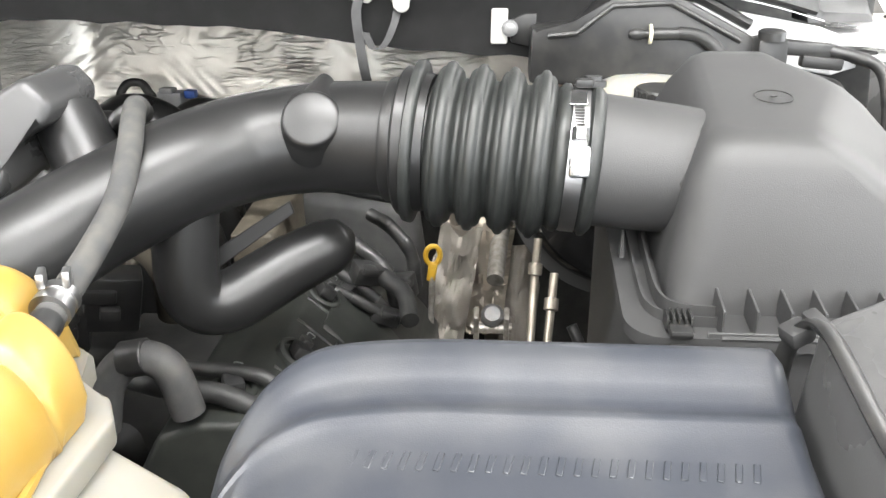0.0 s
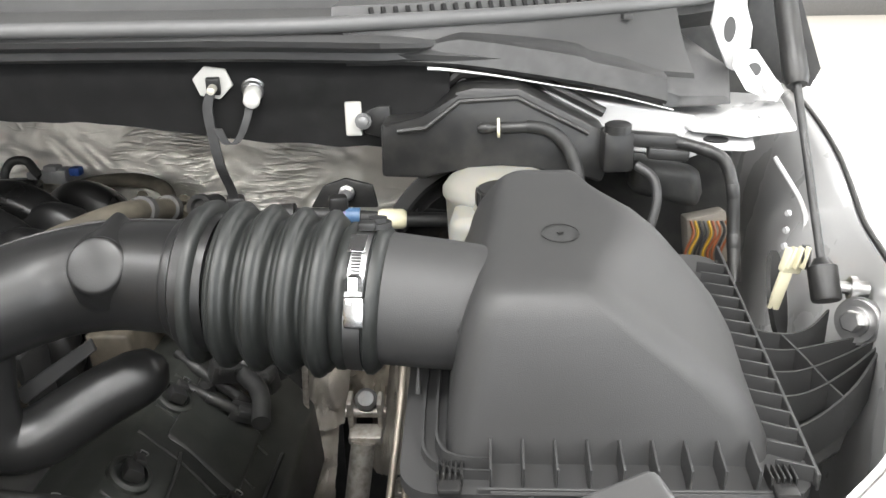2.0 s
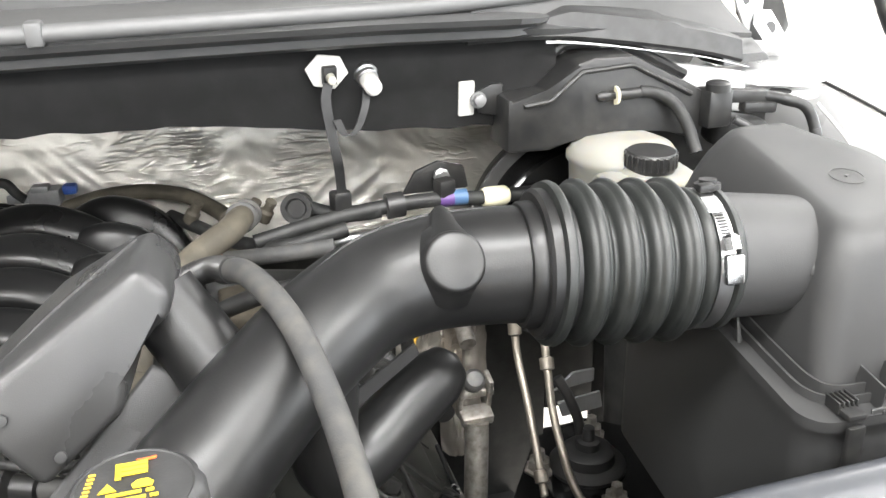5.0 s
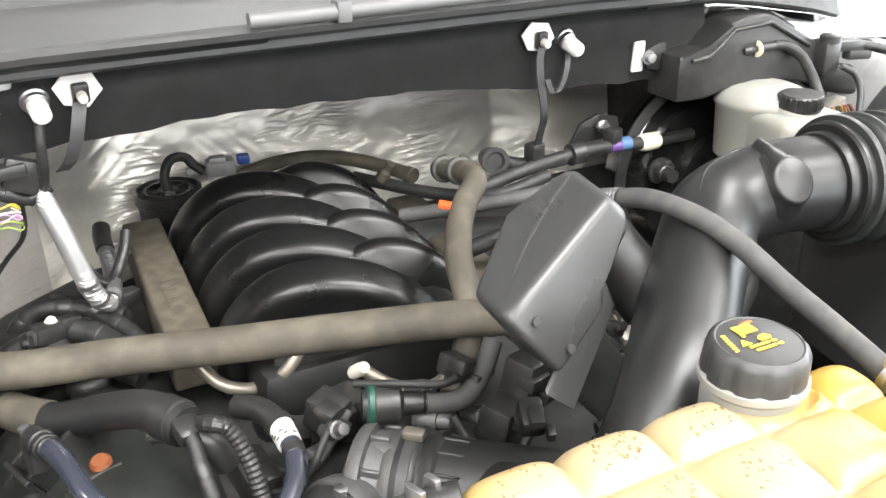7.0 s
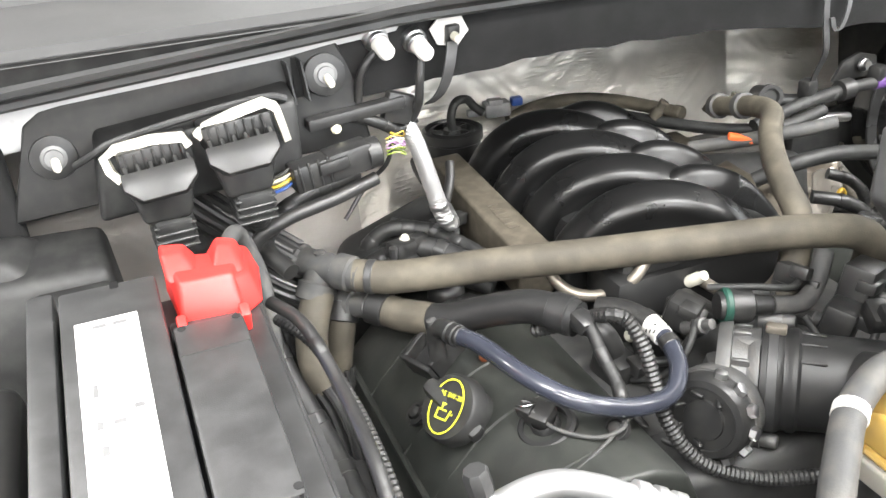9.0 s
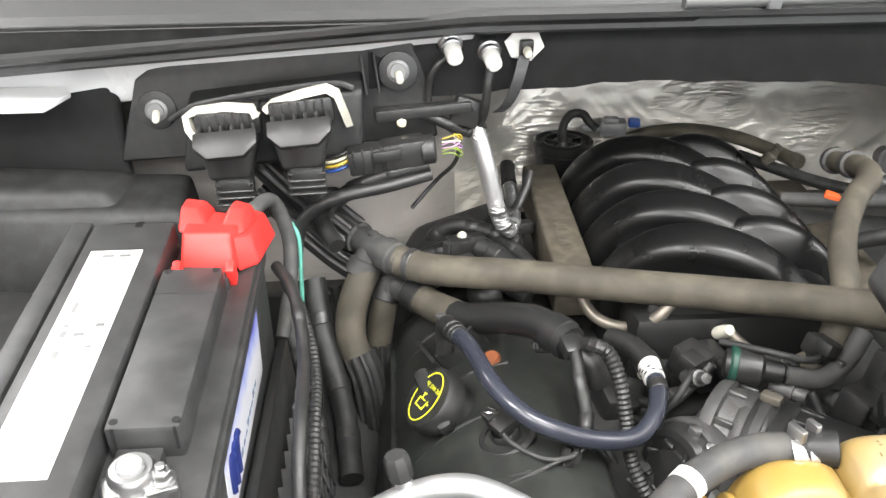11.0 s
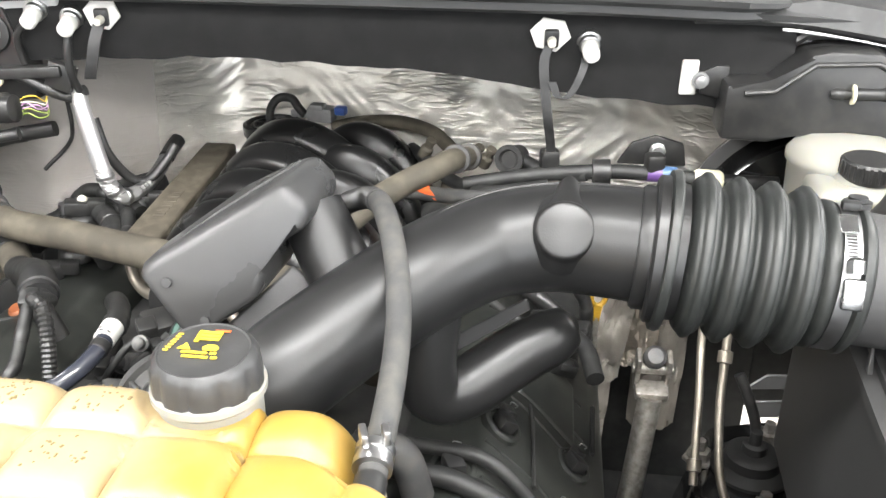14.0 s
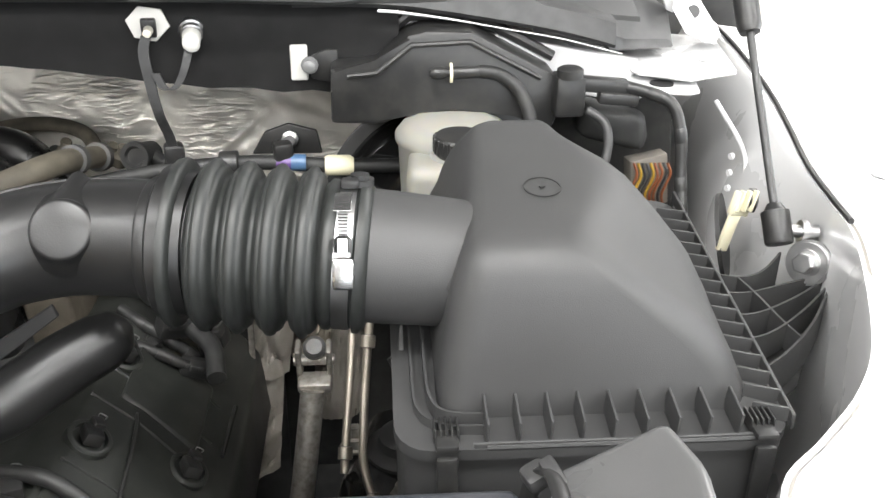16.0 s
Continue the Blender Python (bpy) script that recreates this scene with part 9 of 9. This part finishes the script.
# ---- brake servo side ----
def brake_servo():
    t = thing("brake_servo", (0.15, 1.0, 1.25), "large round black brake servo", "brake servo")
    d = Vector((-0.05, -1, 0.05)).normalized()
    o = Vector((0.152, 0.998, 1.295))
    b = B()
    lathe(b, o, d, [(0, 0.125), (0.024, 0.127), (0.028, 0.133), (0.037, 0.133), (0.04, 0.13), (0.04, 0.121), (0.043, 0.118), (0.056, 0.113), (0.062, 0.106), (0.062, 0.07), (0.066, 0.06), (0.075, 0.055), (0.08, 0.035), (0.11, 0.03)], seg=72)
    part("drum", b, M_DRUM, t)
    # paler grey ring puts the drum's thin rim highlight into colour
    b = B()
    lathe(b, o + d * 0.036, d, [(0, 0.1335), (0.001, 0.1345), (0.004, 0.1345), (0.005, 0.1325)], seg=72)
    part("crimp_ring", b, M_RES, t)
    b = B()
    lathe(b, o + d * 0.06 + V(-0.088, 0, 0.022), d, [(0, 0.017), (0.004, 0.017), (0.005, 0.012), (0.016, 0.011), (0.018, 0.009), (0.03, 0.0085)], seg=24)
    part("check_valve", b, M_BLACK, t)
    for a in (70, 160, 250, 340):
        b = B()
        lathe(b, o + d * 0.06 + V(0.082 * math.cos(radians(a)), 0, 0.082 * math.sin(radians(a))), d, [(0, 0.007), (0.006, 0.007), (0.007, 0.004), (0.014, 0.004)], seg=6)
        part("stud", b, M_BLACK, t)
    m = thing("brake_reservoir", (0.15, 0.82, 1.36), "milky white brake fluid reservoir with a black cap", "reservoir")
    b = B()
    block(b, (0.152, 0.815, 1.378), (0.096, 0.075, 0.075), (0, 0, -4), 0.012, 4)
    lathe(b, (0.15, 0.868, 1.35), (0, 0, 1), [(0, 0.05), (0.06, 0.053), (0.064, 0.056), (0.07, 0.056), (0.078, 0.05), (0.084, 0.036), (0.086, 0.01)], seg=36)
    part("tank", b, M_RESERV, m)
    b = B()
    lathe(b, (0.15, 0.815, 1.408), (0, 0, 1), [(0, 0.026), (0.008, 0.026), (0.012, 0.023)], seg=28)
    part("tank_neck", b, M_RESERV, m)
    b = B()
    lathe(b, (0.152, 0.812, 1.418), (0, -0.03, 1), [(0, 0.0235), (0.004, 0.0245), (0.016, 0.0245), (0.0185, 0.0225), (0.019, 0.001)], seg=28)
    cp = part("cap", b, M_BLACK, m, "ribbed black screw cap")
    for k in range(24):
        a = 2 * math.pi * k / 24
        b = B()
        block(b, (0.152 + 0.0245 * math.cos(a), 0.812 + 0.0245 * math.sin(a), 1.428), (0.002, 0.003, 0.014), (0, 0, math.degrees(a)), 0.0004, 1)
        part("cap_rib", b, M_BLACK, cp)
    # vacuum box above the servo
    v = thing("vacuum_reservoir", (0.14, 0.89, 1.42), "black plastic vacuum reservoir box on the bulkhead", "reservoir")
    out = [(0.033, 1.424), (0.034, 1.478), (0.076, 1.481), (0.108, 1.509), (0.125, 1.513), (0.168, 1.512), (0.25, 1.470), (0.26, 1.455), (0.25, 1.417), (0.205, 1.431), (0.15, 1.441), (0.1, 1.43), (0.08, 1.4225)]
    b = B()
    prism(b, out, (0, 0.885, 0), (1, 0, 0), (0, 0, 1), -0.055, 0.004)
    part("box", b, M_BLACK, v)
    b = B()
    inner = [(0.05, 1.471), (0.078, 1.474), (0.111, 1.5), (0.166, 1.503), (0.235, 1.468)]
    tube(b, [(x, 0.884, z) for x, z in inner], 0.0028, seg=8, n=1)
    part("raised_edge", b, M_BLACK, v)
    b = B()
    tube(b, [(0.036, 0.935, 1.487), (0.076, 0.935, 1.49), (0.11, 0.935, 1.518), (0.17, 0.935, 1.52), (0.255, 0.935, 1.477)], 0.006, seg=8, n=1)
    part("rear_edge", b, M_BLACK, v)
    b = B()
    prism(b, [(-0.006, -0.014), (0.02, -0.02), (0.02, 0.014), (0.008, 0.014), (-0.006, 0.008)], (0.02, 0.9185, 1.474), (1, 0, 0), (0, 0, 1), -0.004, 0.001)
    part("mount_tab", b, M_BLACK, v)
    n = thing("bracket_nut", (0.0, 0.93, 1.455), "white painted bracket with a steel nut", "bracket")
    b = B()
    block(b, (0.0025, 0.922, 1.475), (0.017, 0.005, 0.036), (4, 0, 4), 0.006, 3)
    part("bracket", b, M_LABEL, n)
    b = B()
    lathe(b, (0.013, 0.916, 1.474), (0, -1, 0.05), [(0, 0.0085), (0.002, 0.0085), (0.002, 0.006), (0.008, 0.0058), (0.009, 0.003)], seg=12)
    part("nut", b, M_WASHER, n)
    # valve on the box with its hose
    k = thing("vacuum_valve", (0.15, 0.985, 1.465), "black inline vacuum valve with a cream ring", "valve")
    b = B()
    lathe(b, (0.128, 0.982, 1.4735), (1, 0, 0.02), [(0, 0.003), (0.004, 0.0055), (0.012, 0.0055), (0.014, 0.004), (0.02, 0.004), (0.024, 0.006), (0.05, 0.0055)], seg=14)
    part("valve_body", b, M_BLACK, k)
    b = B()
    lathe(b, (0.147, 0.982, 1.4738), (1, 0, 0.02), [(0, 0.0095), (0.0025, 0.0095)], seg=18)
    part("ring", b, M_CREAM, k, "cream plastic ring")
    for q in k.children:
        q.location.y -= 0.098
    hose("vacuum_hose", [(0.175, 0.885, 1.475), (0.195, 0.882, 1.472), (0.212, 0.875, 1.46), (0.222, 0.865, 1.44), (0.225, 0.85, 1.415)], 0.0065, M_DARK, "black vacuum hose curving from the valve")
    # connectors and loom toward the wing
    c = thing("wing_connector", (0.27, 0.89, 1.43), "black wiring connector block near the hood hinge", "connector")
    b = B()
    block(b, (0.262, 0.885, 1.452), (0.03, 0.03, 0.04), (0, 0, 5), 0.004)
    block(b, (0.295, 0.88, 1.462), (0.05, 0.016, 0.014), (0, 5, 0), 0.003)
    block(b, (0.31, 0.875, 1.45), (0.04, 0.014, 0.012), (0, 5, 0), 0.003)
    lathe(b, (0.262, 0.878, 1.47), (0, 0, 1), [(0, 0.013), (0.008, 0.013), (0.01, 0.01)], seg=16)
    part("connector_body", b, M_BLACK, c)
    hose("wiring_loom", [(0.31, 0.88, 1.462), (0.34, 0.87, 1.456), (0.36, 0.86, 1.447), (0.368, 0.85, 1.42), (0.37, 0.84, 1.38), (0.37, 0.82, 1.34)], 0.006, M_BLACK, "thick black loom down the inner wing", "wiring loom")
    hose("wiring_loom", [(0.28, 0.87, 1.44), (0.295, 0.86, 1.43), (0.298, 0.85, 1.41), (0.29, 0.84, 1.38)], 0.0045, M_BATT, "grey black branch cable near the servo", "cable")
    b = B()
    hull(b, [(0.28, 0.9, 1.40), (0.35, 0.89, 1.385), (0.36, 0.93, 1.385), (0.28, 0.94, 1.40)], [(0.28, 0.9, 1.44), (0.34, 0.89, 1.43), (0.36, 0.93, 1.42), (0.28, 0.94, 1.44)], 0.012)
    solo("rubber_boot", b, M_DARK, "black rubber boot behind the loom", "boot")
    j = thing("relay_bracket", (0.37, 0.94, 1.3), "grey relay carrier with amber wires", "relay")
    b = B()
    block(b, (0.372, 0.95, 1.335), (0.045, 0.02, 0.06), (0, -8, 10), 0.003)
    part("carrier", b, M_SHIELD, j)
    rnd = random.Random(8)
    for q in range(9):
        b = B()
        x = 0.352 + 0.0046 * q
        tube(b, [(x, 0.935, 1.36), (x + 0.003, 0.93, 1.345 + 0.008 * rnd.random()), (x - 0.003, 0.932, 1.325), (x + 0.004, 0.94, 1.305)], 0.0015, seg=6)
        part("wire", b, rnd.choice([M_BROWN, M_DARK, M_BROWN, M_COPPER, M_BATT, M_OCHRE, M_DARK]), j)
    # servo pipework: purple tape, cream connector
    h = hose("servo_hose", [(-0.22, 0.915, 1.352), (-0.16, 0.92, 1.362), (-0.1, 0.925, 1.368), (-0.04, 0.927, 1.37), (0.03, 0.931, 1.364), (0.07, 0.935, 1.362), (0.11, 0.94, 1.36)], 0.0078, M_DARK, "black brake servo hose with a purple tape", rings=(0.42,), ring_mat=M_BLACK, ring_r=1.7, ring_h=0.02, seg=14)
    for x, m, nm in ((-0.027, M_PURPLE, "purple_tape"), (-0.012, M_CYAN, "blue_tape")):
        b = B()
        lathe(b, (x, 0.9275, 1.3695), (1, 0.02, -0.03), [(0, 0.0086), (0.015, 0.0086)], seg=18)
        part(nm, b, m, h)
    b = B()
    lathe(b, (0.022, 0.931, 1.3645), (1, 0.05, -0.03), [(0, 0.009), (0.004, 0.0108), (0.026, 0.0108), (0.03, 0.008)], seg=16)
    part("coupling", b, M_CREAM, h, "cream plastic coupling")
    for x in (-0.13, -0.02):
        b = B()
        block(b, (x, 0.93, 1.38), (0.02, 0.018, 0.022), (0, 0, 15), 0.004)
        solo("hose_bracket", b, M_BLACK, "black plastic hose bracket", "bracket", "hose brackets")
    g = thing("servo_flange", (-0.01, 0.965, 1.36), "black steel flange with a bolt by the servo", "flange")
    b = B()
    prism(b, [(-0.045, 0.0), (-0.03, 0.025), (-0.005, 0.034), (0.025, 0.026), (0.03, 0.0)], (-0.012, 0.965, 1.365), (1, 0, 0), (0, 0, 1), -0.006, 0.002)
    part("plate", b, M_BLACK, g)
    b = B()
    lathe(b, (-0.015, 0.96, 1.384), (0, -1, 0.1), [(0, 0.009), (0.004, 0.009), (0.005, 0.006), (0.01, 0.006)], seg=8)
    part("bolt", b, M_STEEL, g)
    # rear engine fittings
    for pts, r, m, lb in (([(-0.30, 0.93, 1.335), (-0.26, 0.9, 1.345), (-0.2, 0.87, 1.355), (-0.15, 0.86, 1.36)], 0.008, M_HOSE, "grey cable sleeve behind the intake tube"),
                          ([(-0.2, 0.93, 1.33), (-0.16, 0.915, 1.34), (-0.12, 0.91, 1.345), (-0.07, 0.92, 1.335)], 0.006, M_STEEL, "bright pipe behind the intake tube"),
                          ([(-0.26, 0.86, 1.31), (-0.22, 0.84, 1.33), (-0.17, 0.83, 1.335), (-0.1, 0.84, 1.32)], 0.009, M_DARK, "black loom under the servo hose")):
        hose("rear_hose", pts, r, m, lb)
    b = B()
    block(b, (-0.255, 0.894, 1.35), (0.03, 0.01, 0.008), (0, 12, -30), 0.002)
    solo("orange_clip", b, M_ORANGE, "orange plastic locking clip", "clip")
    for c in ((-0.215, 1.0, 1.355), (-0.2, 0.985, 1.358), (-0.275, 1.03, 1.35)):
        b = B()
        lathe(b, c, (0.3, -0.2, 0.6), [(-0.012, 0.008), (0.0, 0.008), (0.003, 0.0055), (0.01, 0.0055), (0.011, 0.0065), (0.014, 0.006)], seg=12)
        solo("pipe_fitting", b, M_TAN, "dusty tan pipe fitting behind the engine", "fitting", "pipe fittings")


brake_servo()


# ---- strut tower below the bellows ----
def strut_tower():
    t = thing("strut_tower", (0.15, 0.79, 0.95), "glossy black strut tower plate with a rubber hub", "strut tower")
    b = B()
    lo = [(0.07, 0.93, 0.9), (0.03, 0.78, 0.9), (0.05, 0.64, 0.9), (0.13, 0.6, 0.9), (0.21, 0.66, 0.9), (0.27, 0.79, 0.9), (0.25, 0.9, 0.9), (0.17, 0.96, 0.9)]
    hi = [(0.095, 0.895, 1.05), (0.06, 0.78, 1.05), (0.075, 0.68, 1.05), (0.13, 0.65, 1.05), (0.185, 0.70, 1.05), (0.235, 0.79, 1.05), (0.225, 0.865, 1.05), (0.165, 0.915, 1.05)]
    hull(b, lo, hi, 0.012, 4)
    part("plate", b, M_DRUM, t)
    b = B()
    lathe(b, (0.128, 0.822, 1.048), (0, 0, 1), [(0, 0.042), (0.006, 0.042), (0.009, 0.038), (0.012, 0.03), (0.022, 0.028), (0.026, 0.022), (0.026, 0.013), (0.034, 0.012), (0.036, 0.007), (0.05, 0.006), (0.051, 0.001)], seg=32)
    part("hub", b, M_RUBBER, t, "black rubber hub")
    for c in ((0.155, 0.87, 1.05), (0.127, 0.752, 1.05), (0.075, 0.83, 1.05)):
        b = B()
        lathe(b, c, (0, 0, 1), [(0, 0.017), (0.003, 0.017), (0.004, 0.013), (0.014, 0.012), (0.015, 0.007), (0.026, 0.006)], seg=6)
        part("nut", b, M_RUSTY, t, "rusty flange nut")
    t.location += Vector((-0.028, -0.012, 0.037))


strut_tower()
